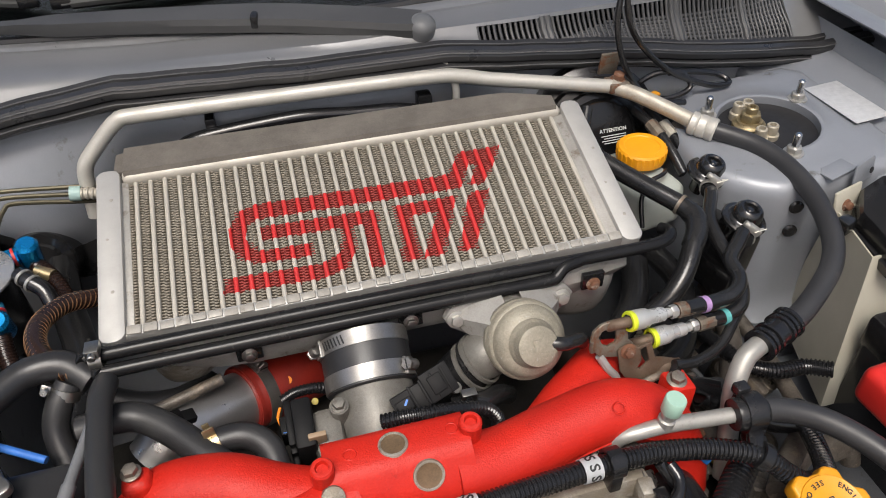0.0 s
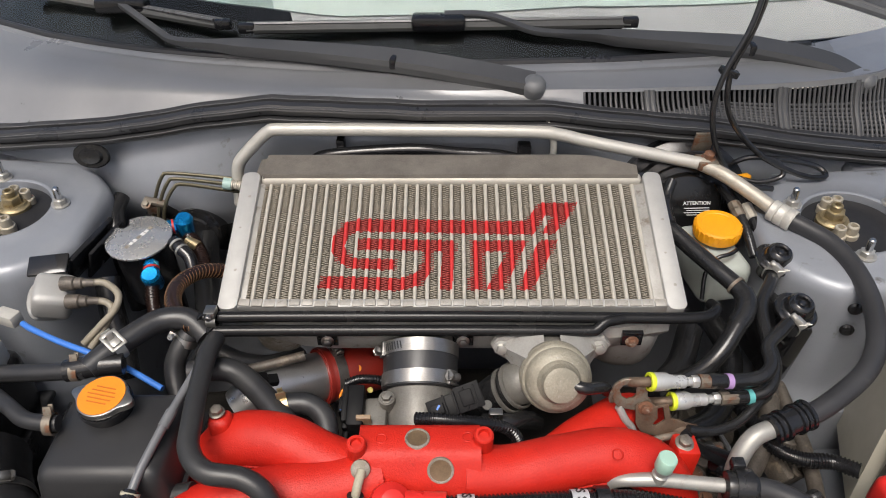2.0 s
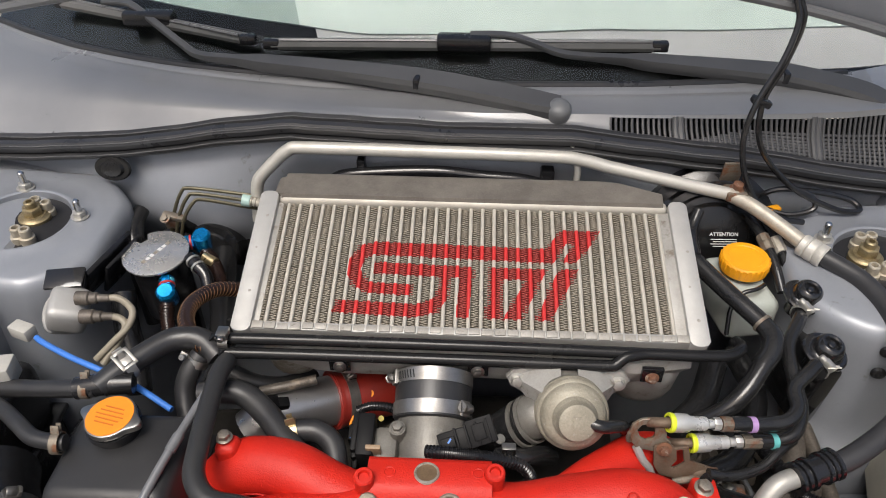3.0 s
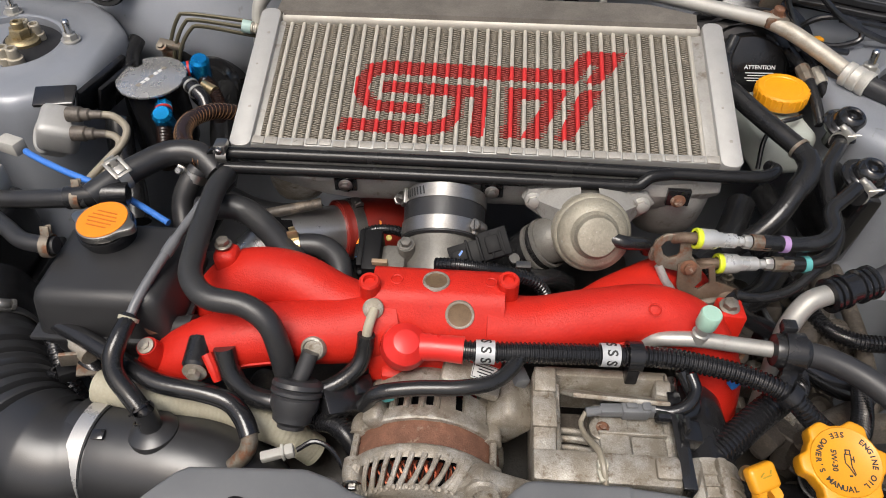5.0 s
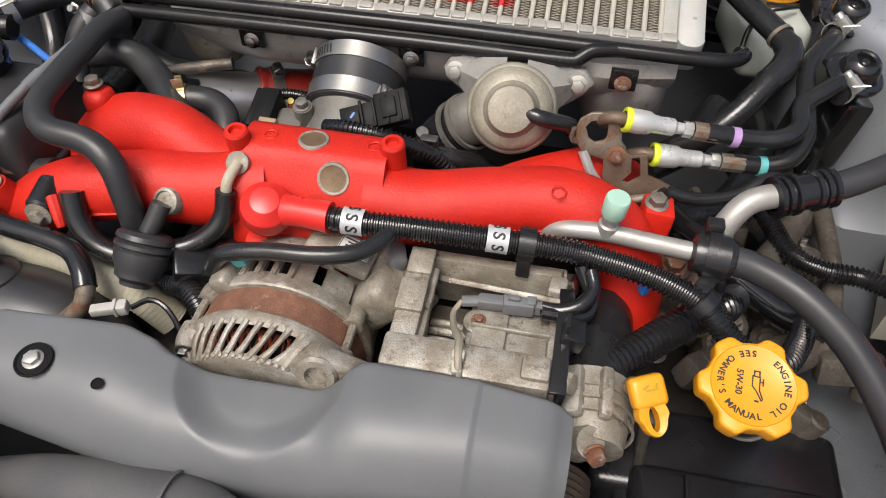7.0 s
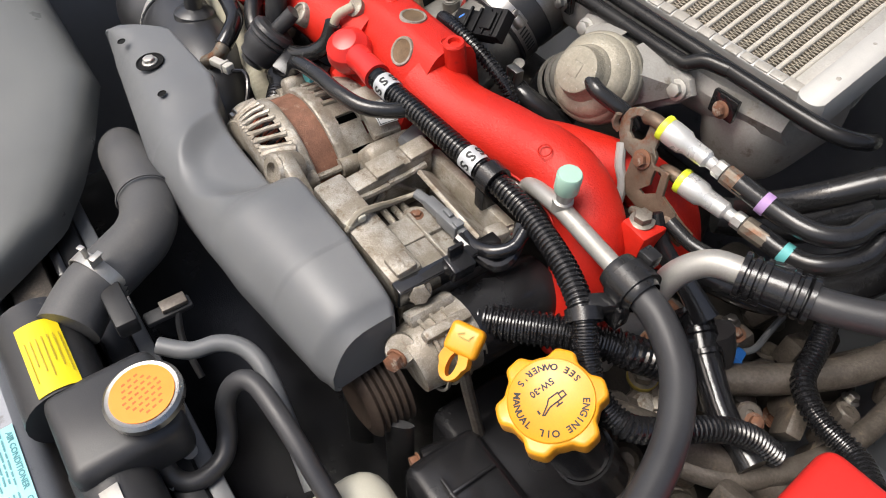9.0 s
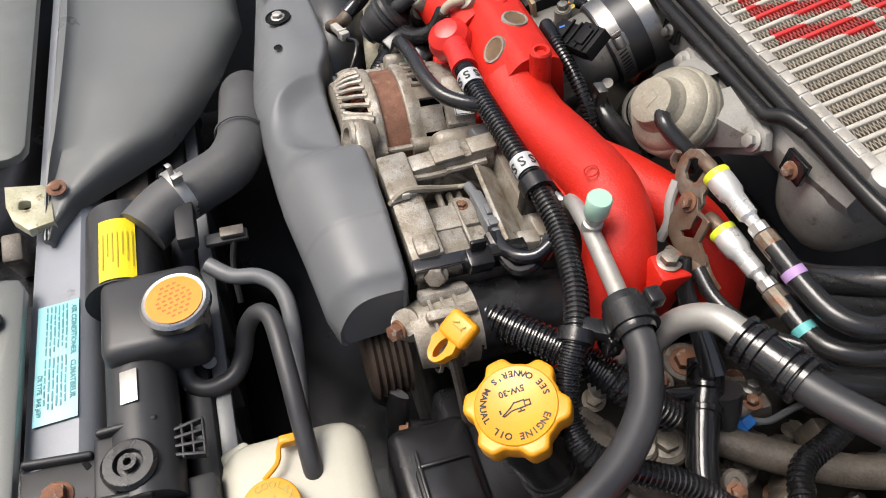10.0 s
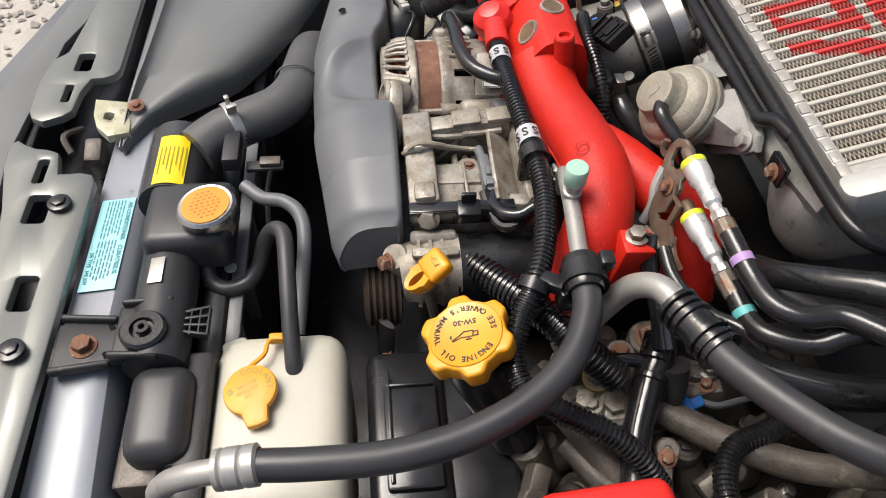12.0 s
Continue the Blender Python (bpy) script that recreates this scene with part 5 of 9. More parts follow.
part("clip", join(ring((0.145, -0.2415, 0.8235), (1, 0.05, -0.06), 0.0112, 0.014, 0.0035), box((0.012, 0.02, 0.022), 0.002, at(0.145, -0.245, 0.806))), PLASTIC, cable, "black plastic cable clip")
part("clip", join(ring((0.289, -0.266, 0.8105), (0.7, -0.4, -0.4), 0.0112, 0.010, 0.003), box((0.03, 0.014, 0.012), 0.002, at(0.292, -0.248, 0.815, 0, 0, 60))), PLASTIC, cable, "black plastic cable clip")
part("branch", tube([(0.035, -0.252, 0.830), (0.028, -0.268, 0.830), (0.01, -0.286, 0.830), (-0.02, -0.295, 0.831), (-0.06, -0.297, 0.829), (-0.095, -0.300, 0.822), (-0.11, -0.30, 0.80)], 0.0075, 12), RUBBER, cable)
part("branch", tube([(0.192, -0.246, 0.812), (0.20, -0.256, 0.80), (0.205, -0.268, 0.793), (0.20, -0.280, 0.790), (0.18, -0.288, 0.795), (0.165, -0.29, 0.797)], 0.006, 10), CONDUIT, cable)

# ---- alternator ----
RUST_IRON = mat("rust_brown_iron", (0.10, 0.075, 0.058), (0.055, 0.04, 0.032), 0.5, 0.5, 500, 50, 0.6, 0.2, 500)
alternator = thing("alternator", "weathered cast alternator with rusty stator and slotted front", "alternator", (-0.044, -0.33, 0.70))
AC = Vector((-0.051, -0.30, 0.733))


def turned(tilt, r, z):
    """A point of the alternator: degrees from the top towards +x, radius, and way forward along its axle."""
    a = radians(tilt)
    return AC + Vector((1.09 * r * math.sin(a), -z, 1.09 * r * math.cos(a)))


def drum(prof, holes=(), a0=-180.0, a1=180.0, step=3.0, thick=0.004, swirl=0.0):
    """A cast drum from a profile of (radius, way forward), with openings (tilt, tilt, first row, last row)."""
    n = int(round((a1 - a0) / step))
    rows = []
    for r, z in prof:
        lean = swirl * (z - prof[0][1])
        rows.append([turned(a0 + (a1 - a0) * k / n + lean, r + 0.0004 * noise.noise((k * 0.35, z * 90, 1)), z) for k in range(n + 1)])
    bm = loft(rows)
    gone = []
    for i, f in enumerate(bm.faces):
        row, tilt = i // n, a0 + (a1 - a0) * (i % n + 0.5) / n
        if any(h[0] < tilt < h[1] and h[2] <= row <= h[3] for h in holes):
            gone.append(f)
    bmesh.ops.delete(bm, geom=gone, context="FACES")
    bmesh.ops.remove_doubles(bm, verts=bm.verts, dist=5e-5)
    bmesh.ops.recalc_face_normals(bm, faces=bm.faces)
    return slab(bm, thick)


front_frame = part("front_frame", drum([(0.0640, 0.0405), (0.0698, 0.0408), (0.0708, 0.0425), (0.0708, 0.0485), (0.0694, 0.0515), (0.0684, 0.0535), (0.0674, 0.0585), (0.0655, 0.0645), (0.0625, 0.0700), (0.0595, 0.0738), (0.0590, 0.0755), (0.0600, 0.0765), (0.0592, 0.0790), (0.056, 0.0805), (0.048, 0.0812), (0.036, 0.0805)],
                                       [(-51, 27, 5, 8), (34.5, 45, 5, 8)], step=1.5, thick=0.0045), CAST, alternator, "slotted cast front frame")
for k in range(9):
    t = -46 + 8.6 * k
    part("rib", tube([turned(t + 6, 0.0692, 0.0500), turned(t + 5, 0.0682, 0.0550), turned(t + 3.5, 0.0672, 0.0610), turned(t + 1.0, 0.0640, 0.0680), turned(t - 2.5, 0.0600, 0.0735), turned(t - 4, 0.0590, 0.0760)], [0.0034, 0.0025, 0.0023, 0.0024, 0.0030, 0.0034], 8, 0.003), CAST, front_frame)
for t0, t1 in ((26, 34), (45, 54), (-60, -51)):
    part("web", tube([turned(t1, 0.0690, 0.050), turned((t0 + t1) / 2, 0.0668, 0.062), turned(t0, 0.0590, 0.076)], [0.006, 0.0052, 0.006], 10, 0.004), CAST, front_frame)
for k in range(17):
    part("bead", lathe([(0.0028, -0.001), (0.0026, 0.0008), (0.0012, 0.0018), (0, 0.002)], 8, axis(turned(-56 + 5.2 * k, 0.0602, 0.0768), turned(-56 + 5.2 * k, 1.0602, 0.3768) - turned(-56 + 5.2 * k, 0.0602, 0.0768))), CAST, front_frame)
rear_frame = part("rear_frame", drum([(0.0640, 0.0155), (0.0700, 0.0152), (0.0710, 0.0135), (0.0710, 0.0065), (0.0696, 0.0035), (0.0690, 0.0), (0.0688, -0.010), (0.0684, -0.022), (0.0676, -0.034), (0.0650, -0.044), (0.0600, -0.051), (0.045, -0.056), (0.02, -0.057)],
                                     [(-44 + 11 * k, -38.5 + 11 * k, 5, 6) for k in range(5)] + [(22, 29, 5, 6), (32, 42, 7, 7), (50, 60, 5, 6), (70, 82, 5, 6)], step=1.375), CAST, alternator, "cast rear frame with square windows")
for k in range(6):
    part("rib", tube([turned(-47 + 11 * k, 0.0698, 0.004), turned(-46.5 + 11 * k, 0.0694, -0.008), turned(-46 + 11 * k, 0.0688, -0.024)], 0.0028, 8, 0.004), CAST, rear_frame)
part("flat_pad", box((0.060, 0.030, 0.012), 0.004, at(-0.010, -0.262, 0.801, 4, 16, -8)), CAST, rear_frame)
part("shoulder", box((0.040, 0.060, 0.050), 0.010, at(0.026, -0.270, 0.770, 0, 40, 0), 3), CAST, rear_frame)
part("shoulder", box((0.020, 0.030, 0.020), 0.006, at(-0.098, -0.302, 0.795, 0, -35, 0), 3), CAST, rear_frame)
part("terminal_block", box((0.016, 0.034, 0.014), 0.003, at(0.034, -0.247, 0.795, 0, 24, 20)), PLASTIC_GREY, rear_frame, "dull grey terminal block")
part("stator", drum([(0.0640, 0.0080), (0.0664, 0.0140), (0.0668, 0.0150), (0.0662, 0.0230), (0.0668, 0.0300), (0.0662, 0.0370), (0.0668, 0.0410), (0.0640, 0.0440)], (), step=3, thick=0.003), STATOR, alternator, "rusted stator laminations")
part("winding", drum([(0.052, 0.050), (0.0615, 0.053), (0.0605, 0.061), (0.054, 0.068), (0.046, 0.070)], (), step=6, thick=0.003), DASH, alternator, "dark varnished winding")
rng = random.Random(31)
for k in range(58):
    t = -58 + 2.15 * k + rng.uniform(-0.8, 0.8)
    lean = rng.uniform(-5, 8)
    part("wire_loop", tube([turned(t, 0.0620, 0.0530), turned(t + lean * 0.5, 0.0625, 0.0580), turned(t + lean, 0.0580, 0.0655), turned(t + lean * 1.4, 0.0525, 0.0705)], rng.uniform(0.0007, 0.0012), 5, 0.006), COPPER, alternator)
part("core", drum([(0.050, -0.03), (0.050, 0.05), (0.036, 0.065), (0.034, 0.080), (0.006, 0.081)], (), step=10, thick=0.002), DASH, alternator)
for t in (-57, 58, -122, 122):
    lug = part("bolt_lug", tube([turned(t, 0.0690, 0.043), turned(t, 0.0685, 0.056), turned(t, 0.0665, 0.066)], [0.0095, 0.0100, 0.0085], 16), CAST, alternator)
    part("bolt", bolt(turned(t, 0.0665, 0.066), (0, -1, 0), 0.006, 0.005), STEEL, lug)
    part("bolt_lug", tube([turned(t, 0.0695, 0.017), turned(t, 0.0690, 0.001), turned(t, 0.066, -0.006)], [0.0090, 0.0085, 0.006], 14), CAST, alternator)
    part("through_bolt", tube([turned(t, 0.0705, 0.012), turned(t, 0.0705, 0.046)], 0.0036, 8), CAST, alternator)
part("ear", prism([(-0.02, -0.015), (0.055, -0.025), (0.062, -0.012), (0.045, 0.01), (0.0, 0.025), (-0.025, 0.01)], 0.016, 0.004, at(0.004, -0.362, 0.783, 80, 0, 0)), CAST, alternator)
part("ear_boss", lathe([(0.0, -0.004), (0.015, -0.003), (0.0165, 0.0), (0.0165, 0.022), (0.0145, 0.025), (0.009, 0.025), (0.0085, 0.012), (0, 0.012)], 28, axis((0.004, -0.358, 0.786), (0.05, -1, 0.35))), CAST, alternator)
part("green_plug", box((0.026, 0.012, 0.010), 0.003, at(-0.094, -0.290, 0.803, 0, -20, 0)), TEAL, alternator, "green connector")
LBM = at(0.004, -0.262, 0.8105, 4, 16, -8)
lb = part("label", box((0.028, 0.019, 0.0008), 0.0003, LBM), WHITE, alternator, "white printed label")
part("label_border", join(box((0.026, 0.0006, 0.0003), 0, LBM @ at(0, 0.0082, 0.0005)), box((0.026, 0.0006, 0.0003), 0, LBM @ at(0, -0.0082, 0.0005)), box((0.0006, 0.017, 0.0003), 0, LBM @ at(0.013, 0, 0.0005)), box((0.0006, 0.017, 0.0003), 0, LBM @ at(-0.013, 0, 0.0005))), INK, lb)
for k in range(4):
    part("label_print", box((0.018 - 0.004 * (k % 2), 0.0013, 0.0003), 0, LBM @ at(0.001 * k - 0.002, 0.005 - 0.0034 * k, 0.0005)), INK, lb)

# ---- compressor / bracket ----
comp = thing("compressor_bracket", "grimy cast aluminium accessory bracket with an open frame", "bracket", (0.12, -0.30, 0.75))
left_wall = part("side_wall", box((0.022, 0.112, 0.060), 0.0035, at(0.060, -0.303, 0.770, 7)), CAST, comp)
part("raised_pad", box((0.023, 0.030, 0.006), 0.0018, at(0.060, -0.296, 0.8015, 7)), CAST, left_wall)
part("end_pad", box((0.021, 0.026, 0.006), 0.0018, at(0.061, -0.262, 0.8055, 7)), CAST, left_wall)
for y0, z0, y1, z1 in ((-0.330, 0.752, -0.302, 0.788), (-0.262, 0.758, -0.298, 0.790), (-0.335, 0.788, -0.300, 0.788), (-0.260, 0.794, -0.300, 0.790)):
    part("brace_rib", tube([(0.072, y0, z0), (0.073, (y0 + y1) / 2, (z0 + z1) / 2), (0.072, y1, z1)], [0.004, 0.0032, 0.004], 8), CAST, left_wall)
part("front_beam", box((0.130, 0.030, 0.040), 0.004, at(0.113, -0.347, 0.783, 6)), CAST, comp)
part("front_pad", box((0.022, 0.020, 0.008), 0.003, at(0.166, -0.348, 0.803, 6)), CAST, comp)
part("deck", box((0.070, 0.072, 0.030), 0.003, at(0.143, -0.306, 0.768)), CAST, comp)
part("deck_step", box((0.028, 0.060, 0.010), 0.002, at(0.126, -0.310, 0.782)), CAST, comp)
part("deck_step", box((0.032, 0.030, 0.009), 0.002, at(0.157, -0.322, 0.783)), CAST, comp)
part("deck_rib", box((0.064, 0.003, 0.008), 0.001, at(0.143, -0.305, 0.786)), CAST, comp)
part("bolt_pad", lathe([(0.013, -0.008), (0.0125, 0.002), (0.011, 0.003), (0, 0.003)], 20, at(0.116, -0.299, 0.783)), CAST, comp)
part("bolt", bolt((0.116, -0.299, 0.786), (0, 0, 1), 0.0042, 0.003), RUST, comp)
part("window_floor", box((0.046, 0.080, 0.006), 0.002, at(0.092, -0.302, 0.748)), CAST_DARK, comp)
for k, (y, w) in enumerate(((-0.287, 0.030), (-0.297, 0.038), (-0.308, 0.034))):
    part("louvre", tube([(0.074, y, 0.757 + 0.002 * k), (0.074 + w * 0.5, y - 0.001, 0.759 + 0.002 * k), (0.074 + w, y - 0.002, 0.757 + 0.002 * k)], 0.0036, 10, flat=0.8), CAST, comp)
SPM = at(0.128, -0.2665, 0.786, -50, 0, -3)
panel_ = part("sloped_panel", prism([(-0.056, 0.022), (-0.050, 0.024), (0.046, 0.024), (0.051, 0.020), (0.051, -0.020), (0.010, -0.023), (-0.040, -0.024), (-0.054, 0.004)], 0.005, 0.0015, SPM), CAST, comp, "sloping cast rear panel")
part("panel_rim", box((0.108, 0.006, 0.010), 0.002, SPM @ at(-0.002, 0.026, 0.004)), CAST, panel_)
part("panel_slot", box((0.022, 0.004, 0.002), 0.0008, SPM @ at(-0.032, 0.018, 0.0055)), CAST_DARK, panel_)
part("rear_wall", box((0.122, 0.012, 0.050), 0.003, at(0.122, -0.246, 0.772, -6)), CAST, comp)
part("corner_post", box((0.016, 0.020, 0.058), 0.004, at(0.176, -0.258, 0.770, 0, 0, -6)), CAST, comp)
part("right_wall", box((0.010, 0.104, 0.034), 0.003, at(0.178, -0.306, 0.768)), CAST, comp)
part("bolt", bolt((0.182, -0.247, 0.786), (0.9, -0.1, 0.35), 0.0095, 0.009, 1.3), STEEL, comp)
part("bolt", bolt((0.149, -0.214, 0.803), (0, -0.2, 1), 0.009, 0.008, 1.3), STEEL, comp)
pump = part("pump_body", join(tube([(0.214, -0.372, 0.742), (0.214, -0.355, 0.744), (0.214, -0.318, 0.745)], [0.028, 0.033, 0.034], 32), box((0.016, 0.044, 0.012), 0.004, at(0.198, -0.342, 0.774, 0, -30)), box((0.010, 0.044, 0.010), 0.003, at(0.222, -0.342, 0.779, 0, 12))), CAST, comp, "ribbed cast pump nose")
for k in range(3):
    part("rib", ring((0.214, -0.357 + 0.011 * k, 0.7445), (0, 1, 0), 0.0335, 0.003, 0.0022), CAST, pump)
part("pump_drum", tube([(0.214, -0.322, 0.743), (0.214, -0.260, 0.743), (0.214, -0.236, 0.742)], [0.0345, 0.0345, 0.033], 32), PLASTIC, comp, "black pump drum")
strap = part("bracket_strap", join(box((0.004, 0.100, 0.020), 0.0014, at(0.1875, -0.314, 0.790, 0, 6)), box((0.012, 0.100, 0.003), 0.001, at(0.1835, -0.314, 0.7995))), GLOSS, comp, "black pressed steel strap")
part("bolt", bolt((0.188, -0.346, 0.790), (0.9, -0.35, 0.35), 0.009, 0.007, 1.25), CAST, strap)
part("clip_box", join(box((0.018, 0.022, 0.016), 0.002, at(0.191, -0.309, 0.800, 0, 10)), box((0.004, 0.014, 0.014), 0.001, at(0.186, -0.309, 0.812))), PLASTIC, strap)
part("pipe_boss", tube([(0.206, -0.372, 0.752), (0.214, -0.380, 0.768)], [0.016, 0.012], 16), CAST, comp)
part("bolt", bolt((0.217, -0.385, 0.764), (0.4, -0.85, 0.2), 0.0075, 0.008, 1.2), RUST, comp)
sensor = part("sensor_plug", join(box((0.026, 0.015, 0.014), 0.002, at(0.146, -0.283, 0.795, 0, 0, 3)), box((0.022, 0.011, 0.010), 0.002, at(0.124, -0.285, 0.795, 0, 0, 3)), tube([(0.114, -0.286, 0.795), (0.100, -0.288, 0.794)], 0.0048, 10)), PLASTIC_GREY, comp, "grey two-pin sensor plug")
part("latch", join(box((0.010, 0.005, 0.004), 0.001, at(0.142, -0.284, 0.803)), box((0.008, 0.012, 0.0045), 0.001, at(0.156, -0.282, 0.802)), box((0.012, 0.012, 0.012), 0.002, at(0.163, -0.281, 0.794))), PLASTIC_GREY, sensor)
part("plug_lead", tube([(0.166, -0.281, 0.794), (0.180, -0.284, 0.796), (0.196, -0.278, 0.801), (0.204, -0.264, 0.806), (0.200, -0.250, 0.812)], [0.0075, 0.0068, 0.006, 0.006], 12), CONDUIT, sensor, "black sleeved lead")
part("lead_tie", join(box((0.010, 0.008, 0.007), 0.002, at(0.108, -0.350, 0.808)), box((0.008, 0.012, 0.005), 0.0015, at(0.108, -0.358, 0.804, 0, 0, 12))), BEIGE, sensor, "cream lead clip")
part("sensor_lead", tube([(0.100, -0.288, 0.794), (0.095, -0.298, 0.790), (0.099, -0.318, 0.797), (0.106, -0.336, 0.808), (0.108, -0.352, 0.811), (0.111, -0.366, 0.800)], [0.0022, 0.0026, 0.0034, 0.0034, 0.0026], 8), SILICONE_TAN, sensor, "thin tan lead")

# ---- belt cover ----
cover = thing("belt_cover", "faded black plastic belt cover at the engine front", "belt cover", (-0.02, -0.41, 0.75))


def eased(x, xs, ys):
    return sum(float(np.interp(x + 0.003 * k, xs, ys)) for k in range(-3, 4)) / 7


def cover_row(x):
    back = float(np.interp(x, (-0.31, -0.29, -0.262, -0.252, -0.15, -0.125, -0.11, -0.10, -0.045, 0.01, 0.024, 0.042, 0.19, 0.198), (-0.428, -0.408, -0.378, -0.372, -0.368, -0.374, -0.382, -0.385, -0.386, -0.385, -0.380, -0.370, -0.370, -0.374)))
    front = float(np.interp(x, (-0.31, -0.29, -0.17, -0.10, 0.06, 0.18, 0.198), (-0.430, -0.434, -0.452, -0.463, -0.456, -0.440, -0.432)))
    top = eased(x, (-0.31, -0.305, -0.28, -0.15, -0.105, 0.02, 0.045, 0.18, 0.192, 0.198), (0.785, 0.796, 0.803, 0.806, 0.799, 0.801, 0.816, 0.815, 0.810, 0.800)) - 0.010 * max(0, min(1, (x - 0.128) / 0.06)) - (0.0015 if x > 0.128 else 0)
    row = [Vector((x, back + 0.004, 0.735)), Vector((x, back + 0.002, top - 0.04)), Vector((x, back, top - 0.026))]
    for k in range(30):
        u = k / 29
        y = back + (front - back) * u
        z = top - 0.002 * u - 0.040 * u ** 5 - (0.007 if k == 0 else 0.001 if k == 1 else 0)
        d = math.hypot((x + 0.034) / 0.066, (y + 0.384) / 0.066)
        if d < 1:
            k = min(1.0, (1 - d) / 0.40)
            z -= 0.013 * (k * k * (3 - 2 * k)) ** 0.6
        row.append(Vector((x, y, z)))
    return row + [Vector((x, front, top - 0.060)), Vector((x, front + 0.004, 0.728))]


bm = loft([cover_row(-0.31 + 0.508 * i / 253) for i in range(254)])
bmesh.ops.holes_fill(bm, edges=[e for e in bm.edges if len(e.link_faces) == 1], sides=40)
part("cover_shell", slab(bm, 0.003), PLASTIC_GREY, cover, smooth=50)
end = cover_row(0.196)
part("end_wall", slab(raw(end, [tuple(range(len(end)))]), 0.003), PLASTIC_GREY, cover)
well = part("bolt_well", lathe([(0.0145, 0.0005), (0.0142, 0.0016), (0.0132, 0.0018), (0.0120, 0.0005), (0, 0.0005)], 30, axis((-0.202, -0.414, 0.8035), (0, -0.12, 1))), DASH, cover, "recessed bolt hole")
part("bolt", bolt((-0.202, -0.414, 0.804), (0, -0.12, 1), 0.0062, 0.004, 1.3), SATIN_ZINC, well)
for x, y in ((-0.146, -0.423), (-0.257, -0.425)):
    part("fixing_hole", lathe([(0.0046, 0.0010), (0.0042, 0.0012), (0.0036, 0.0002), (0, 0.0002)], 18, axis((x, y, 0.8015 if x < -0.2 else 0.8025), (0, -0.2, 1))), DASH, cover)
pulley = thing("belt_pulley", "rust-brown grooved pulley with its belt below the cover", "pulley", (0.187, -0.392, 0.68))
part("wheel", lathe([(0.0, -0.022), (0.028, -0.022)] + [(0.040 - 0.003 * (k % 2), -0.020 + 0.0032 * k) for k in range(12)] + [(0.028, 0.018), (0.014, 0.012), (0.0, 0.012)], 36, axis((0.187, -0.394, 0.682), (0, -1, 0))), RUST_IRON, pulley)
part("belt", join(tube([(0.150, -0.392, 0.52), (0.148, -0.392, 0.60), (0.147, -0.392, 0.682)], 0.013, 10, flat=0.3), tube([(0.227, -0.392, 0.52), (0.228, -0.392, 0.60), (0.2285, -0.392, 0.682)], 0.013, 10, flat=0.3)), RUBBER_GREY, pulley, "ribbed black drive belt")

# ---- oil filler, dipstick, valve covers ----
def scallop(r, lobes, depth, n=16, power=4):
    pts = []
    for k in range(lobes * n):
        a = 2 * math.pi * k / (lobes * n)
        w = math.cos(lobes * a)
        s = math.copysign(min(1, abs(w) * 1.9), w)
        rr = r - depth * (0.5 - 0.5 * s)
        pts.append((rr * math.cos(a), rr * math.sin(a)))
    return pts


filler = thing("oil_filler_cap", "yellow plastic engine oil filler cap with black lettering", "oil cap", (0.325, -0.326, 0.79))
OM = axis((0.325, -0.326, 0.795), (-0.02, -0.30, 0.95), 8)
part("cap_top", prism(scallop(0.0395, 6, 0.0065), 0.019, 0.003, OM @ at(0, 0, -0.013), 3), YELLOW, filler, smooth=50)
part("cap_face", lathe([(0.0310, 0.0058), (0.0302, 0.0072), (0.0295, 0.0068), (0, 0.0068)], 48, OM), YELLOW, filler)
LM = OM @ at(0, 0, 0.0070, 0, 0, -8)
part("lettering", arc_words("SEE OWNER'S MANUAL", 0.0068, 0.0240, 188, 190, LM, True), INK, filler, "black printed words")
part("lettering", arc_words("ENGINE OIL", 0.0068, 0.0240, 0, 104, LM), INK, filler, "black printed words")
part("lettering", words("5W-30", 0.0068, 0.0003, LM @ at(-0.0105, 0.0, 0, 0, 0, -90)), INK, filler, "black printed words")
IM = LM @ at(0.0025, 0.0, 0.0001, 0, 0, -90)


def strokes(chain, width, m):
    """A printed line through flat points."""
    made = []
    for (x0, y0), (x1, y1) in zip(chain, chain[1:]):
        ln = math.hypot(x1 - x0, y1 - y0)
        made.append(box((ln + width * 0.8, width, 0.0005), 0, m @ at((x0 + x1) / 2, (y0 + y1) / 2, 0) @ Matrix.Rotation(math.atan2(y1 - y0, x1 - x0), 4, "Z")))
    return join(*made)


icon = join(strokes([(-0.0066, -0.0036), (0.0012, -0.0036), (0.0046, -0.0006), (0.0112, 0.0034), (0.0100, 0.0042), (0.0042, 0.0018), (0.0018, 0.0016), (-0.0062, 0.0016), (-0.0066, -0.0036)], 0.0009, IM),
            strokes([(-0.0062, 0.0012), (-0.0104, 0.0012), (-0.0104, -0.0026), (-0.0066, -0.0026)], 0.0010, IM), strokes([(-0.0026, 0.0016), (-0.0026, 0.0038)], 0.0010, IM), strokes([(-0.0050, 0.0040), (-0.0004, 0.0040)], 0.0010, IM), strokes([(0.0122, 0.0010), (0.0122, -0.0008)], 0.0014, IM))
part("oil_can_sign", icon, INK, filler, "printed oil can sign")
part("filler_neck", tube([(0.327, -0.322, 0.79), (0.332, -0.315, 0.755), (0.348, -0.296, 0.715), (0.36, -0.28, 0.68)], [0.027, 0.025, 0.022, 0.022], 24), PLASTIC, filler, "black plastic filler neck")
part("neck_band", ring((0.349, -0.295, 0.713), (0.35, 0.45, -0.85), 0.0225, 0.014, 0.0025), RUBBER, filler)

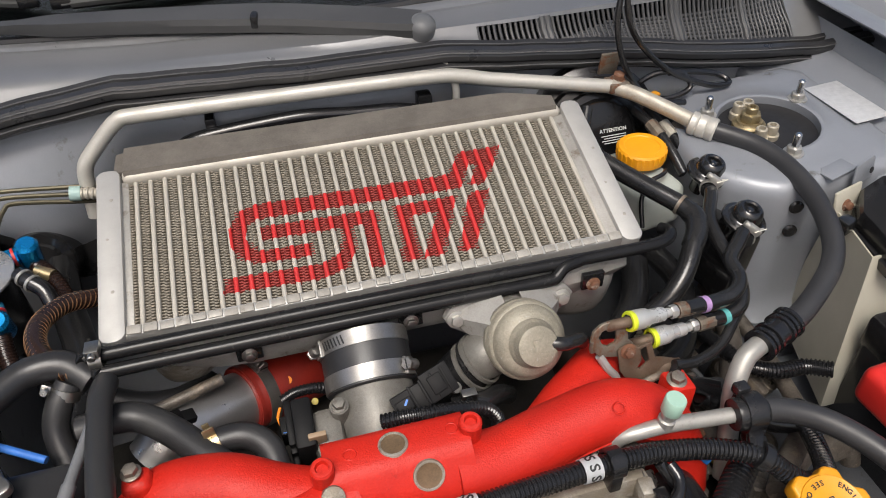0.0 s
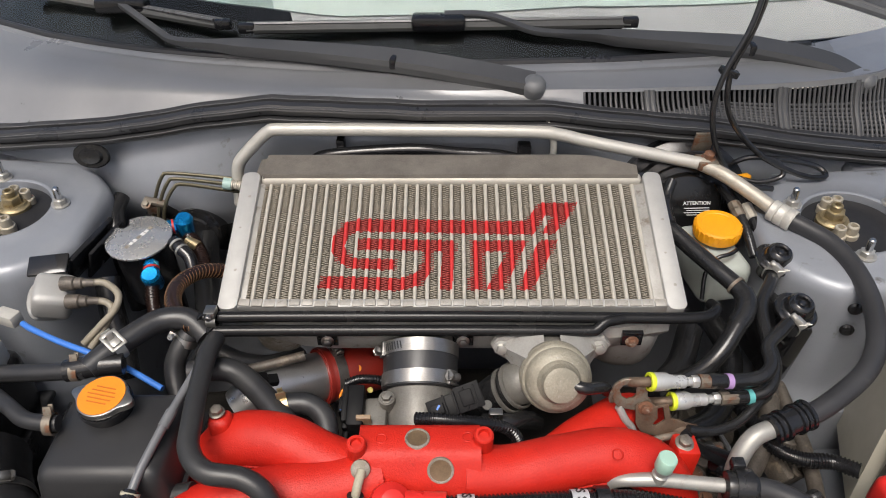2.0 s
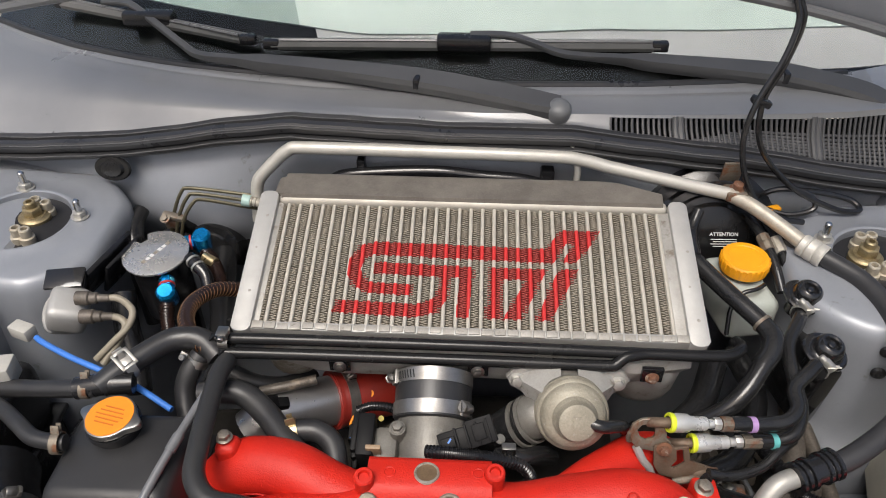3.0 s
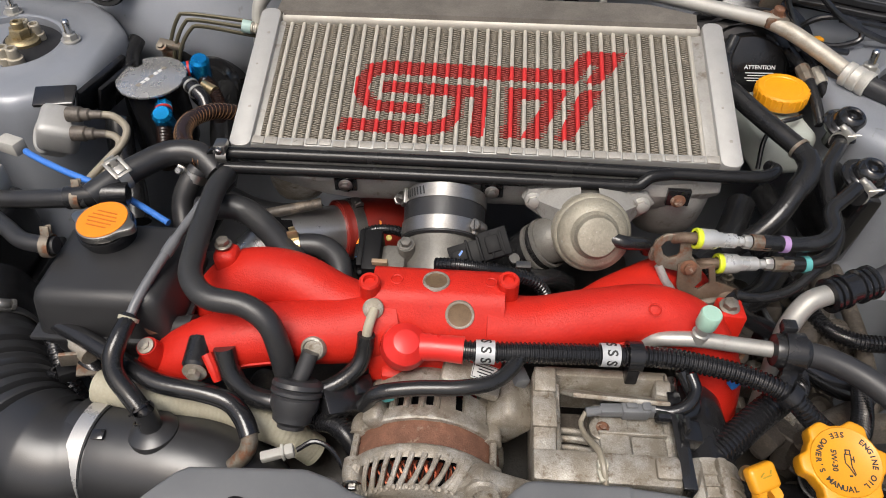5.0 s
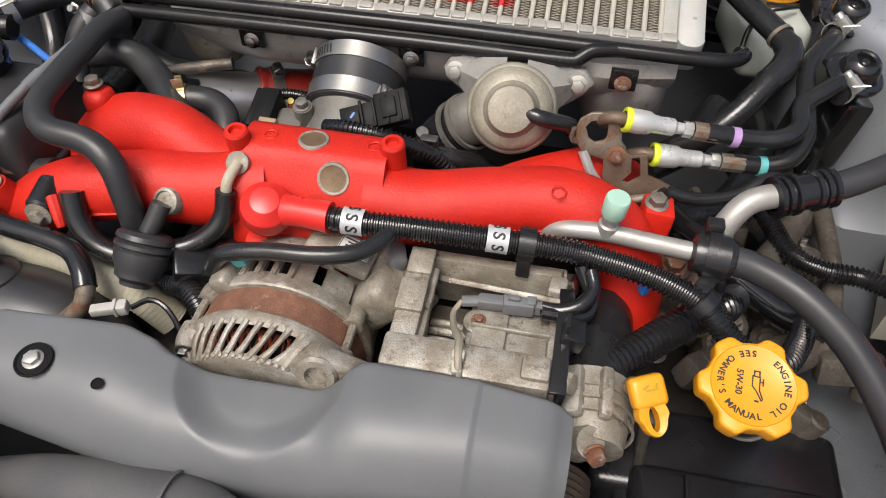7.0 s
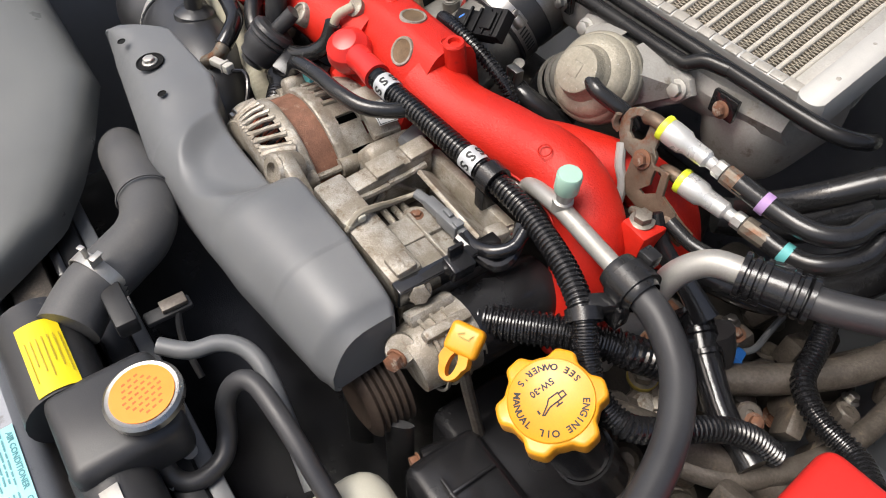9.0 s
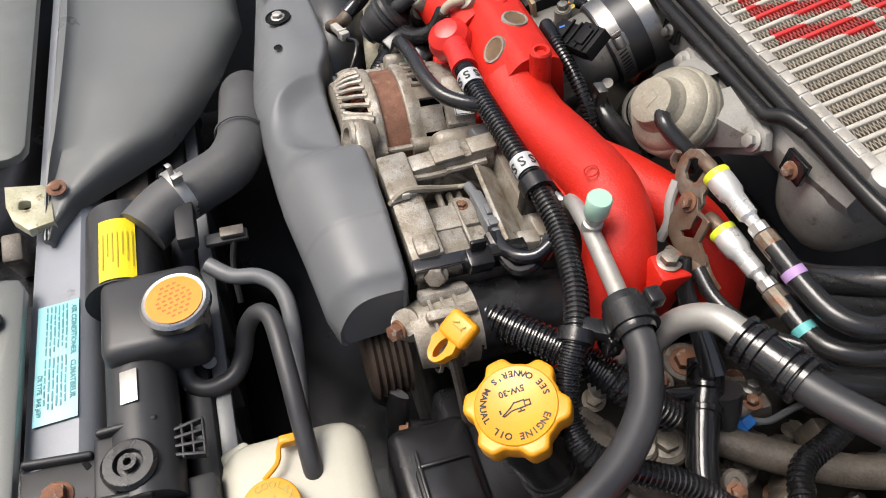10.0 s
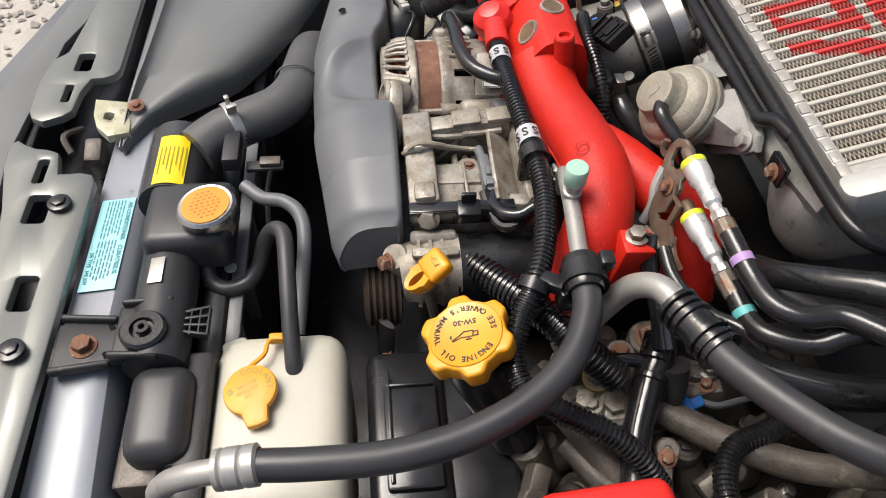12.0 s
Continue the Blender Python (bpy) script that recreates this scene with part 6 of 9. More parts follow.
dip = thing("dipstick", "yellow plastic dipstick handle with a finger loop", "dipstick", (0.254, -0.355, 0.76))
DM = axis((0.2535, -0.356, 0.786), (0.20, -0.52, 0.83), 4) @ Matrix.Scale(0.92, 4)
hole = [(0.0040 * math.cos(2 * math.pi * k / 24), -0.006 + 0.0100 * math.sin(2 * math.pi * k / 24)) for k in range(24)]
rim = [((0.0112 if math.sin(2 * math.pi * k / 24) < 0 else 0.0135) * math.cos(2 * math.pi * k / 24), -0.004 + 0.0165 * math.sin(2 * math.pi * k / 24)) for k in range(24)]
rows = []
for k in range(25):
    (ax_, ay_), (bx_, by_) = hole[k % 24], rim[k % 24]
    rows.append([DM @ Vector(v) for v in ((ax_, ay_, -0.0055), (bx_ * 0.92, by_ * 0.95, -0.007), (bx_, by_, -0.004), (bx_, by_, 0.004), (bx_ * 0.92, by_ * 0.95, 0.007), (ax_, ay_, 0.0055))])
part("loop", loft(rows, True), YELLOW, dip, smooth=50)
part("tab", box((0.0295, 0.026, 0.0150), 0.0050, DM @ at(0.001, 0.016, 0.001), 4), YELLOW, dip)
DM = DM @ at(0, -0.007, 0.0012)
part("oil_can_sign", join(box((0.010, 0.0012, 0.0005), 0, DM @ at(0.002, 0.024, 0.0083)), box((0.006, 0.0012, 0.0005), 0, DM @ at(-0.002, 0.027, 0.0083, 0, 0, 30)), box((0.004, 0.0012, 0.0005), 0, DM @ at(0.007, 0.027, 0.0083, 0, 0, 60))), GOLD_INK, dip)
part("seal", ring((0.240, -0.338, 0.788), (0.15, -0.70, 0.55), 0.004, 0.004, 0.003), ZINC, dip)
part("guide_tube", tube([(0.258, -0.352, 0.772), (0.26, -0.345, 0.73), (0.27, -0.335, 0.66)], 0.005, 10), CAST_DARK, dip)

timing = thing("timing_cover", "black plastic timing cover beside the oil filler", "timing cover", (0.33, -0.39, 0.6))
part("shell", box((0.17, 0.075, 0.16), 0.012, at(0.345, -0.375, 0.600), 3), PLASTIC, timing)
part("raised_panel", box((0.10, 0.05, 0.008), 0.004, at(0.355, -0.372, 0.683)), PLASTIC, timing)
part("rib", box((0.11, 0.004, 0.006), 0.0015, at(0.345, -0.392, 0.687)), PLASTIC, timing)
part("rib", box((0.004, 0.045, 0.006), 0.0015, at(0.305, -0.372, 0.687)), PLASTIC, timing)
part("rear_plate", box((0.215, 0.085, 0.34), 0.010, at(0.335, -0.318, 0.500), 3), PLASTIC, timing, "black rear half of the timing cover")
part("bolt_sleeve", tube([(0.254, -0.385, 0.650), (0.264, -0.345, 0.652)], 0.010, 14), PLASTIC, timing)
part("bolt", bolt((0.2535, -0.388, 0.649), (-0.2, -1, 0), 0.007, 0.007, 1.2), RUST, timing)
part("bolt", bolt((0.43, -0.388, 0.63), (0, -1, 0.3), 0.007, 0.007, 1.2), RUST, timing)

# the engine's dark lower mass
# grimy iron toned near black, so its colour carries the deep bay's shade
BLOCK = mat("grimy_shaded_iron", (0.036, 0.031, 0.026), (0.019, 0.017, 0.014), 0.5, 0.2, 400, 30, 0.7, 0.5, 380)
engine = thing("engine_block", "oily cast engine block deep in the bay", "engine", (0, -0.15, 0.4))
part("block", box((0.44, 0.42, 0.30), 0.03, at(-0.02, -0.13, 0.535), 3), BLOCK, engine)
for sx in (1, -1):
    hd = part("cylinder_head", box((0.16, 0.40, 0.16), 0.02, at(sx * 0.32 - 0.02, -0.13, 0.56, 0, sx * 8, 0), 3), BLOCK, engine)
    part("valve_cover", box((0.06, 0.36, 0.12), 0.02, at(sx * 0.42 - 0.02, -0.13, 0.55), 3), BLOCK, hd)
rng = random.Random(11)
for k in range(26):
    x, y = rng.uniform(0.24, 0.44), rng.uniform(-0.30, 0.0)
    z = 0.645 + rng.uniform(-0.005, 0.03)
    if k % 3 == 0:
        part("bolt", bolt((x, y, z), (rng.uniform(-0.4, 0.4), rng.uniform(-0.5, 0.2), 1), 0.008, 0.008, 1.4), RUST if k % 2 else CAST, engine)
    else:
        part("boss", lathe([(0.02, -0.05), (0.017, 0.0), (0.012, 0.004), (0.008, 0.0), (0, 0)], 16, axis((x, y, z), (rng.uniform(-0.6, 0.6), -0.4, 1))), CAST_DARK, engine)
for k in range(10):
    x, y = rng.uniform(-0.36, -0.2), rng.uniform(-0.33, 0.02)
    part("boss", lathe([(0.022, -0.05), (0.018, 0.0), (0.012, 0.004), (0, 0.004)], 16, axis((x, y, 0.66 + rng.uniform(-0.01, 0.04)), (rng.uniform(-0.5, 0.5), -0.4, 1))), CAST_DARK, engine)

rng = random.Random(23)
for k in range(22):
    x, y = rng.uniform(0.27, 0.46), rng.uniform(-0.27, 0.02)
    z = 0.672 + rng.uniform(-0.01, 0.028)
    m = at(x, y, z, rng.uniform(-25, 25), rng.uniform(-25, 25), rng.uniform(0, 180))
    web = part("casting_web", join(box((rng.uniform(0.03, 0.06), rng.uniform(0.010, 0.022), 0.030), 0.004, m), lathe([(0.011, -0.03), (0.011, 0.014), (0.009, 0.016), (0.004, 0.016), (0.004, 0.012), (0, 0.012)], 14, m @ at(rng.uniform(-0.02, 0.02), 0, 0))), CAST_DARK, engine)
    if k % 2:
        part("bolt", bolt(m @ Vector((0.012, 0, 0.015)), m.to_3x3() @ Vector((0, 0, 1)), 0.0055, 0.006, 1.5), (RUST, CAST, STEEL)[k % 3], web)
# ---- air conditioning pipes ----
ac = thing("air_conditioning_pipe", "bare aluminium pipe bent across the firewall into a thick rubber hose", "pipe", (0.0, 0.25, 0.95))
part("pipe", tube([(-0.336, 0.245, 0.86), (-0.333, 0.249, 0.900), (-0.330, 0.251, 0.921), (-0.323, 0.2535, 0.935), (-0.300, 0.259, 0.958), (-0.286, 0.261, 0.971), (-0.275, 0.262, 0.9775), (-0.258, 0.262, 0.980), (-0.11, 0.262, 0.979), (0.10, 0.262, 0.976), (0.15, 0.261, 0.971), (0.20, 0.256, 0.961), (0.36, 0.235, 0.937)], 0.0095, 18), AGED_ALU, ac)
part("pipe", tube([(0.355, 0.236, 0.938), (0.385, 0.219, 0.930), (0.42, 0.187, 0.918), (0.443, 0.163, 0.909)], 0.0102, 18), STAINED_ALU, ac, "dull stained aluminium pipe")
part("ferrule", lathe([(0.0135, -0.018), (0.017, -0.016), (0.017, -0.009), (0.0155, -0.007), (0.017, -0.005), (0.017, 0.004), (0.0155, 0.006), (0.017, 0.008), (0.0175, 0.016), (0.016, 0.018)], 28, axis((0.4535, 0.151, 0.9055), (0.68, -0.72, -0.1)) @ Matrix.Diagonal((0.92, 0.92, 1, 1))), AGED_ALU, ac, "ribbed crimped ferrule")
part("hose", tube([(0.46, 0.144, 0.904), (0.482, 0.122, 0.902), (0.501, 0.096, 0.900), (0.512, 0.06, 0.897), (0.514, 0.02, 0.893), (0.510, -0.02, 0.887), (0.496, -0.065, 0.879), (0.475, -0.098, 0.873), (0.447, -0.122, 0.866), (0.402, -0.149, 0.856), (0.365, -0.162, 0.849)], 0.0121, 20), SATIN_HOSE, ac, "thick black rubber hose")
part("sleeve", lathe([(0.013, -0.024), (0.0205, -0.023), (0.0205, -0.019), (0.0165, -0.018), (0.0165, -0.016), (0.0195, -0.015), (0.0195, -0.011), (0.0165, -0.010), (0.0165, -0.008), (0.0205, -0.007), (0.0205, -0.003), (0.0175, -0.002), (0.0178, 0.012), (0.0205, 0.013), (0.0205, 0.017), (0.0165, 0.018), (0.0165, 0.020), (0.0195, 0.021), (0.0195, 0.025), (0.0165, 0.026), (0.0205, 0.028), (0.0205, 0.032), (0.013, 0.033)], 32, axis((0.360, -0.1625, 0.848), (0.92, 0.36, 0.1)) @ Matrix.Diagonal((0.87, 0.87, 0.92, 1))), CONDUIT, ac, "glossy black ribbed sleeve")
part("elbow", tube([(0.362, -0.163, 0.848), (0.34, -0.170, 0.848), (0.320, -0.178, 0.843), (0.306, -0.190, 0.825), (0.301, -0.200, 0.80), (0.298, -0.215, 0.76), (0.293, -0.23, 0.72)], 0.0105, 18), SERVICE_ALU, ac, "bare aluminium elbow")
bk = part("bracket", join(box((0.028, 0.004, 0.035), 0.001, at(0.362, 0.262, 0.958, 10)), box((0.03, 0.028, 0.014), 0.003, at(0.365, 0.238, 0.938))), RUSTY_BRACKET, ac, "rusty clamp bracket")
part("bolt", bolt((0.366, 0.238, 0.945), (0, -0.2, 1), 0.008, 0.009, 1.3), RUST, bk)
part("short_pipe", tube([(0.128, 0.285, 0.985), (0.135, 0.268, 0.978), (0.142, 0.262, 0.955), (0.142, 0.262, 0.93)], 0.005, 12), AGED_ALU, ac)

line2 = thing("service_line", "aluminium service line with mint cap joined to a long rubber hose", "pipe", (0.21, -0.22, 0.83))
part("pipe", tube([(0.160, -0.212, 0.790), (0.160, -0.214, 0.808), (0.167, -0.216, 0.820), (0.185, -0.219, 0.826), (0.21, -0.221, 0.829), (0.245, -0.224, 0.828), (0.283, -0.228, 0.828)], 0.0078, 16), SERVICE_ALU, line2)
part("valve", lathe([(0.0085, -0.004), (0.0085, 0.008), (0.0065, 0.009), (0.0065, 0.018), (0.0095, 0.019), (0.0095, 0.022), (0, 0.022)], 18, axis((0.208, -0.2205, 0.832), (0.08, -0.05, 1))), SERVICE_ALU, line2)
part("cap", lathe([(0.0094, 0), (0.0100, 0.001), (0.0102, 0.017), (0.0092, 0.0187), (0.0, 0.0190)], 28, axis((0.2095, -0.2215, 0.852), (0.08, -0.05, 1))), MINT, line2, "pale mint plastic cap")
part("ferrule", lathe([(0.0085, 0), (0.0155, 0.002), (0.0165, 0.006), (0.0165, 0.03), (0.0145, 0.034)], 26, axis((0.276, -0.2275, 0.828), (1, -0.06, -0.03))), RUBBER, line2)
part("clip", join(ring((0.296, -0.228, 0.827), (1, -0.1, 0), 0.0165, 0.018, 0.003), box((0.016, 0.014, 0.024), 0.002, at(0.298, -0.240, 0.806)), box((0.014, 0.012, 0.012), 0.002, at(0.292, -0.212, 0.844))), PLASTIC, line2, "black plastic pipe clip")
part("hose", tube([(0.300, -0.228, 0.827), (0.33, -0.233, 0.824), (0.365, -0.252, 0.819), (0.395, -0.288, 0.813), (0.415, -0.337, 0.806), (0.424, -0.39, 0.801), (0.423, -0.446, 0.796), (0.418, -0.495, 0.790)], 0.0122, 18), SATIN_HOSE, line2, "long black rubber hose")
part("ferrule", lathe([(0.0125, -0.016), (0.0155, -0.014), (0.0155, -0.006), (0.0142, -0.004), (0.0155, -0.002), (0.0155, 0.008), (0.0142, 0.010), (0.0155, 0.012), (0.0150, 0.016), (0.010, 0.017)], 26, axis((0.418, -0.502, 0.789), (0, -1, -0.15))), SERVICE_ALU, line2, "crimped aluminium ferrule")
part("pipe", tube([(0.418, -0.512, 0.787), (0.417, -0.540, 0.778), (0.415, -0.560, 0.762), (0.414, -0.572, 0.735), (0.414, -0.575, 0.66)], 0.0095, 16), SERVICE_ALU, line2)

# ---- fuel line connectors on a rusty bracket ----
SILVER = mat("bright_plated_fitting", (0.62, 0.62, 0.60), (0.52, 0.52, 0.50), 0.3, 0.5, 700, 40, 0.4)
RUST_PLATE = mat("brown_stained_plate", (0.17, 0.125, 0.09), (0.11, 0.075, 0.052), 0.6, 0.4, 500, 50, 0.6, 0.3, 600, wear=(0.13, 0.06, 0.032), wear_amount=0.35, wear_scale=70)
fuel = thing("fuel_pipe_bracket", "rust-spotted bracket carrying two quick fuel connectors", "bracket", (0.21, -0.12, 0.82))
FM = at(0.211, -0.126, 0.839, 73, 0, 0)
# a hooked strap with an eye, a slotted plate bolted over it and a bent stay
eye = [(-0.036, 0.005), (-0.039, 0.016), (-0.036, 0.027), (-0.027, 0.034), (-0.012, 0.036), (-0.002, 0.033), (0.002, 0.023), (0.003, 0.010), (0.008, 0.006), (0.009, -0.004), (-0.008, -0.008), (-0.029, -0.004)]
gap = [(-0.026, 0.010), (-0.030, 0.020), (-0.026, 0.026), (-0.017, 0.028), (-0.011, 0.026), (-0.010, 0.014), (-0.012, 0.010), (-0.020, 0.007)]


def pierced(outline, hole, thick, m, n=60):
    """A steel plate with one opening through it, skinned round the opening's middle."""
    c = sum((Vector((*q, 0)) for q in hole), Vector()) / len(hole)

    def reach(line, a):
        d = Vector((math.cos(a), math.sin(a), 0))
        far = 0.0
        for (x0, y0), (x1, y1) in zip(line, line[1:] + line[:1]):
            e, w = Vector((x1 - x0, y1 - y0, 0)), Vector((x0, y0, 0)) - c
            den = d.x * e.y - d.y * e.x
            if abs(den) > 1e-9:
                k, u = (w.x * e.y - w.y * e.x) / den, (w.x * d.y - w.y * d.x) / den
                if k > 0 and -1e-6 <= u <= 1 + 1e-6:
                    far = max(far, k)
        return c + d * far

    rows_ = []
    for k in range(n + 1):
        a = 2 * math.pi * k / n
        h, o = reach(hole, a), reach(outline, a)
        i_, o_ = h.lerp(o, 0.12), o.lerp(h, 0.10)
        rows_.append([m @ Vector((q.x, q.y, z)) for q, z in ((h, 0.0007), (i_, 0), (o_, 0), (o, 0.0007), (o, thick - 0.0007), (o_, thick), (i_, thick), (h, thick - 0.0007))])
    bm = loft(rows_, True)
    bmesh.ops.remove_doubles(bm, verts=bm.verts, dist=2e-5)
    bmesh.ops.recalc_face_normals(bm, faces=bm.faces)
    return bm


part("hook", pierced(eye, gap, 0.0045, FM), RUSTY_BRACKET, fuel)
part("tongue", tube([FM @ Vector((-0.036, 0.006, 0.003)), FM @ Vector((-0.041, 0.010, 0.007)), FM @ Vector((-0.040, 0.020, 0.009))], 0.0034, 8, flat=0.6), RUSTY_BRACKET, fuel)
part("plate", pierced([(-0.011, 0.003), (-0.008, -0.024), (0.000, -0.036), (0.018, -0.040), (0.036, -0.038), (0.050, -0.040), (0.056, -0.032), (0.048, -0.021), (0.037, -0.020), (0.032, -0.017), (0.027, 0.004), (0.012, 0.001), (0.004, 0.008)],
                      [(0.014, -0.002), (0.021, 0.0), (0.025, -0.018), (0.015, -0.026), (0.010, -0.024), (0.017, -0.018)], 0.004, FM @ at(0, 0, 0.0052)), RUST_PLATE, fuel, "rust-stained steel plate")
part("bolt", bolt(FM @ Vector((0.0, 0.0, 0.0095)), FM.to_3x3() @ Vector((0, 0, 1)), 0.0060, 0.005, 1.45), RUST, fuel)
part("strut", tube([FM @ Vector((-0.029, -0.003, 0.002)), FM @ Vector((-0.020, -0.020, 0.004)), FM @ Vector((-0.010, -0.034, 0.002)), (0.206, -0.144, 0.790)], 0.0046, 10), ALU_TANK, fuel, "dull metal stay")
part("foot", tube([(0.248, -0.138, 0.812), (0.258, -0.142, 0.812), (0.268, -0.142, 0.808), (0.276, -0.138, 0.802)], 0.0085, 10, flat=0.45), RUST_PLATE, fuel)
part("stay_pipe", tube([(0.226, -0.150, 0.802), (0.240, -0.150, 0.808), (0.254, -0.146, 0.806), (0.268, -0.140, 0.806)], 0.0042, 10), RUSTY_BRACKET, fuel)
for a, b, col, nm in (((0.212, -0.1225, 0.872), (0.322, -0.108, 0.856), PURPLE, "purple"), ((0.243, -0.1225, 0.8375), (0.352, -0.108, 0.829), TEAL, "teal")):
    a, b = Vector(a), Vector(b)
    d = (b - a).normalized()
    m = axis(a, d) @ Matrix.Diagonal((0.9, 0.9, 1, 1))
    cn = part("quick_connector", lathe([(0, 0.004), (0.0115, 0.004), (0.012, 0.010), (0.0115, 0.022), (0.009, 0.026), (0.0085, 0.044), (0.006, 0.047), (0.0055, 0.056)], 24, m), SILVER, fuel, "silver quick-release connector")
    part("release_ring", lathe([(0.0085, 0.0), (0.0118, 0.0), (0.0125, 0.002), (0.0118, 0.0055), (0, 0.0055)], 24, m), LIME, cn, "lime green ring")
    part("fuel_pipe", tube([a + d * 0.006, a - d * 0.010, a - d * 0.020 + Vector((0, 0.008, -0.010))], 0.0058, 12), RUST_PLATE, cn, "stained steel pipe")
    part("collar", lathe([(0.0075, 0.053), (0.0082, 0.054), (0.0082, 0.061), (0.006, 0.062)], 8, m), ALU, cn)
    part("crimp", lathe([(0.0085, 0.062), (0.0095, 0.063), (0.0095, 0.082), (0.0085, 0.086)], 10, m), RUSTY_BRACKET, cn, "corroded hose crimp")
    part("colour_band", ring(a + d * 0.100, d, 0.0086, 0.007, 0.0005, 20), col, fuel, nm + " marker band")
hose("fuel_hose", [(0.285, -0.113, 0.862), (0.325, -0.107, 0.856), (0.352, -0.102, 0.857), (0.368, -0.086, 0.860), (0.372, -0.06, 0.865), (0.392, -0.042, 0.872), (0.405, -0.03, 0.874)], 0.0085, "black fuel hose curving to a purge valve", RUBBER)
hose("fuel_hose", [(0.315, -0.112, 0.832), (0.344, -0.109, 0.830), (0.366, -0.102, 0.835), (0.381, -0.075, 0.842), (0.381, -0.047, 0.854), (0.386, 0.006, 0.866), (0.412, 0.05, 0.874), (0.42, 0.075, 0.868)], 0.0085, "black fuel hose curving to a purge valve", RUBBER)
hose("fuel_hose", [(0.262, -0.148, 0.818), (0.29, -0.146, 0.812), (0.325, -0.135, 0.815), (0.352, -0.115, 0.825), (0.37, -0.10, 0.82)], 0.006, "thin black return hose", RUBBER)
br = hose("breather_hose", [(0.292, 0.132, 0.898), (0.318, 0.092, 0.890), (0.342, 0.056, 0.884), (0.357, 0.034, 0.880), (0.364, 0.016, 0.877), (0.361, -0.004, 0.872), (0.348, -0.022, 0.864), (0.325, -0.048, 0.845), (0.300, -0.062, 0.822), (0.275, -0.062, 0.80)], 0.0118, "black breather hose bending past the brake reservoir", RUBBER)
part("sleeve", tube([(0.364, 0.020, 0.878), (0.365, 0.006, 0.875), (0.358, -0.010, 0.869), (0.346, -0.024, 0.862)], 0.0132, 16), RUBBER, br, "rubber joining sleeve")
part("band", ring((0.358, 0.032, 0.8798), (0.5, -0.8, -0.15), 0.0122, 0.004, 0.001), RUSTY_BRACKET, br)


def purge_valve(p, d):
    v = thing("purge_valve", "glossy black domed purge valve on a bracket", "valve", p, "purge valves")
    m = axis(p, d)
    part("dome", lathe([(0.012, -0.035), (0.014, -0.012), (0.0255, -0.009), (0.0275, -0.006), (0.0275, -0.003), (0.0255, -0.001), (0.0215, -0.0005), (0.0205, 0.001), (0.019, 0.002), (0.0175, 0.010), (0.0155, 0.014), (0.013, 0.0160), (0.0105, 0.0162), (0.009, 0.0145), (0.0085, 0.010), (0.005, 0.010), (0.0045, 0.0125), (0.0035, 0.0135), (0, 0.0135)], 40, m), GLOSS, v, "", 30)
    part("bracket", box((0.010, 0.032, 0.05), 0.003, m @ at(0.022, 0.008, -0.040)), GLOSS, v)
    part("outlet", tube([Vector(p) + Vector((-0.004, -0.012, -0.014)), Vector(p) + Vector((-0.018, -0.030, -0.010))], 0.009, 14), RUBBER, v)
    clamp(v, Vector(p) + Vector((-0.015, -0.026, -0.008)), (-0.5, -0.7, 0.1), 0.0098, 0.007, 60, SATIN_ZINC)
    for k in range(2):
        part("pin", tube([Vector(p) + Vector((-0.012, -0.03 - 0.004 * k, 0.004)), Vector(p) + Vector((0.002, -0.031 - 0.005 * k, 0.005 + 0.003 * k))], 0.0009, 6), SATIN_ZINC, v, "bright wire clip")
    return v


purge_valve((0.430, 0.086, 0.882), (0.15, -0.2, 1))
purge_valve((0.427, -0.003, 0.872), (0.15, -0.2, 1))
whole("valve_bracket", box((0.030, 0.085, 0.10), 0.006, at(0.430, 0.030, 0.79, 0, 8, 12)), GLOSS, "black steel bracket below the purge valves", "bracket", (0.435, 0.035, 0.8))

# ---- brake fluid reservoir and booster ----
brake = thing("brake_fluid_reservoir", "cloudy white brake fluid reservoir with amber screw cap", "reservoir", (0.372, 0.165, 0.82))
part("tank", box((0.072, 0.115, 0.065), 0.014, at(0.368, 0.145, 0.825, 0, 0, 10), 3), BRAKE_TANK, brake)
part("neck", tube([(0.373, 0.165, 0.85), (0.373, 0.164, 0.874)], 0.026, 24), BRAKE_TANK, brake)
BM = axis((0.372, 0.158, 0.872), (-0.03, -0.03, 1))
part("cap", join(lathe([(0.0325, -0.004), (0.0330, 0.0), (0.0325, 0.0125), (0.0305, 0.0150), (0.024, 0.0150), (0.023, 0.0140), (0, 0.0140)], 44, BM)), YELLOW_BRAKE, brake, "amber screw cap")
for k in range(26):
    a = 2 * math.pi * k / 26
    part("grip_rib", box((0.002, 0.0034, 0.013), 0.0007, BM @ at(0.0328 * math.cos(a), 0.0328 * math.sin(a), 0.006) @ Matrix.Rotation(a, 4, "Z")), YELLOW_BRAKE, brake)
booster = thing("brake_booster", "gloss black brake booster with a white warning", "brake booster", (0.345, 0.26, 0.87))
part("drum", lathe([(0.0, 0.035), (0.03, 0.033), (0.05, 0.026), (0.085, 0.016), (0.098, 0.004), (0.104, 0.0), (0.104, -0.008), (0.10, -0.03)], 48, axis((0.345, 0.255, 0.852), (0, -1, 0.2))), PLASTIC, booster)
for k in range(3):
    part("pressing_ring", lathe([(0.055 + 0.014 * k, 0.024 - 0.005 * k), (0.058 + 0.014 * k, 0.027 - 0.005 * k), (0.062 + 0.014 * k, 0.022 - 0.005 * k)], 48, axis((0.345, 0.255, 0.852), (0, -1, 0.2))), GLOSS, booster)
WM = at(0.358, 0.216, 0.880, 60, 0, 2)
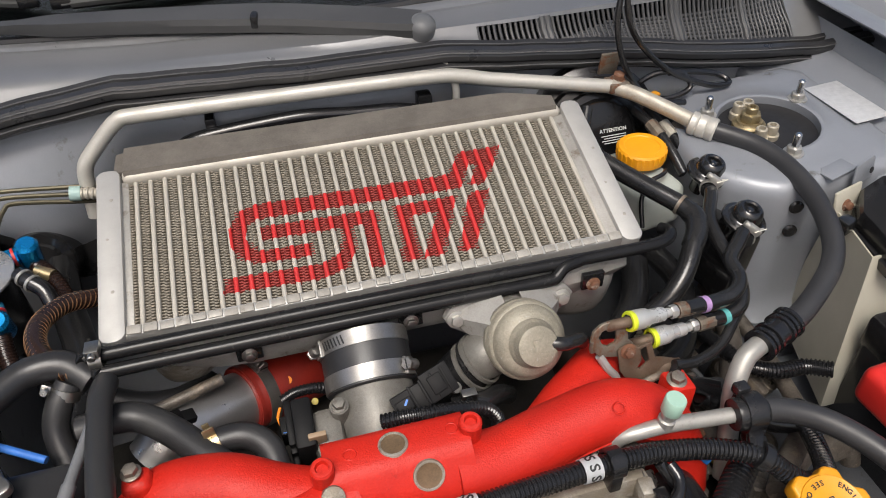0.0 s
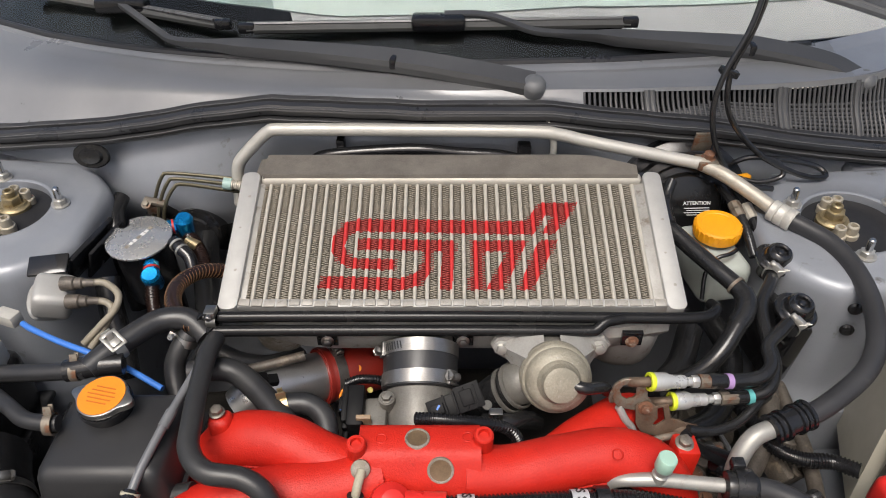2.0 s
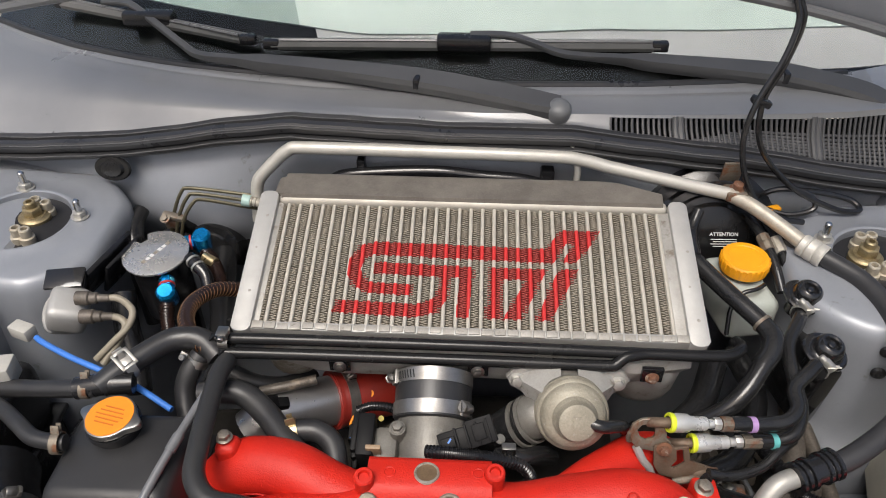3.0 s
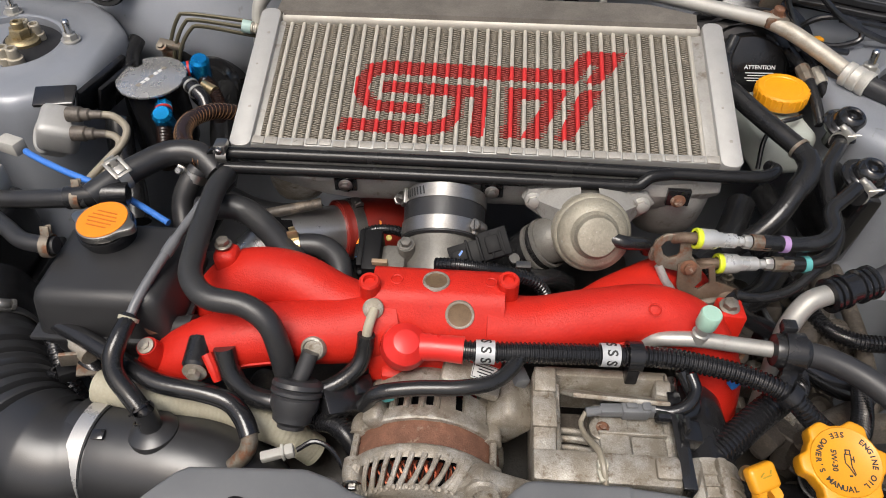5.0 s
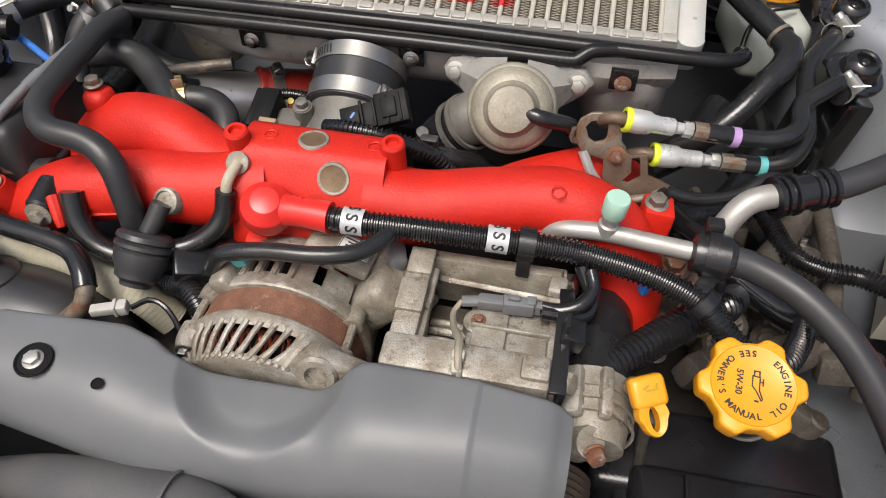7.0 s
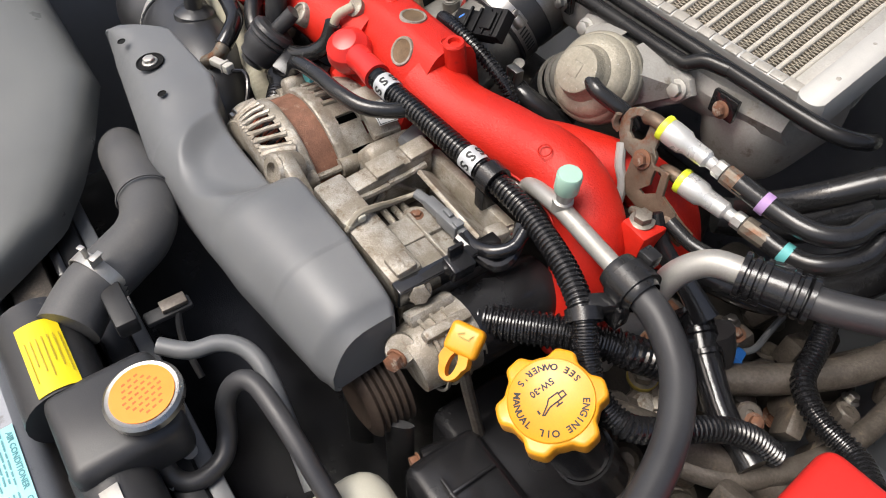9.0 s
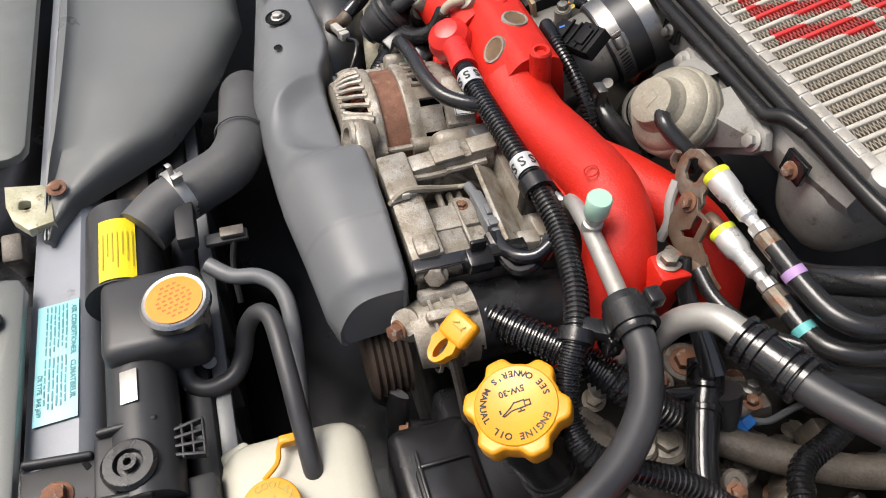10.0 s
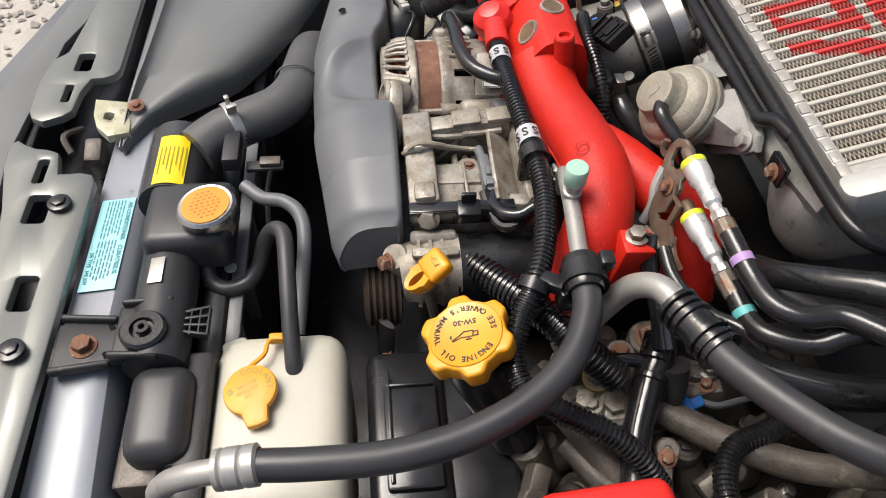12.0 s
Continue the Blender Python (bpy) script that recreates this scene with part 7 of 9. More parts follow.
part("lettering", words("ATTENTION", 0.0074, 0.0002, WM), WHITE, booster, "white printed warning word")
for k in range(4):
    part("print_bar", box((0.038 - 0.003 * (k % 2), 0.0012, 0.0004), 0, WM @ at(0.002 * (k % 2), -0.0072 - 0.0034 * k, 0)), WHITE, booster)
for k, (hx, lab) in enumerate(((0.396, "black brake line with bright fitting beside the reservoir"), (0.412, "black clutch hose with bright fitting"), (0.428, "stained brake hose with corroded fitting"))):
    pts = [(hx, 0.232 - 0.004 * k, 0.898), (hx + 0.008, 0.198, 0.892), (hx + 0.015, 0.158, 0.880), (hx + 0.020, 0.115, 0.858)]
    bh = hose("brake_hose", pts, 0.0072, lab, RUBBER)
    d = Vector(pts[2]) - Vector(pts[1])
    for f in (0.15, 0.42):
        part("fitting", lathe([(0.0072, -0.008), (0.0092, -0.007), (0.0092, 0.007), (0.0072, 0.008)], 8, axis(Vector(pts[1]).lerp(Vector(pts[2]), f + 0.1 * k), d)), (RUSTY_BRACKET, STAINED_ALU, CAST_DARK)[k], bh, "hexagonal fitting")
hose("booster_hose", [(0.31, 0.21, 0.925), (0.30, 0.19, 0.91), (0.296, 0.165, 0.905), (0.292, 0.13, 0.905)], 0.008, "black vacuum hose beside the intercooler", RUBBER)
hose("wire", [(0.39, 0.12, 0.868), (0.375, 0.105, 0.873), (0.355, 0.10, 0.868), (0.342, 0.09, 0.85), (0.338, 0.07, 0.82)], 0.003, "thin black lead below the amber cap", CONDUIT, "cable")
whole("yellow_plug", box((0.02, 0.012, 0.012), 0.002, at(0.43, 0.245, 0.905, 0, 0, 20)), YELLOW, "small yellow connector by the firewall", "connector", (0.43, 0.245, 0.905))

# ---- right-hand harnesses, battery ----
hose("harness", [(0.222, -0.309, 0.762), (0.245, -0.290, 0.765), (0.272, -0.266, 0.768), (0.30, -0.243, 0.768), (0.32, -0.226, 0.762), (0.34, -0.19, 0.735)], 0.0150, "ribbed black conduit beside the oil filler", CONDUIT, "harness", (0.0052, 0.002), 16)
whole("conduit_end", tube([(0.222, -0.325, 0.757), (0.232, -0.306, 0.757)], [0.014, 0.011], 14), CAST, "corroded metal pipe end in the conduit", "pipe", (0.222, -0.325, 0.757))
hose("harness", [(0.355, 0.035, 0.722), (0.365, 0.008, 0.72), (0.379, -0.029, 0.72), (0.393, -0.067, 0.72), (0.403, -0.098, 0.72), (0.420, -0.114, 0.72), (0.442, -0.122, 0.72), (0.471, -0.126, 0.722), (0.495, -0.145, 0.73)], 0.0105, "corrugated black harness crossing the engine side", CONDUIT, "harness", (0.0045, 0.0017), 14)
rail = part("chassis_rail", box((0.20, 0.42, 0.10), 0.02, at(0.515, -0.235, 0.572), 4), PAINT_SHADED, car)
for k, (cx_, cy_) in enumerate(((0.462, -0.235), (0.455, -0.29))):
    part("chalk_mark", tube([(cx_ + 0.010 * math.sin(a * 1.1 + k), cy_ + 0.006 * a - 0.018, 0.6222) for a in np.linspace(0, 6, 14)], 0.0012, 6, 0.004, flat=0.4), GREY_TUBE, rail, "pale chalk scribble")
taped = thing("taped_harness", "loose taped wiring bundle with a blue plug", "harness", (0.35, -0.16, 0.76))
part("strap", tube([(0.252, -0.160, 0.826), (0.266, -0.160, 0.806), (0.283, -0.155, 0.788), (0.305, -0.151, 0.772), (0.326, -0.150, 0.757)], [0.008, 0.0085, 0.0085, 0.010, 0.012], 12, flat=0.5), CONDUIT, taped, "black taped strap from the manifold bolt")
part("taped_loom", tube([(0.310, -0.146, 0.752), (0.322, -0.149, 0.742), (0.334, -0.156, 0.736), (0.348, -0.164, 0.732), (0.366, -0.173, 0.726), (0.392, -0.184, 0.718), (0.430, -0.195, 0.715)], [0.012, 0.0155, 0.0145, 0.0130, 0.0130, 0.0125, 0.0125], 16, 0.003), CONDUIT, taped, "glossy taped trunk")
for k in range(9):
    p_, q_ = Vector((0.312, -0.1465, 0.751)).lerp(Vector((0.352, -0.166, 0.731)), k / 8), Vector((0.8, -0.4, -0.35 + 0.5 * (k % 3)))
    part("tape_wrap", ring(p_, q_, 0.0146, 0.004, 0.0009, 20), CONDUIT, taped)
part("taped_branch", tube([(0.330, -0.152, 0.738), (0.327, -0.172, 0.742), (0.324, -0.196, 0.742), (0.320, -0.216, 0.738)], [0.009, 0.0065, 0.006, 0.0055], 12), CONDUIT, taped)
part("taped_loom", tube([(0.335, -0.140, 0.744), (0.346, -0.138, 0.724), (0.352, -0.136, 0.708)], [0.015, 0.013, 0.009], 12), RUBBER_GREY, taped, "black cloth sleeve over the blue plug")
part("blue_plug", join(box((0.018, 0.022, 0.013), 0.003, at(0.357, -0.128, 0.700, 10, 20, 20)), box((0.010, 0.012, 0.010), 0.002, at(0.352, -0.112, 0.702, 10, 20, 20))), BLUE_PLUG, taped, "blue connector")
part("lead", tube([(0.351, -0.108, 0.702), (0.356, -0.092, 0.701), (0.352, -0.068, 0.700), (0.348, -0.04, 0.70)], 0.0032, 8), PLASTIC_GREY, taped)
part("blue_plug", box((0.007, 0.010, 0.014), 0.002, at(0.246, -0.246, 0.797, 10, 0, 30)), BLUE_PLUG, taped, "blue connector")
sensor2 = thing("coolant_sensor", "brassy yellow sensor plug on the engine", "sensor", (0.318, -0.195, 0.70))
part("plug", bolt((0.318, -0.196, 0.700), (0.1, -0.2, 1), 0.0105, 0.010, 1.35, 10), CAST, sensor2)
part("ring", ring((0.318, -0.196, 0.699), (0.1, -0.2, 1), 0.010, 0.005, 0.0042), TAG, sensor2, "dull yellow ring")
for k, (bx_, by_, bz_, br_) in enumerate(((0.347, -0.187, 0.698, 0.0105), (0.338, -0.212, 0.692, 0.009), (0.290, -0.143, 0.718, 0.010), (0.376, -0.118, 0.664, 0.008), (0.300, -0.172, 0.712, 0.007), (0.402, -0.160, 0.668, 0.008))):
    stud_ = part("flange_pad", lathe([(br_ * 2.1, -0.03), (br_ * 2.0, -0.003), (br_ * 1.8, 0.0), (0, 0.0)], 22, axis((bx_, by_, bz_), (0.1, -0.15, 1))), CAST_DARK, engine)
    part("bolt", bolt((bx_, by_, bz_), (0.1, -0.15, 1), br_, br_ * 0.9, 1.35, 13 * k), (CAST, CAST, RUST, CAST_DARK, RUST, CAST)[k], stud_)
for pts, r in (([(0.30, -0.18, 0.70), (0.36, -0.14, 0.70), (0.42, -0.05, 0.71), (0.44, 0.04, 0.72)], 0.014), ([(0.28, -0.10, 0.74), (0.34, -0.06, 0.735), (0.38, 0.02, 0.75), (0.37, 0.10, 0.76)], 0.016),
               ([(0.25, -0.05, 0.76), (0.30, 0.0, 0.76), (0.33, 0.06, 0.77)], 0.018), ([(0.38, -0.24, 0.70), (0.43, -0.20, 0.70), (0.46, -0.10, 0.69), (0.46, 0.02, 0.70)], 0.010),
               ([(0.33, -0.27, 0.735), (0.37, -0.235, 0.72), (0.42, -0.20, 0.70), (0.46, -0.17, 0.68)], 0.013)):
    hose("engine_hose", pts, r, "oily pipe low beside the engine", RUBBER if 0.0155 < r else CAST_DARK)
battery = thing("battery", "black battery with red plastic terminal cover", "battery", (0.56, -0.20, 0.65))
part("case", box((0.17, 0.23, 0.18), 0.008, at(0.605, -0.255, 0.69)), PLASTIC, battery)
part("lid", box((0.18, 0.24, 0.05), 0.008, at(0.61, -0.255, 0.785)), PLASTIC, battery)
red = part("terminal_cover", box((0.085, 0.098, 0.05), 0.012, at(0.501, -0.246, 0.788, 0, 0, 4), 4), RED_PLASTIC, battery, "red plastic terminal cover")
part("step", box((0.030, 0.045, 0.012), 0.005, at(0.505, -0.262, 0.815, 0, 0, 4)), RED_PLASTIC, red)
part("vent_strip", box((0.05, 0.16, 0.008), 0.002, at(0.50, -0.32, 0.80)), WHITE_PLUG, battery)
fuse = thing("fuse_box", "black-lidded fuse box with a beige base beside the tower", "fuse box", (0.62, 0.0, 0.75))
FUSE_RIM = [(0.586, -0.004), (0.552, -0.045), (0.540, -0.118), (0.555, -0.132), (0.735, -0.128), (0.735, -0.004)]
FUSE_TOP = [(0.608, -0.006), (0.582, -0.048), (0.574, -0.104), (0.584, -0.114), (0.725, -0.112), (0.725, -0.010)]
part("lid", slab(loft([[(x * 0.99 + 0.007, y * 0.98 - 0.002, 0.852) for x, y in FUSE_RIM], [(x, y, 0.858) for x, y in FUSE_RIM], [(x, y, 0.878) for x, y in FUSE_RIM], [(x * 0.985 + 0.0095, y * 0.97 - 0.003, 0.884) for x, y in FUSE_RIM],
                       [(x, y, 0.897) for x, y in FUSE_TOP], [(x * 0.98 + 0.013, y * 0.94 - 0.004, 0.900) for x, y in FUSE_TOP], [(0.65 + 0.01 * (x - 0.65), -0.08 + 0.01 * (y + 0.08), 0.901) for x, y in FUSE_TOP]], True), 0.003), PLASTIC, fuse, "black lid with bevelled edges", 20)
part("rim", slab(loft([[(x - 0.003, y - 0.002, 0.846) for x, y in FUSE_RIM], [(x - 0.004, y - 0.002, 0.858) for x, y in FUSE_RIM], [(x + 0.004, y - 0.001, 0.861) for x, y in FUSE_RIM]], True), 0.003), PLASTIC, fuse, "glossy black rim", 20)
part("base", slab(loft([[(0.50, -0.148, 0.66), (0.73, -0.148, 0.66), (0.73, 0.02, 0.66), (0.555, 0.02, 0.66)], [(0.504, -0.140, 0.70), (0.73, -0.140, 0.70), (0.73, 0.01, 0.70), (0.552, 0.01, 0.70)], [(0.530, -0.100, 0.862), (0.73, -0.100, 0.862), (0.73, -0.008, 0.862), (0.552, -0.008, 0.862)]], True), 0.003), BEIGE, fuse, "beige plastic base", 20)
part("latch", box((0.022, 0.018, 0.02), 0.004, at(0.534, -0.046, 0.868, 0, 0, 20)), GLOSS, fuse, "black clip")
stay = part("stay", box((0.050, 0.004, 0.044), 0.0018, at(0.565, -0.010, 0.868, -12, 0, 16)), BEIGE, fuse, "cream painted stay")
part("bolt", bolt((0.562, -0.013, 0.868), (0.2, -1, 0.2), 0.0055, 0.006, 1.4), RUST, stay)
wing_bracket = thing("wing_bracket", "small folded grey bracket on the inner wing", "bracket", (0.59, 0.02, 0.89))
part("foot", prism([(-0.022, -0.012), (0.025, -0.012), (0.025, 0.012), (-0.012, 0.012), (-0.022, 0.005)], 0.003, 0.001, at(0.566, 0.024, 0.8935, 0, -3, 15)), PAINT, wing_bracket)
part("upright", prism([(-0.018, 0), (0.022, 0), (0.022, 0.026), (0.018, 0.03), (-0.016, 0.026)], 0.003, 0.001, at(0.592, 0.008, 0.884, 80, 0, 18)), PAINT, wing_bracket)
part("bolt_hole", lathe([(0.0042, 0), (0.0042, 0.0006), (0, 0.0006)], 16, at(0.600, 0.005, 0.901, 80, 0, 18)), MOUNT, wing_bracket)

# ---- coolant header tank ----
header = thing("coolant_header_tank", "black coolant header tank with orange pressure cap", "coolant tank", (-0.385, -0.19, 0.75))
part("tank", box((0.150, 0.130, 0.075), 0.014, at(-0.380, -0.182, 0.824), 3, 0.86), BLACK_TANK, header)
part("seam", box((0.154, 0.134, 0.006), 0.002, at(-0.380, -0.182, 0.806)), BLACK_TANK, header)
part("lower_half", box((0.140, 0.118, 0.05), 0.016, at(-0.380, -0.180, 0.785), 3), BLACK_TANK, header)
part("foot_stay", box((0.012, 0.006, 0.20), 0.002, at(-0.39, -0.15, 0.68)), CAST_DARK, header)
HM = axis((-0.394, -0.154, 0.878), (-0.04, -0.06, 1), 20)
part("neck", lathe([(0.026, -0.04), (0.026, -0.008), (0.029, -0.006), (0.029, -0.001), (0, -0.001)], 32, HM), PLASTIC, header)
prs = []
for k in range(72):
    a = 2 * math.pi * k / 72
    prs.append(((0.0275 + 0.010 * max(0, math.cos(2 * a)) ** 6) * math.cos(a), (0.0275 + 0.010 * max(0, math.cos(2 * a)) ** 6) * math.sin(a)))
pc = part("pressure_cap", prism(prs, 0.009, 0.002, HM), STEEL, header, "pressed steel cap with two ears")
part("cap_label", lathe([(0.0255, 0.009), (0.0255, 0.0098), (0, 0.0098)], 40, HM), ORANGE, pc, "orange warning label")
for k in range(5):
    part("print_bar", box((0.034 - 0.005 * abs(k - 2), 0.0016, 0.0003), 0, HM @ at(0, 0.010 - 0.005 * k, 0.0099)), AMBER_INK, pc)
part("bolt", bolt((-0.330, -0.235, 0.82), (0.2, -0.8, 0.5), 0.008, 0.006, 1.3), RUST, header)
part("spigot", tube([(-0.395, -0.095, 0.872), (-0.425, -0.10, 0.874), (-0.46, -0.105, 0.87)], 0.013, 16), PLASTIC, header)
hose("coolant_hose", [(-0.312, -0.045, 0.868), (-0.335, -0.032, 0.882), (-0.367, -0.036, 0.884), (-0.395, -0.062, 0.882), (-0.415, -0.085, 0.879), (-0.432, -0.106, 0.874)], 0.0145, "thick black coolant hose with a spring clamp", RUBBER_GREY)
c = thing("hose_clamp", "bright spring clamp on the coolant hose", "clamp", (-0.408, -0.077, 0.88))
spring_clamp(c, (-0.408, -0.077, 0.88), (-0.6, -0.75, -0.1), 0.0150, SATIN_ZINC, 100, 0.012)
bu_d = Vector((-0.6, -0.75, -0.1)).normalized()
bu_n = Vector((0.12, -0.35, 0.93))
bu_n = (bu_n - bu_d * bu_n.dot(bu_d)).normalized()
bu_s = bu_n.cross(bu_d)
BUCKLE = Matrix(((bu_d.x, bu_s.x, bu_n.x, -0.408), (bu_d.y, bu_s.y, bu_n.y, -0.077), (bu_d.z, bu_s.z, bu_n.z, 0.88), (0, 0, 0, 1))) @ at(0, 0, 0.0185)
part("buckle", join(box((0.004, 0.026, 0.0018), 0.0006, BUCKLE @ at(-0.008, 0, 0)), box((0.004, 0.026, 0.0018), 0.0006, BUCKLE @ at(0.008, 0, 0)), box((0.020, 0.004, 0.0018), 0.0006, BUCKLE @ at(0, -0.011, 0)), box((0.020, 0.004, 0.0018), 0.0006, BUCKLE @ at(0, 0.011, 0)), box((0.010, 0.010, 0.003), 0.001, BUCKLE @ at(0, 0.003, -0.001))), SATIN_ZINC, c, "pressed window of the clamp")
hose("coolant_hose", [(-0.435, -0.105, 0.872), (-0.47, -0.104, 0.868), (-0.51, -0.101, 0.862), (-0.58, -0.094, 0.852), (-0.64, -0.09, 0.845)], 0.0105, "black coolant hose running to the wing", RUBBER_GREY)
hose("overflow_hose", [(-0.436, -0.180, 0.872), (-0.448, -0.180, 0.872), (-0.475, -0.175, 0.872), (-0.50, -0.158, 0.872), (-0.54, -0.13, 0.864), (-0.60, -0.10, 0.85)], 0.009, "black overflow hose from the header tank", RUBBER_GREY)
for p in ((-0.447, -0.105, 0.871), (-0.444, -0.181, 0.872)):
    c = thing("hose_clamp", "rusty spring clamp on a hose", "clamp", p)
    spring_clamp(c, p, (1, 0.05, 0), 0.0108, RUSTY_BRACKET, 60, 0.009)
hose("blue_hose", [(-0.542, -0.031, 0.874), (-0.528, -0.040, 0.874), (-0.487, -0.058, 0.870), (-0.446, -0.072, 0.865), (-0.405, -0.084, 0.855), (-0.352, -0.110, 0.845)], 0.0038, "bright blue vacuum hose", BLUE_HOSE)
whole("sensor_plug", box((0.03, 0.018, 0.018), 0.003, at(-0.565, -0.02, 0.874, 0, 0, -20)), WHITE_PLUG, "pale grey connector on the blue hose", "connector", (-0.565, -0.02, 0.874))
whole("relay", box((0.06, 0.03, 0.03), 0.003, at(-0.575, -0.085, 0.868, 0, 0, 10)), WHITE_PLUG, "pale grey relay block beside the wing", "relay", (-0.575, -0.085, 0.868))

# ---- heater and breather hoses on the left ----
hose("heater_hose", [(-0.297, -0.055, 0.872), (-0.298, -0.085, 0.879), (-0.294, -0.134, 0.882), (-0.287, -0.190, 0.885), (-0.280, -0.224, 0.885), (-0.258, -0.248, 0.884), (-0.221, -0.253, 0.880), (-0.199, -0.262, 0.868), (-0.190, -0.272, 0.840), (-0.186, -0.280, 0.80)], 0.0114, "black heater hose lying over the red runners", RUBBER_GREY)
overline = thing("overflow_line", "thin grey plastic tube joined to a black breather hose", "hose", (-0.33, -0.2, 0.86))
part("grey_tube", tube([(-0.298, -0.10, 0.886), (-0.318, -0.176, 0.876), (-0.333, -0.228, 0.862), (-0.340, -0.252, 0.850)], 0.0048, 12), GREY_TUBE, overline, "thin grey plastic tube")
part("joint", tube([(-0.316, -0.168, 0.877), (-0.321, -0.186, 0.873)], 0.0062, 12), GREY_TUBE, overline)
part("breather_hose", tube([(-0.339, -0.250, 0.851), (-0.342, -0.270, 0.847), (-0.3455, -0.286, 0.838), (-0.343, -0.298, 0.824), (-0.330, -0.309, 0.811), (-0.312, -0.323, 0.797), (-0.309, -0.327, 0.787)], [0.0085, 0.0095, 0.0095, 0.0095], 14), RUBBER, overline)
part("clip", ring((-0.340, -0.252, 0.850), (-0.2, -0.8, -0.5), 0.0088, 0.004, 0.001), CREAM, overline)
hose("coolant_hose", [(-0.331, -0.047, 0.872), (-0.342, -0.06, 0.86), (-0.349, -0.075, 0.84), (-0.342, -0.10, 0.815)], 0.0125, "black hose bending down beside the header tank", RUBBER_GREY)
c = thing("hose_clamp", "steel worm clamp on a hose", "clamp", (-0.335, -0.052, 0.868))
clamp(c, (-0.335, -0.052, 0.866), (0.4, 0.4, 0.7), 0.0128, 0.010, 40)
hose("coolant_hose", [(-0.325, -0.085, 0.845), (-0.293, -0.084, 0.85), (-0.269, -0.087, 0.846), (-0.238, -0.111, 0.840), (-0.205, -0.147, 0.834), (-0.176, -0.174, 0.822), (-0.15, -0.185, 0.79)], 0.0145, "black coolant hose crossing the inlet pipe", RUBBER_GREY)
hose("coolant_hose", [(-0.222, -0.132, 0.832), (-0.204, -0.125, 0.835), (-0.179, -0.124, 0.834), (-0.160, -0.138, 0.830), (-0.153, -0.160, 0.818), (-0.153, -0.178, 0.79)], 0.0128, "short black elbow hose with a brass clamp", RUBBER_GREY)
c = thing("hose_clamp", "brassy spring clamp on an elbow hose", "clamp", (-0.207, -0.126, 0.8345))
spring_clamp(c, (-0.207, -0.126, 0.8345), (1, 0.3, 0.1), 0.0132, ZINC, 80, 0.011)
hose("idle_hose", [(-0.315, -0.020, 0.812), (-0.285, -0.026, 0.800), (-0.255, -0.018, 0.786), (-0.235, 0.004, 0.770), (-0.225, 0.03, 0.75)], 0.012, "black hose under the intercooler end", RUBBER_GREY)
hose("loom", [(-0.300, -0.055, 0.815), (-0.272, -0.062, 0.803), (-0.250, -0.060, 0.785), (-0.235, -0.045, 0.762)], 0.0085, "ribbed black wiring conduit beside the inlet pipe", CONDUIT, "harness", (0.0042, 0.0014), 12)
whole("sensor_plug", join(box((0.030, 0.018, 0.016), 0.002, at(-0.258, -0.066, 0.806, 10, 20, 25)), box((0.016, 0.014, 0.011), 0.0015, at(-0.240, -0.058, 0.799, 10, 20, 25))), BLACK_PLUG, "black sensor connector over the inlet pipe", "connector", (-0.258, -0.066, 0.8))
hose("idle_pipe", [(-0.27, -0.045, 0.805), (-0.235, -0.04, 0.812), (-0.20, -0.03, 0.815)], 0.0065, "stained metal pipe under the intercooler", CAST_DARK, "pipe")
hose("harness", [(-0.165, -0.145, 0.80), (-0.172, -0.155, 0.785), (-0.175, -0.165, 0.76), (-0.17, -0.17, 0.73)], 0.014, "woven black wiring harness beside the throttle", CONDUIT, "harness", (0.004, 0.001), 12)
pcv = thing("pcv_valve", "black plastic breather valve with hose stubs", "valve", (-0.19, -0.29, 0.75))
part("barrel", lathe([(0.0, -0.024), (0.019, -0.024), (0.0235, -0.021), (0.0245, -0.017), (0.0215, -0.015), (0.0245, -0.013), (0.0245, -0.010), (0.0215, -0.008), (0.0235, -0.006), (0.0225, 0.004), (0.019, 0.010), (0.0185, 0.016), (0.0135, 0.020), (0.0128, 0.0235), (0, 0.0235)], 32, axis((-0.176, -0.300, 0.797), (-0.12, -0.70, -0.70))), TOP_TANK, pcv)
part("stub", tube([(-0.174, -0.287, 0.810), (-0.168, -0.276, 0.822), (-0.163, -0.266, 0.833)], 0.0082, 14), TOP_TANK, pcv)
part("stub_hose", tube([(-0.2465, -0.266, 0.832), (-0.2445, -0.273, 0.820), (-0.240, -0.280, 0.808), (-0.225, -0.289, 0.792), (-0.201, -0.291, 0.784), (-0.185, -0.294, 0.786)], 0.0105, 14), RUBBER, pcv, "short black rubber hose")
part("nipple", tube([(-0.106, -0.227, 0.855), (-0.110, -0.243, 0.848), (-0.113, -0.248, 0.832)], 0.0048, 12), CREAM, pcv, "pale metal nipple")
part("hose_down", tube([(-0.112, -0.247, 0.840), (-0.115, -0.254, 0.820), (-0.122, -0.264, 0.808), (-0.14, -0.276, 0.798), (-0.165, -0.288, 0.795)], 0.0088, 14), RUBBER, pcv, "thin rubber hose")
hose("braided_hose", [(-0.16, -0.298, 0.768), (-0.14, -0.304, 0.772), (-0.122, -0.318, 0.768), (-0.105, -0.338, 0.745)], 0.011, "braided black harness next to the alternator", CONDUIT, "harness", (0.003, 0.0012), 14)
whole("wiring_plug", join(box((0.04, 0.03, 0.02), 0.003, at(-0.135, -0.286, 0.785, 20, 20, 30)), box((0.02, 0.02, 0.015), 0.002, at(-0.118, -0.268, 0.785, 20, 20, 30))), PLASTIC, "black wiring connector beside the alternator", "connector", (-0.135, -0.282, 0.778))
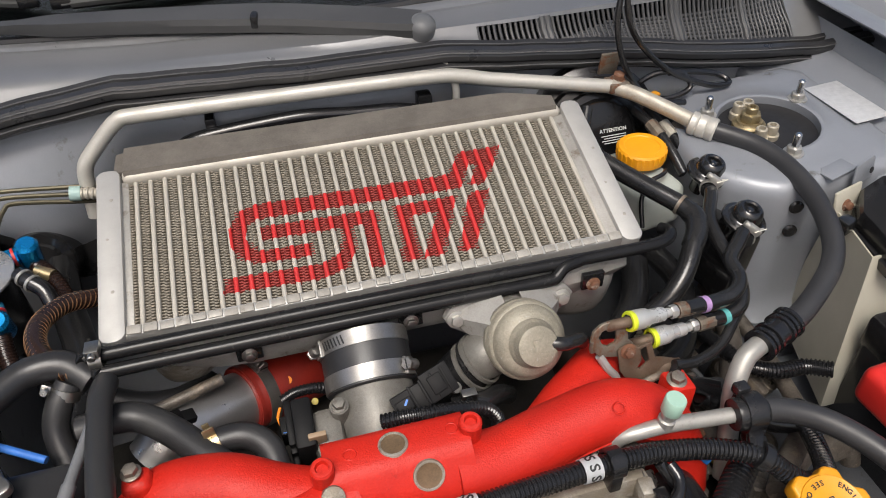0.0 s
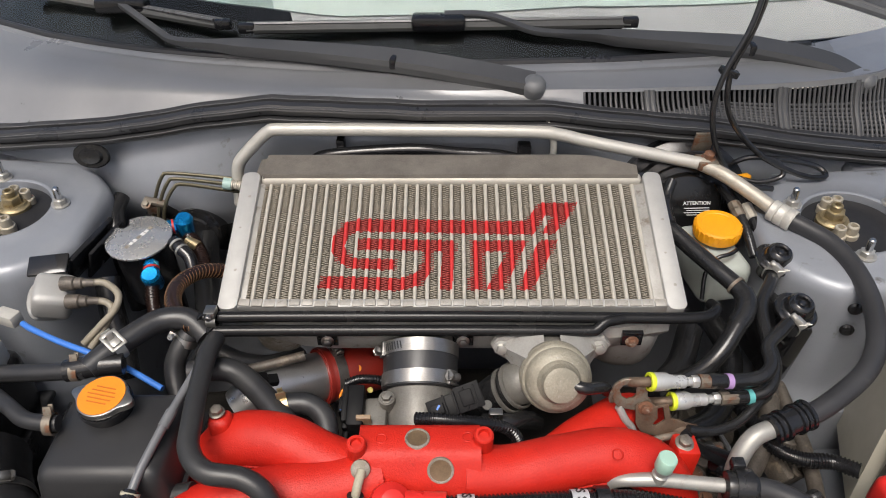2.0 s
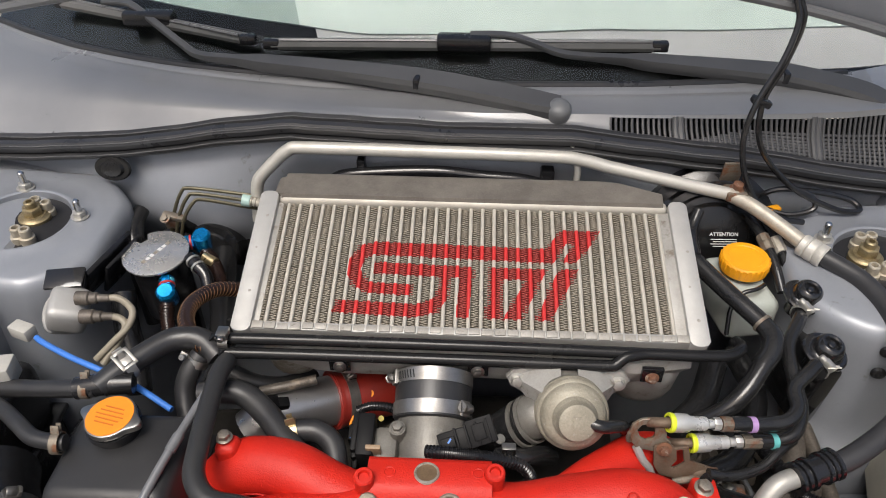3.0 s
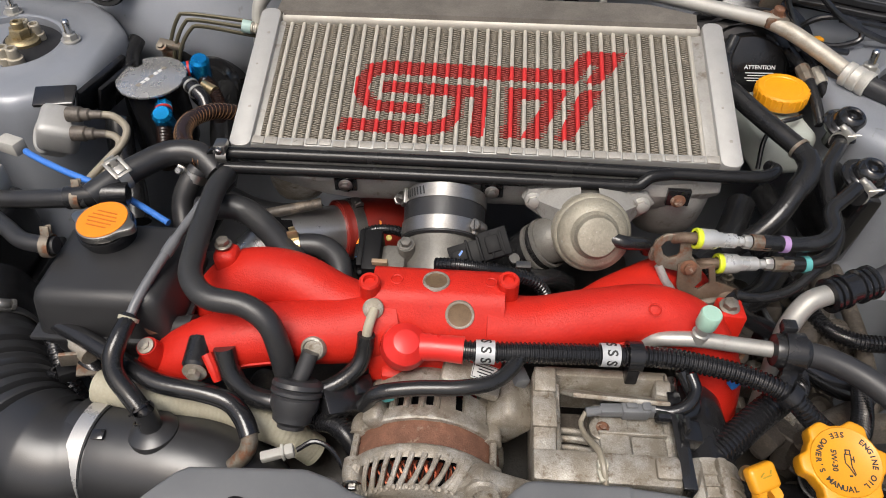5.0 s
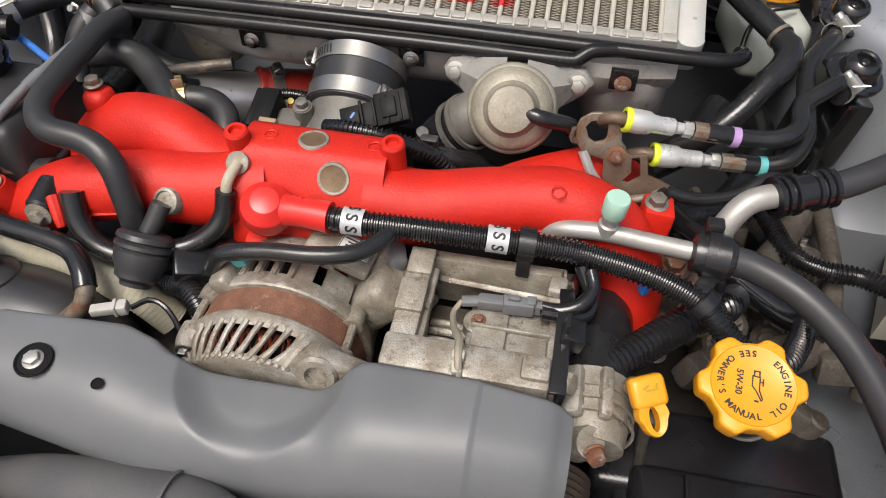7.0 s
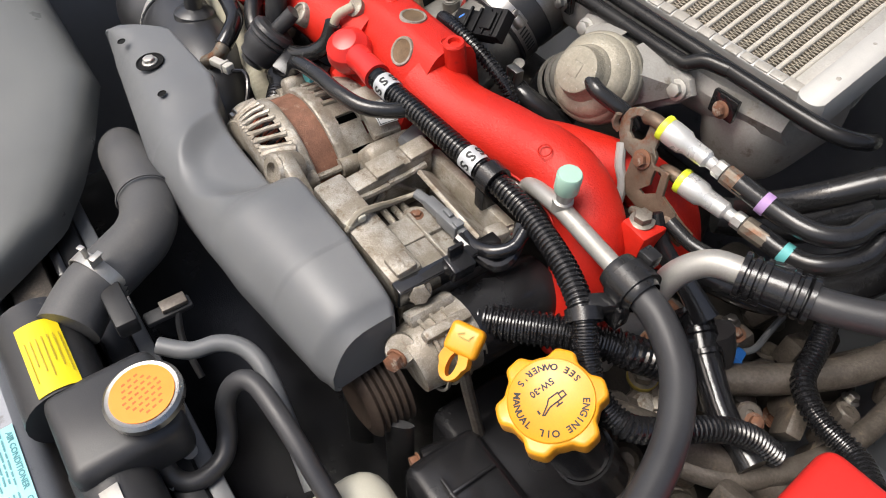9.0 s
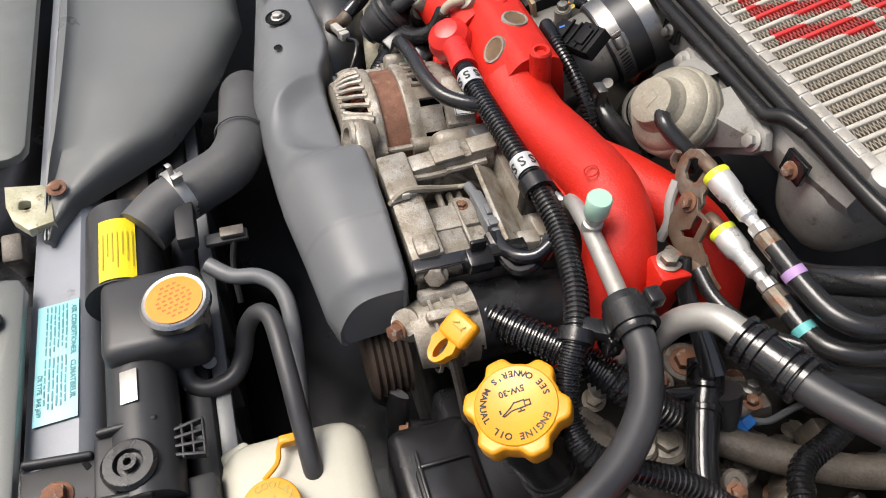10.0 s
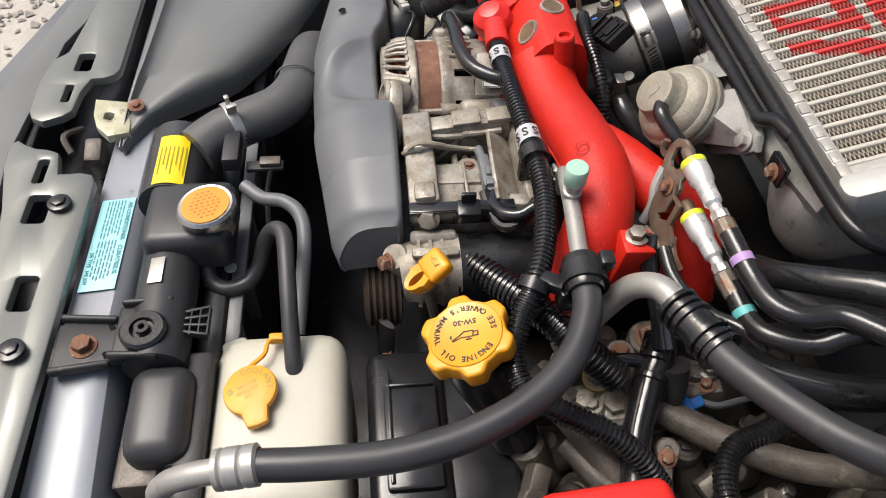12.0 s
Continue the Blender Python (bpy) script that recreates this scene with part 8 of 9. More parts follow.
hose("crankcase_hose", [(-0.430, -0.235, 0.815), (-0.398, -0.250, 0.815), (-0.351, -0.274, 0.812), (-0.311, -0.293, 0.808), (-0.261, -0.300, 0.805), (-0.236, -0.306, 0.801), (-0.220, -0.320, 0.796), (-0.212, -0.333, 0.789)], 0.0095, "black crankcase hose above the cream pipe", CONDUIT)
whole("rusted_pipe", tube([(-0.214, -0.328, 0.792), (-0.2125, -0.336, 0.784), (-0.216, -0.343, 0.775), (-0.228, -0.352, 0.765)], 0.0080, 12), RUSTY_BRACKET, "rusty pipe stub at the hose end", "pipe", (-0.22, -0.34, 0.778))
wp = thing("white_plug", "off-white wiring plug beside the belt cover", "connector", (-0.186, -0.349, 0.787))
part("housing", join(box((0.024, 0.009, 0.008), 0.0016, at(-0.186, -0.349, 0.787, 0, -4, 18)), box((0.008, 0.011, 0.010), 0.0016, at(-0.172, -0.345, 0.788, 0, -4, 18)), box((0.003, 0.012, 0.011), 0.001, at(-0.178, -0.3465, 0.7875, 0, -4, 18))), WHITE_PLUG, wp)
part("lead", tube([(-0.166, -0.343, 0.787), (-0.15, -0.336, 0.792), (-0.132, -0.342, 0.785), (-0.115, -0.36, 0.76)], 0.0024, 8), CONDUIT, wp)
hose("vacuum_pipe", [(-0.378, -0.285, 0.783), (-0.339, -0.289, 0.781), (-0.306, -0.290, 0.776), (-0.269, -0.289, 0.771), (-0.242, -0.291, 0.765), (-0.214, -0.299, 0.757), (-0.188, -0.303, 0.745), (-0.165, -0.305, 0.72)], 0.0165, "cream wrapped pipe below the runners", CREAM, "pipe", (0.0042, 0.0003), 18)
DUCT = mat("satin_black_duct", (0.018, 0.018, 0.019), (0.026, 0.026, 0.027), 0.34, 0, 800, 14, 0.5, 0.08, 1200, 0.06, spec=0.75)
CLAMP = mat("clean_band_steel", (0.60, 0.59, 0.57), (0.50, 0.49, 0.47), 0.33, 0.7, 700, 40, 0.4)
duct = thing("air_intake_duct", "black plastic intake elbow clamped to a ribbed bellows", "air duct", (-0.36, -0.36, 0.73))
part("elbow", tube([(-0.376, -0.326, 0.728), (-0.345, -0.330, 0.730), (-0.31, -0.333, 0.730), (-0.265, -0.338, 0.727), (-0.225, -0.352, 0.712), (-0.20, -0.37, 0.68)], [0.053, 0.052, 0.052, 0.050, 0.046, 0.042], 36), DUCT, duct)
bel = spline([(-0.372, -0.3262, 0.728), (-0.408, -0.334, 0.728), (-0.446, -0.323, 0.728), (-0.485, -0.295, 0.728), (-0.522, -0.253, 0.728), (-0.548, -0.222, 0.728), (-0.572, -0.192, 0.728)], 0.002)
bel_r = []
for k in range(len(bel)):
    s = 0.002 * k
    soft = min(1.0, max(0.0, (s - 0.022) / 0.03))
    groove = max(0.0, math.cos(2 * math.pi * (s - 0.090) / 0.0195)) ** 2 if 0.080 < s < 0.199 else 0.0
    bel_r.append(0.0545 + 0.0055 * soft - 0.0100 * groove - 0.004 * min(1.0, max(0.0, (s - 0.205) / 0.02)))
part("bellows", tube(bel, bel_r, 44, 0.002), DUCT, duct, "ribbed black bellows")
worm_clamp(duct, (-0.560, -0.207, 0.728), (-0.62, 0.78, 0), 0.0572, (0.45, 0.40, 0.8), 0.012)
airbox = thing("air_filter_box", "black plastic air filter box beside the inner wing", "air box", (-0.63, -0.13, 0.60))
part("outlet_neck", tube([(-0.563, -0.203, 0.728), (-0.585, -0.175, 0.728), (-0.605, -0.150, 0.728)], [0.057, 0.060, 0.068], 40), PLASTIC, airbox)
part("lid", box((0.15, 0.20, 0.11), 0.02, at(-0.672, -0.085, 0.735, 0, 0, 0), 4), PLASTIC, airbox, "black ribbed lid")
part("lid_flange", box((0.165, 0.215, 0.010), 0.003, at(-0.672, -0.085, 0.680)), PLASTIC, airbox)
part("lower_case", box((0.15, 0.20, 0.16), 0.015, at(-0.672, -0.085, 0.60)), PLASTIC, airbox)
for k in range(4):
    part("lid_rib", box((0.13, 0.006, 0.008), 0.002, at(-0.672, -0.155 + 0.045 * k, 0.791)), PLASTIC, airbox)
part("cuff", tube([(-0.392, -0.3235, 0.728), (-0.362, -0.3275, 0.729)], 0.0545, 40), DUCT, duct)
bc2 = part("band_clamp", ring((-0.372, -0.3262, 0.7285), (1, -0.12, 0.02), 0.0548, 0.016, 0.0014, 56), CLAMP, duct, "wide bright steel band clamp")
part("clamp_tab", box((0.012, 0.010, 0.004), 0.001, at(-0.356, -0.338, 0.783, 12)), GLOSS, bc2)
part("stub_base", lathe([(0.026, -0.012), (0.023, 0.0), (0.017, 0.004), (0.0105, 0.006), (0.0100, 0.03)], 28, axis((-0.308, -0.328, 0.781), (-0.05, 0.1, 1))), DUCT, duct)
part("wire_clip", join(ring((-0.311, -0.3255, 0.797), (-0.4, 0.35, 0.7), 0.0108, 0.002, 0.0012), ring((-0.317, -0.320, 0.803), (-0.5, 0.4, 0.5), 0.0106, 0.002, 0.0012)), CONDUIT, duct)
hose("engine_hose", [(-0.42, -0.235, 0.80), (-0.405, -0.255, 0.79), (-0.385, -0.27, 0.775), (-0.37, -0.29, 0.75)], 0.008, "small black hose beside the bellows")
whole("hose_fitting", join(tube([(-0.41, -0.247, 0.802), (-0.39, -0.262, 0.80)], 0.010, 12), bolt((-0.41, -0.247, 0.806), (-0.3, -0.3, 0.8), 0.006, 0.005)), CAST, "metal hose fitting beside the runner", "fitting", (-0.4, -0.255, 0.8))
whole("tank_bracket", join(box((0.034, 0.004, 0.022), 0.001, at(-0.405, -0.262, 0.795, 10, 12, 20)), box((0.020, 0.016, 0.003), 0.001, at(-0.396, -0.268, 0.786, 0, 12, 20))), RUSTY_BRACKET, "corroded folded bracket under the header tank", "bracket", (-0.4, -0.262, 0.79))
whole("sensor_plug", join(box((0.026, 0.016, 0.014), 0.002, at(-0.420, -0.262, 0.772, 0, 10, 35)), box((0.014, 0.012, 0.010), 0.0015, at(-0.403, -0.252, 0.774, 0, 10, 35))), BLACK_PLUG, "black sensor connector behind the bellows", "connector", (-0.42, -0.262, 0.772))
hose("sensor_lead", [(-0.432, -0.268, 0.772), (-0.446, -0.262, 0.765), (-0.452, -0.245, 0.75), (-0.45, -0.22, 0.72)], 0.0035, "thin black lead behind the bellows", CONDUIT, "cable")
hose("loom", [(-0.47, -0.10, 0.80), (-0.475, -0.15, 0.79), (-0.47, -0.20, 0.77), (-0.45, -0.24, 0.74), (-0.42, -0.27, 0.71)], 0.011, "taped black wiring loom beside the header tank", CONDUIT, "harness", (0.006, 0.0008), 12)
hose("heater_pipe", [(-0.33, -0.13, 0.80), (-0.34, -0.19, 0.80), (-0.335, -0.225, 0.805), (-0.29, -0.228, 0.815)], 0.012, "black hose behind the header tank", RUBBER_GREY)

# ---- catch can, boost solenoid, brake lines ----
can = thing("oil_catch_can", "round polished catch can with blue anodised fittings", "catch can", (-0.455, 0.14, 0.82))
LID = mat("mirror_lid_steel", (0.60, 0.595, 0.58), (0.50, 0.495, 0.48), 0.27, 0.75, 900, 30, 0.4, 0.02, 500, 0.05)
KM = axis((-0.455, 0.140, 0.872), (0.0, -0.08, 1), 0)
lidp = []
for k in range(64):
    a = 2 * math.pi * k / 64
    r = 0.046 - (0.013 if 2.25 < a < 2.62 else 0)
    lidp.append((r * math.cos(a), r * math.sin(a)))
part("lid", prism(lidp, 0.004, 0.001, KM), LID, can, "polished lid with a notch")
part("body", lathe([(0.0, -0.10), (0.038, -0.10), (0.038, 0.0)], 40, KM), PLASTIC, can)
for k in range(7):
    part("engraving", box((0.0058, 0.0062 - 0.0012 * (k % 2), 0.0003), 0, KM @ at(0.0035 * k - 0.010, -0.020 + 0.0066 * k, 0.0041, 0, 0, 62)), WHITE if k % 3 else CAST, can)


def fitting(p, d1, d2):
    p = Vector(p)
    d1, d2 = Vector(d1).normalized(), Vector(d2).normalized()
    f = part("banjo_fitting", join(lathe([(0, -0.016), (0.0125, -0.016), (0.013, -0.014), (0.013, 0.012), (0.010, 0.0165), (0, 0.0165)], 24, axis(p, d1)), prism([(0.0105 * math.cos(radians(60 * k)), 0.0105 * math.sin(radians(60 * k))) for k in range(6)], 0.016, 0.001, axis(p + d2 * 0.012, d2))), BLUE, can, "blue anodised hose fitting")
    part("ring", ring(p + d2 * 0.016, d2, 0.009, 0.003, 0.002), RED_PAINT, f)
    return f


fitting((-0.402, 0.180, 0.868), (0.1, -0.2, 1), (-0.9, -0.3, 0.0))
fitting((-0.424, 0.082, 0.848), (0.1, -0.4, 0.9), (-0.3, 0.9, 0.3))
part("steel_fitting", tube([(-0.398, 0.165, 0.85), (-0.38, 0.155, 0.846)], 0.008, 14), ZINC, can, "brassy hose end")
hose("braided_line", [(-0.40, 0.175, 0.852), (-0.388, 0.165, 0.845), (-0.372, 0.14, 0.835), (-0.365, 0.115, 0.83)], 0.010, "brown clear hose with coiled wire", BROWN_TUBE, "hose", (0.004, 0.0012))
hose("braided_line", [(-0.424, 0.075, 0.84), (-0.42, 0.055, 0.825), (-0.41, 0.03, 0.81)], 0.010, "brown clear hose with coiled wire", BROWN_TUBE, "hose", (0.004, 0.0012))
COPPER_WIRE = mat("bronze_wire", (0.42, 0.24, 0.13), (0.30, 0.16, 0.08), 0.35, 0.7)
coil = hose("vent_hose", [(-0.318, 0.085, 0.860), (-0.345, 0.066, 0.875), (-0.362, 0.035, 0.884), (-0.363, 0.004, 0.887), (-0.35, -0.025, 0.886), (-0.332, -0.038, 0.880), (-0.312, -0.042, 0.873)], 0.0100, "brown clear hose with wire coil curving to the hard line", BROWN_TUBE)
cpts = spline([(-0.318, 0.085, 0.860), (-0.345, 0.066, 0.875), (-0.362, 0.035, 0.884), (-0.363, 0.004, 0.887), (-0.35, -0.025, 0.886), (-0.332, -0.038, 0.880), (-0.312, -0.042, 0.873)], 0.0055)
for a, b in zip(cpts, cpts[1:]):
    part("wire_turn", ring(a, b - a + Vector((0, 0, 0.0025)), 0.0099, 0.0010, 0.0006, 18), COPPER_WIRE, coil)
hose("black_fitting_hose", [(-0.405, 0.135, 0.872), (-0.392, 0.122, 0.87), (-0.378, 0.112, 0.862), (-0.372, 0.10, 0.85)], 0.009, "black hose end with silver collar", CONDUIT)
for q in ((-0.398, 0.128, 0.8715), (-0.389, 0.1195, 0.868)):
    whole("hose_collar", ring(q, (0.7, -0.7, -0.2), 0.0092, 0.0035, 0.0012), SATIN_ZINC, "narrow silver collar on a hose end", "collar", q, "hose collars")

sol = thing("boost_solenoid", "silver cast boost solenoid with two tan hoses", "solenoid", (-0.535, 0.03, 0.85))
part("body", box((0.048, 0.052, 0.044), 0.010, at(-0.535, 0.032, 0.862, 10, 20, 15), 3), ALU_TANK, sol)
part("cover", lathe([(0, -0.02), (0.026, -0.018), (0.027, 0.004), (0.0255, 0.007), (0.022, 0.008), (0.018, 0.0065), (0, 0.0065)], 30, axis((-0.553, 0.034, 0.852), (-0.45, -0.55, 0.62))), ALU_TANK, sol)
part("mount", box((0.05, 0.03, 0.006), 0.002, at(-0.545, 0.062, 0.89, 20, 0, 10)), GLOSS, sol)
for line in ([(-0.480, 0.030, 0.887), (-0.461, 0.033, 0.884), (-0.440, 0.018, 0.878), (-0.441, 0.000, 0.868), (-0.457, -0.015, 0.855), (-0.478, -0.032, 0.838)], [(-0.471, 0.012, 0.872), (-0.456, 0.011, 0.871), (-0.446, 0.003, 0.866), (-0.453, -0.010, 0.852), (-0.470, -0.033, 0.832)]):
    root = Vector(line[0])
    part("port", lathe([(0.0095, -0.034), (0.0095, -0.018), (0.0075, -0.016), (0.0075, -0.008), (0.0055, -0.006), (0.0050, 0.008)], 14, axis(root, (1, 0.05, 0))), CAST_DARK, sol)
    part("tan_hose", tube(line, 0.0046, 12), SILICONE_TAN, sol, "tan silicone hose")
whole("solenoid_bracket", join(box((0.008, 0.10, 0.05), 0.003, at(-0.520, 0.125, 0.865, 0, 20, -12)), box((0.006, 0.08, 0.05), 0.002, at(-0.508, 0.14, 0.855, 0, 20, -12))), PLASTIC, "black bracket beside the strut tower", "bracket", (-0.485, 0.12, 0.85))
hose("loom", [(-0.525, 0.262, 0.862), (-0.530, 0.235, 0.850), (-0.522, 0.205, 0.828), (-0.510, 0.18, 0.79), (-0.50, 0.16, 0.72)], [0.012, 0.017, 0.016, 0.015], "lumpy taped black loom leaving the firewall", RUBBER, "harness")
hose("loom", [(-0.470, 0.250, 0.845), (-0.468, 0.215, 0.825), (-0.455, 0.19, 0.77), (-0.45, 0.18, 0.68)], 0.015, "black hose behind the catch can", RUBBER)
hose("loom", [(-0.497, 0.10, 0.835), (-0.49, 0.07, 0.80), (-0.475, 0.04, 0.765), (-0.46, 0.0, 0.74)], 0.017, "taped black wiring loom below the solenoid", RUBBER)
hose("loom", [(-0.40, 0.25, 0.80), (-0.39, 0.18, 0.775), (-0.37, 0.11, 0.765), (-0.36, 0.04, 0.76), (-0.37, -0.03, 0.75)], 0.020, "thick black hose under the catch can", RUBBER)
lines3 = thing("brake_lines", "three thin olive brake lines bent along the firewall", "pipe", (-0.42, 0.26, 0.87))
for k in range(3):
    o = 0.010 * k
    part("line", tube([(-0.468 + o, 0.225 - o * 0.6, 0.85), (-0.462 + o, 0.235 - o * 0.6, 0.875), (-0.450 + o, 0.250 - o * 0.6, 0.903 - o * 0.5), (-0.435 + o, 0.256 - o * 0.6, 0.908 - o * 0.6), (-0.34, 0.25 - o * 0.6, 0.902 - o * 0.7), (-0.30, 0.245, 0.90 - o)], 0.0028, 8), OLIVE, lines3)
part("joint", tube([(-0.345, 0.236, 0.902), (-0.318, 0.234, 0.898)], 0.0078, 16, rib=(0.006, 0.0012)), STAINED_ALU, lines3)
part("joint_cap", tube([(-0.352, 0.236, 0.903), (-0.340, 0.236, 0.901)], 0.0090, 16), PALE_MINT, lines3, "pale mint cap")
part("clamp_block", join(box((0.036, 0.012, 0.009), 0.003, at(-0.459, 0.228, 0.874, 10, 14, 0)), box((0.020, 0.016, 0.016), 0.004, at(-0.466, 0.232, 0.860, 10, 0, 10)), bolt((-0.470, 0.220, 0.876), (0, -0.5, 0.8), 0.005, 0.004)), RUSTY_BRACKET, lines3, "corroded clamp block")
whole("firewall_grommet", lathe([(0.055, 0.0), (0.052, 0.004), (0.03, 0.006), (0.0, 0.004)], 36, axis((-0.385, 0.283, 0.80), (0, -1, 0.25))), RUBBER, "large dark grommet in the firewall", "grommet", (-0.385, 0.283, 0.8))
whole("firewall_grommet", lathe([(0.036, 0.0), (0.033, 0.003), (0.024, 0.003), (0.02, 0.007), (0.0, 0.005)], 30, axis((-0.560, 0.279, 0.925), (0, -1, 0.3)) @ Matrix.Diagonal((0.8, 0.55, 1, 1))), RUBBER, "flat grey grommet high on the firewall", "grommet", (-0.5, 0.27, 0.925))
whole("firewall_plug", lathe([(0.022, 0.0), (0.02, 0.01), (0.012, 0.02), (0.0, 0.02)], 24, axis((-0.455, 0.275, 0.83), (0, -1, 0.3))), RUBBER, "black grommet in the firewall", "grommet", (-0.455, 0.275, 0.83))
hose("firewall_harness", [(-0.22, 0.262, 0.925), (-0.187, 0.257, 0.940), (-0.073, 0.256, 0.949), (0.0, 0.256, 0.943), (0.066, 0.256, 0.938), (0.12, 0.258, 0.92)], 0.0095, "black harness along the firewall under the pipe", CONDUIT, "harness")
whole("harness_clip", box((0.012, 0.02, 0.05), 0.002, at(-0.175, 0.272, 0.935)), PLASTIC, "black harness clip on the firewall", "clip", (-0.175, 0.272, 0.935), "firewall clips")
whole("harness_clip", box((0.02, 0.02, 0.04), 0.003, at(0.10, 0.272, 0.93)), PLASTIC, "black harness clip on the firewall", "clip", (0.10, 0.272, 0.93), "firewall clips")
whole("blanking_grommet", lathe([(0.043, -0.04), (0.043, 0.0), (0.040, 0.004), (0.030, 0.005), (0.027, 0.008), (0.0, 0.010)], 36, axis((-0.418, 0.240, 0.803), (0, -1, 0.35))), GLOSS, "large black rubber blanking grommet on the firewall", "grommet", (-0.418, 0.24, 0.803))

# ---- radiator, coolant reservoir, front panel ----
radiator = thing("radiator", "radiator with black plastic top tank and orange cap", "radiator", (0.1, -0.60, 0.5))
part("core", box((0.72, 0.035, 0.362), 0.004, at(0.03, -0.605, 0.521)), CAST_DARK, radiator)
tank = part("top_tank", tube([(0.0, -0.608, 0.730), (0.05, -0.608, 0.730), (0.10, -0.608, 0.730)], 0.033, 24), TOP_TANK, radiator)
part("tank_end", box((0.088, 0.056, 0.06), 0.018, at(0.332, -0.588, 0.702, 0, 6, 0), 4), TOP_TANK, tank, "rounded black tank end")
part("end_rim", box((0.11, 0.074, 0.008), 0.003, at(0.332, -0.590, 0.690)), TOP_TANK, tank)
part("neck_box", box((0.085, 0.085, 0.05), 0.012, at(0.135, -0.580, 0.738), 3), TOP_TANK, tank)
part("tank_mid", tube([(0.15, -0.60, 0.722), (0.29, -0.598, 0.72)], 0.028, 24), TOP_TANK, tank)
part("foil_tag", box((0.03, 0.014, 0.0008), 0.0003, at(0.20, -0.603, 0.750, 10)), SATIN_ZINC, tank, "small foil tag")
RM = axis((0.150, -0.556, 0.775), (0.02, -0.08, 1))
part("neck", lathe([(0.019, -0.03), (0.019, -0.004), (0.022, -0.004), (0.022, 0.0), (0, 0)], 28, RM), CAST, radiator)
cap = part("pressure_cap", lathe([(0.0265, -0.003), (0.0285, 0.0), (0.0285, 0.006), (0.026, 0.0085), (0.0235, 0.008), (0, 0.008)], 40, RM), STEEL, radiator, "pressed steel radiator cap")
part("cap_label", lathe([(0.0230, 0.008), (0.0230, 0.0088), (0, 0.0088)], 40, RM), ORANGE, cap, "orange warning label")
for k in range(8):
    n = 6 - abs(2 * k - 7) // 2
    for j in range(n):
        part("print_bar", box((0.0016, 0.0030, 0.0003), 0, RM @ at(0.0155 - 0.0044 * k, (j - (n - 1) / 2) * 0.0052, 0.0089)), AMBER_INK, cap)


STICKER_INK = mat("faded_ochre_print", (0.52, 0.40, 0.02), None, 0.5)


def tank_skin(x, deg, lift):
    a = radians(deg)
    return Vector((x, -0.608 - (0.033 + lift) * math.sin(a), 0.730 + (0.033 + lift) * math.cos(a)))


ys = part("yellow_sticker", slab(loft([[tank_skin(0.026 + 0.072 * j / 4, -32 + 6.0 * k, 0.0012) for k in range(10)] for j in range(5)]), 0.0006), LABEL_Y, tank, "bright yellow caution sticker")
for j in range(7):
    d0 = -28 + 7 * j
    ln = 0.042 - 0.007 * (j % 3)
    part("print_bar", slab(loft([[tank_skin(0.044 + ln * i / 2, d0 + k, 0.0022) for k in (0, 1.6)] for i in range(3)]), 0.0003), STICKER_INK, ys)
rh = thing("radiator_hose", "thick black radiator hose with a spring clamp", "hose", (0.0, -0.56, 0.75))
part("hose_body", tube([(0.035, -0.586, 0.748), (0.01, -0.560, 0.752), (-0.005, -0.530, 0.755), (-0.025, -0.500, 0.755), (-0.06, -0.483, 0.751), (-0.12, -0.476, 0.738), (-0.19, -0.472, 0.715), (-0.26, -0.465, 0.67)], 0.0255, 26), OLD_HOSE, rh)
part("seam", ring((-0.075, -0.481, 0.752), (-1, 0.05, 0), 0.0255, 0.003, 0.0012), OLD_HOSE, rh)
sc_d = Vector((-0.45, 0.88, 0.1)).normalized()
sc_p = Vector((0.001, -0.547, 0.754))
sc = part("spring_clamp", ring(sc_p, sc_d, 0.026, 0.011, 0.0014, 40), SATIN_ZINC, rh, "bright flat spring clamp")
for k, (sy, w) in enumerate(((0.007, 0.011), (-0.005, 0.005))):
    part("ear", join(box((w, 0.0016, 0.012), 0.0006, Matrix.Translation(sc_p + Vector((0.004 + sy * 0.9, sy * 0.4, 0.0315))) @ at(0, 0, 0, 0, 0, 117)), box((w, 0.006, 0.0016), 0.0006, Matrix.Translation(sc_p + Vector((0.004 + sy * 1.3, sy * 0.6, 0.0375))) @ at(0, 0, 0, 0, 0, 117))), SATIN_ZINC, sc)
SATIN = mat("matt_black_plastic", (0.018, 0.018, 0.019), (0.028, 0.028, 0.029), 0.48, 0, 900, 20, 0.5, 0.1, 1500, spec=0.4, wear=(0.07, 0.068, 0.062), wear_amount=0.1, wear_scale=50)
sb = thing("radiator_bracket", "black bracket with a rubber mount on the radiator top", "bracket", (0.27, -0.62, 0.73))
part("plate", prism([(-0.026, -0.062), (0.026, -0.060), (0.018, -0.008), (0.022, 0.040), (-0.032, 0.040), (-0.030, -0.008)], 0.006, 0.002, at(0.267, -0.627, 0.722)), SATIN, sb)
part("raised_pad", prism([(-0.030, -0.022), (0.026, -0.022), (0.020, 0.020), (-0.034, 0.022)], 0.014, 0.004, at(0.263, -0.611, 0.726), 3), SATIN, sb)
for rx_, ry_, ln_, tw in ((0.2385, -0.661, 0.052, 84), (0.290, -0.660, 0.052, 96), (0.231, -0.607, 0.046, 92), (0.288, -0.612, 0.044, 86)):
    part("edge_rib", box((ln_, 0.006, 0.010), 0.0028, at(rx_, ry_, 0.730 if ry_ < -0.64 else 0.742, 0, 0, tw), 3), SATIN, sb)
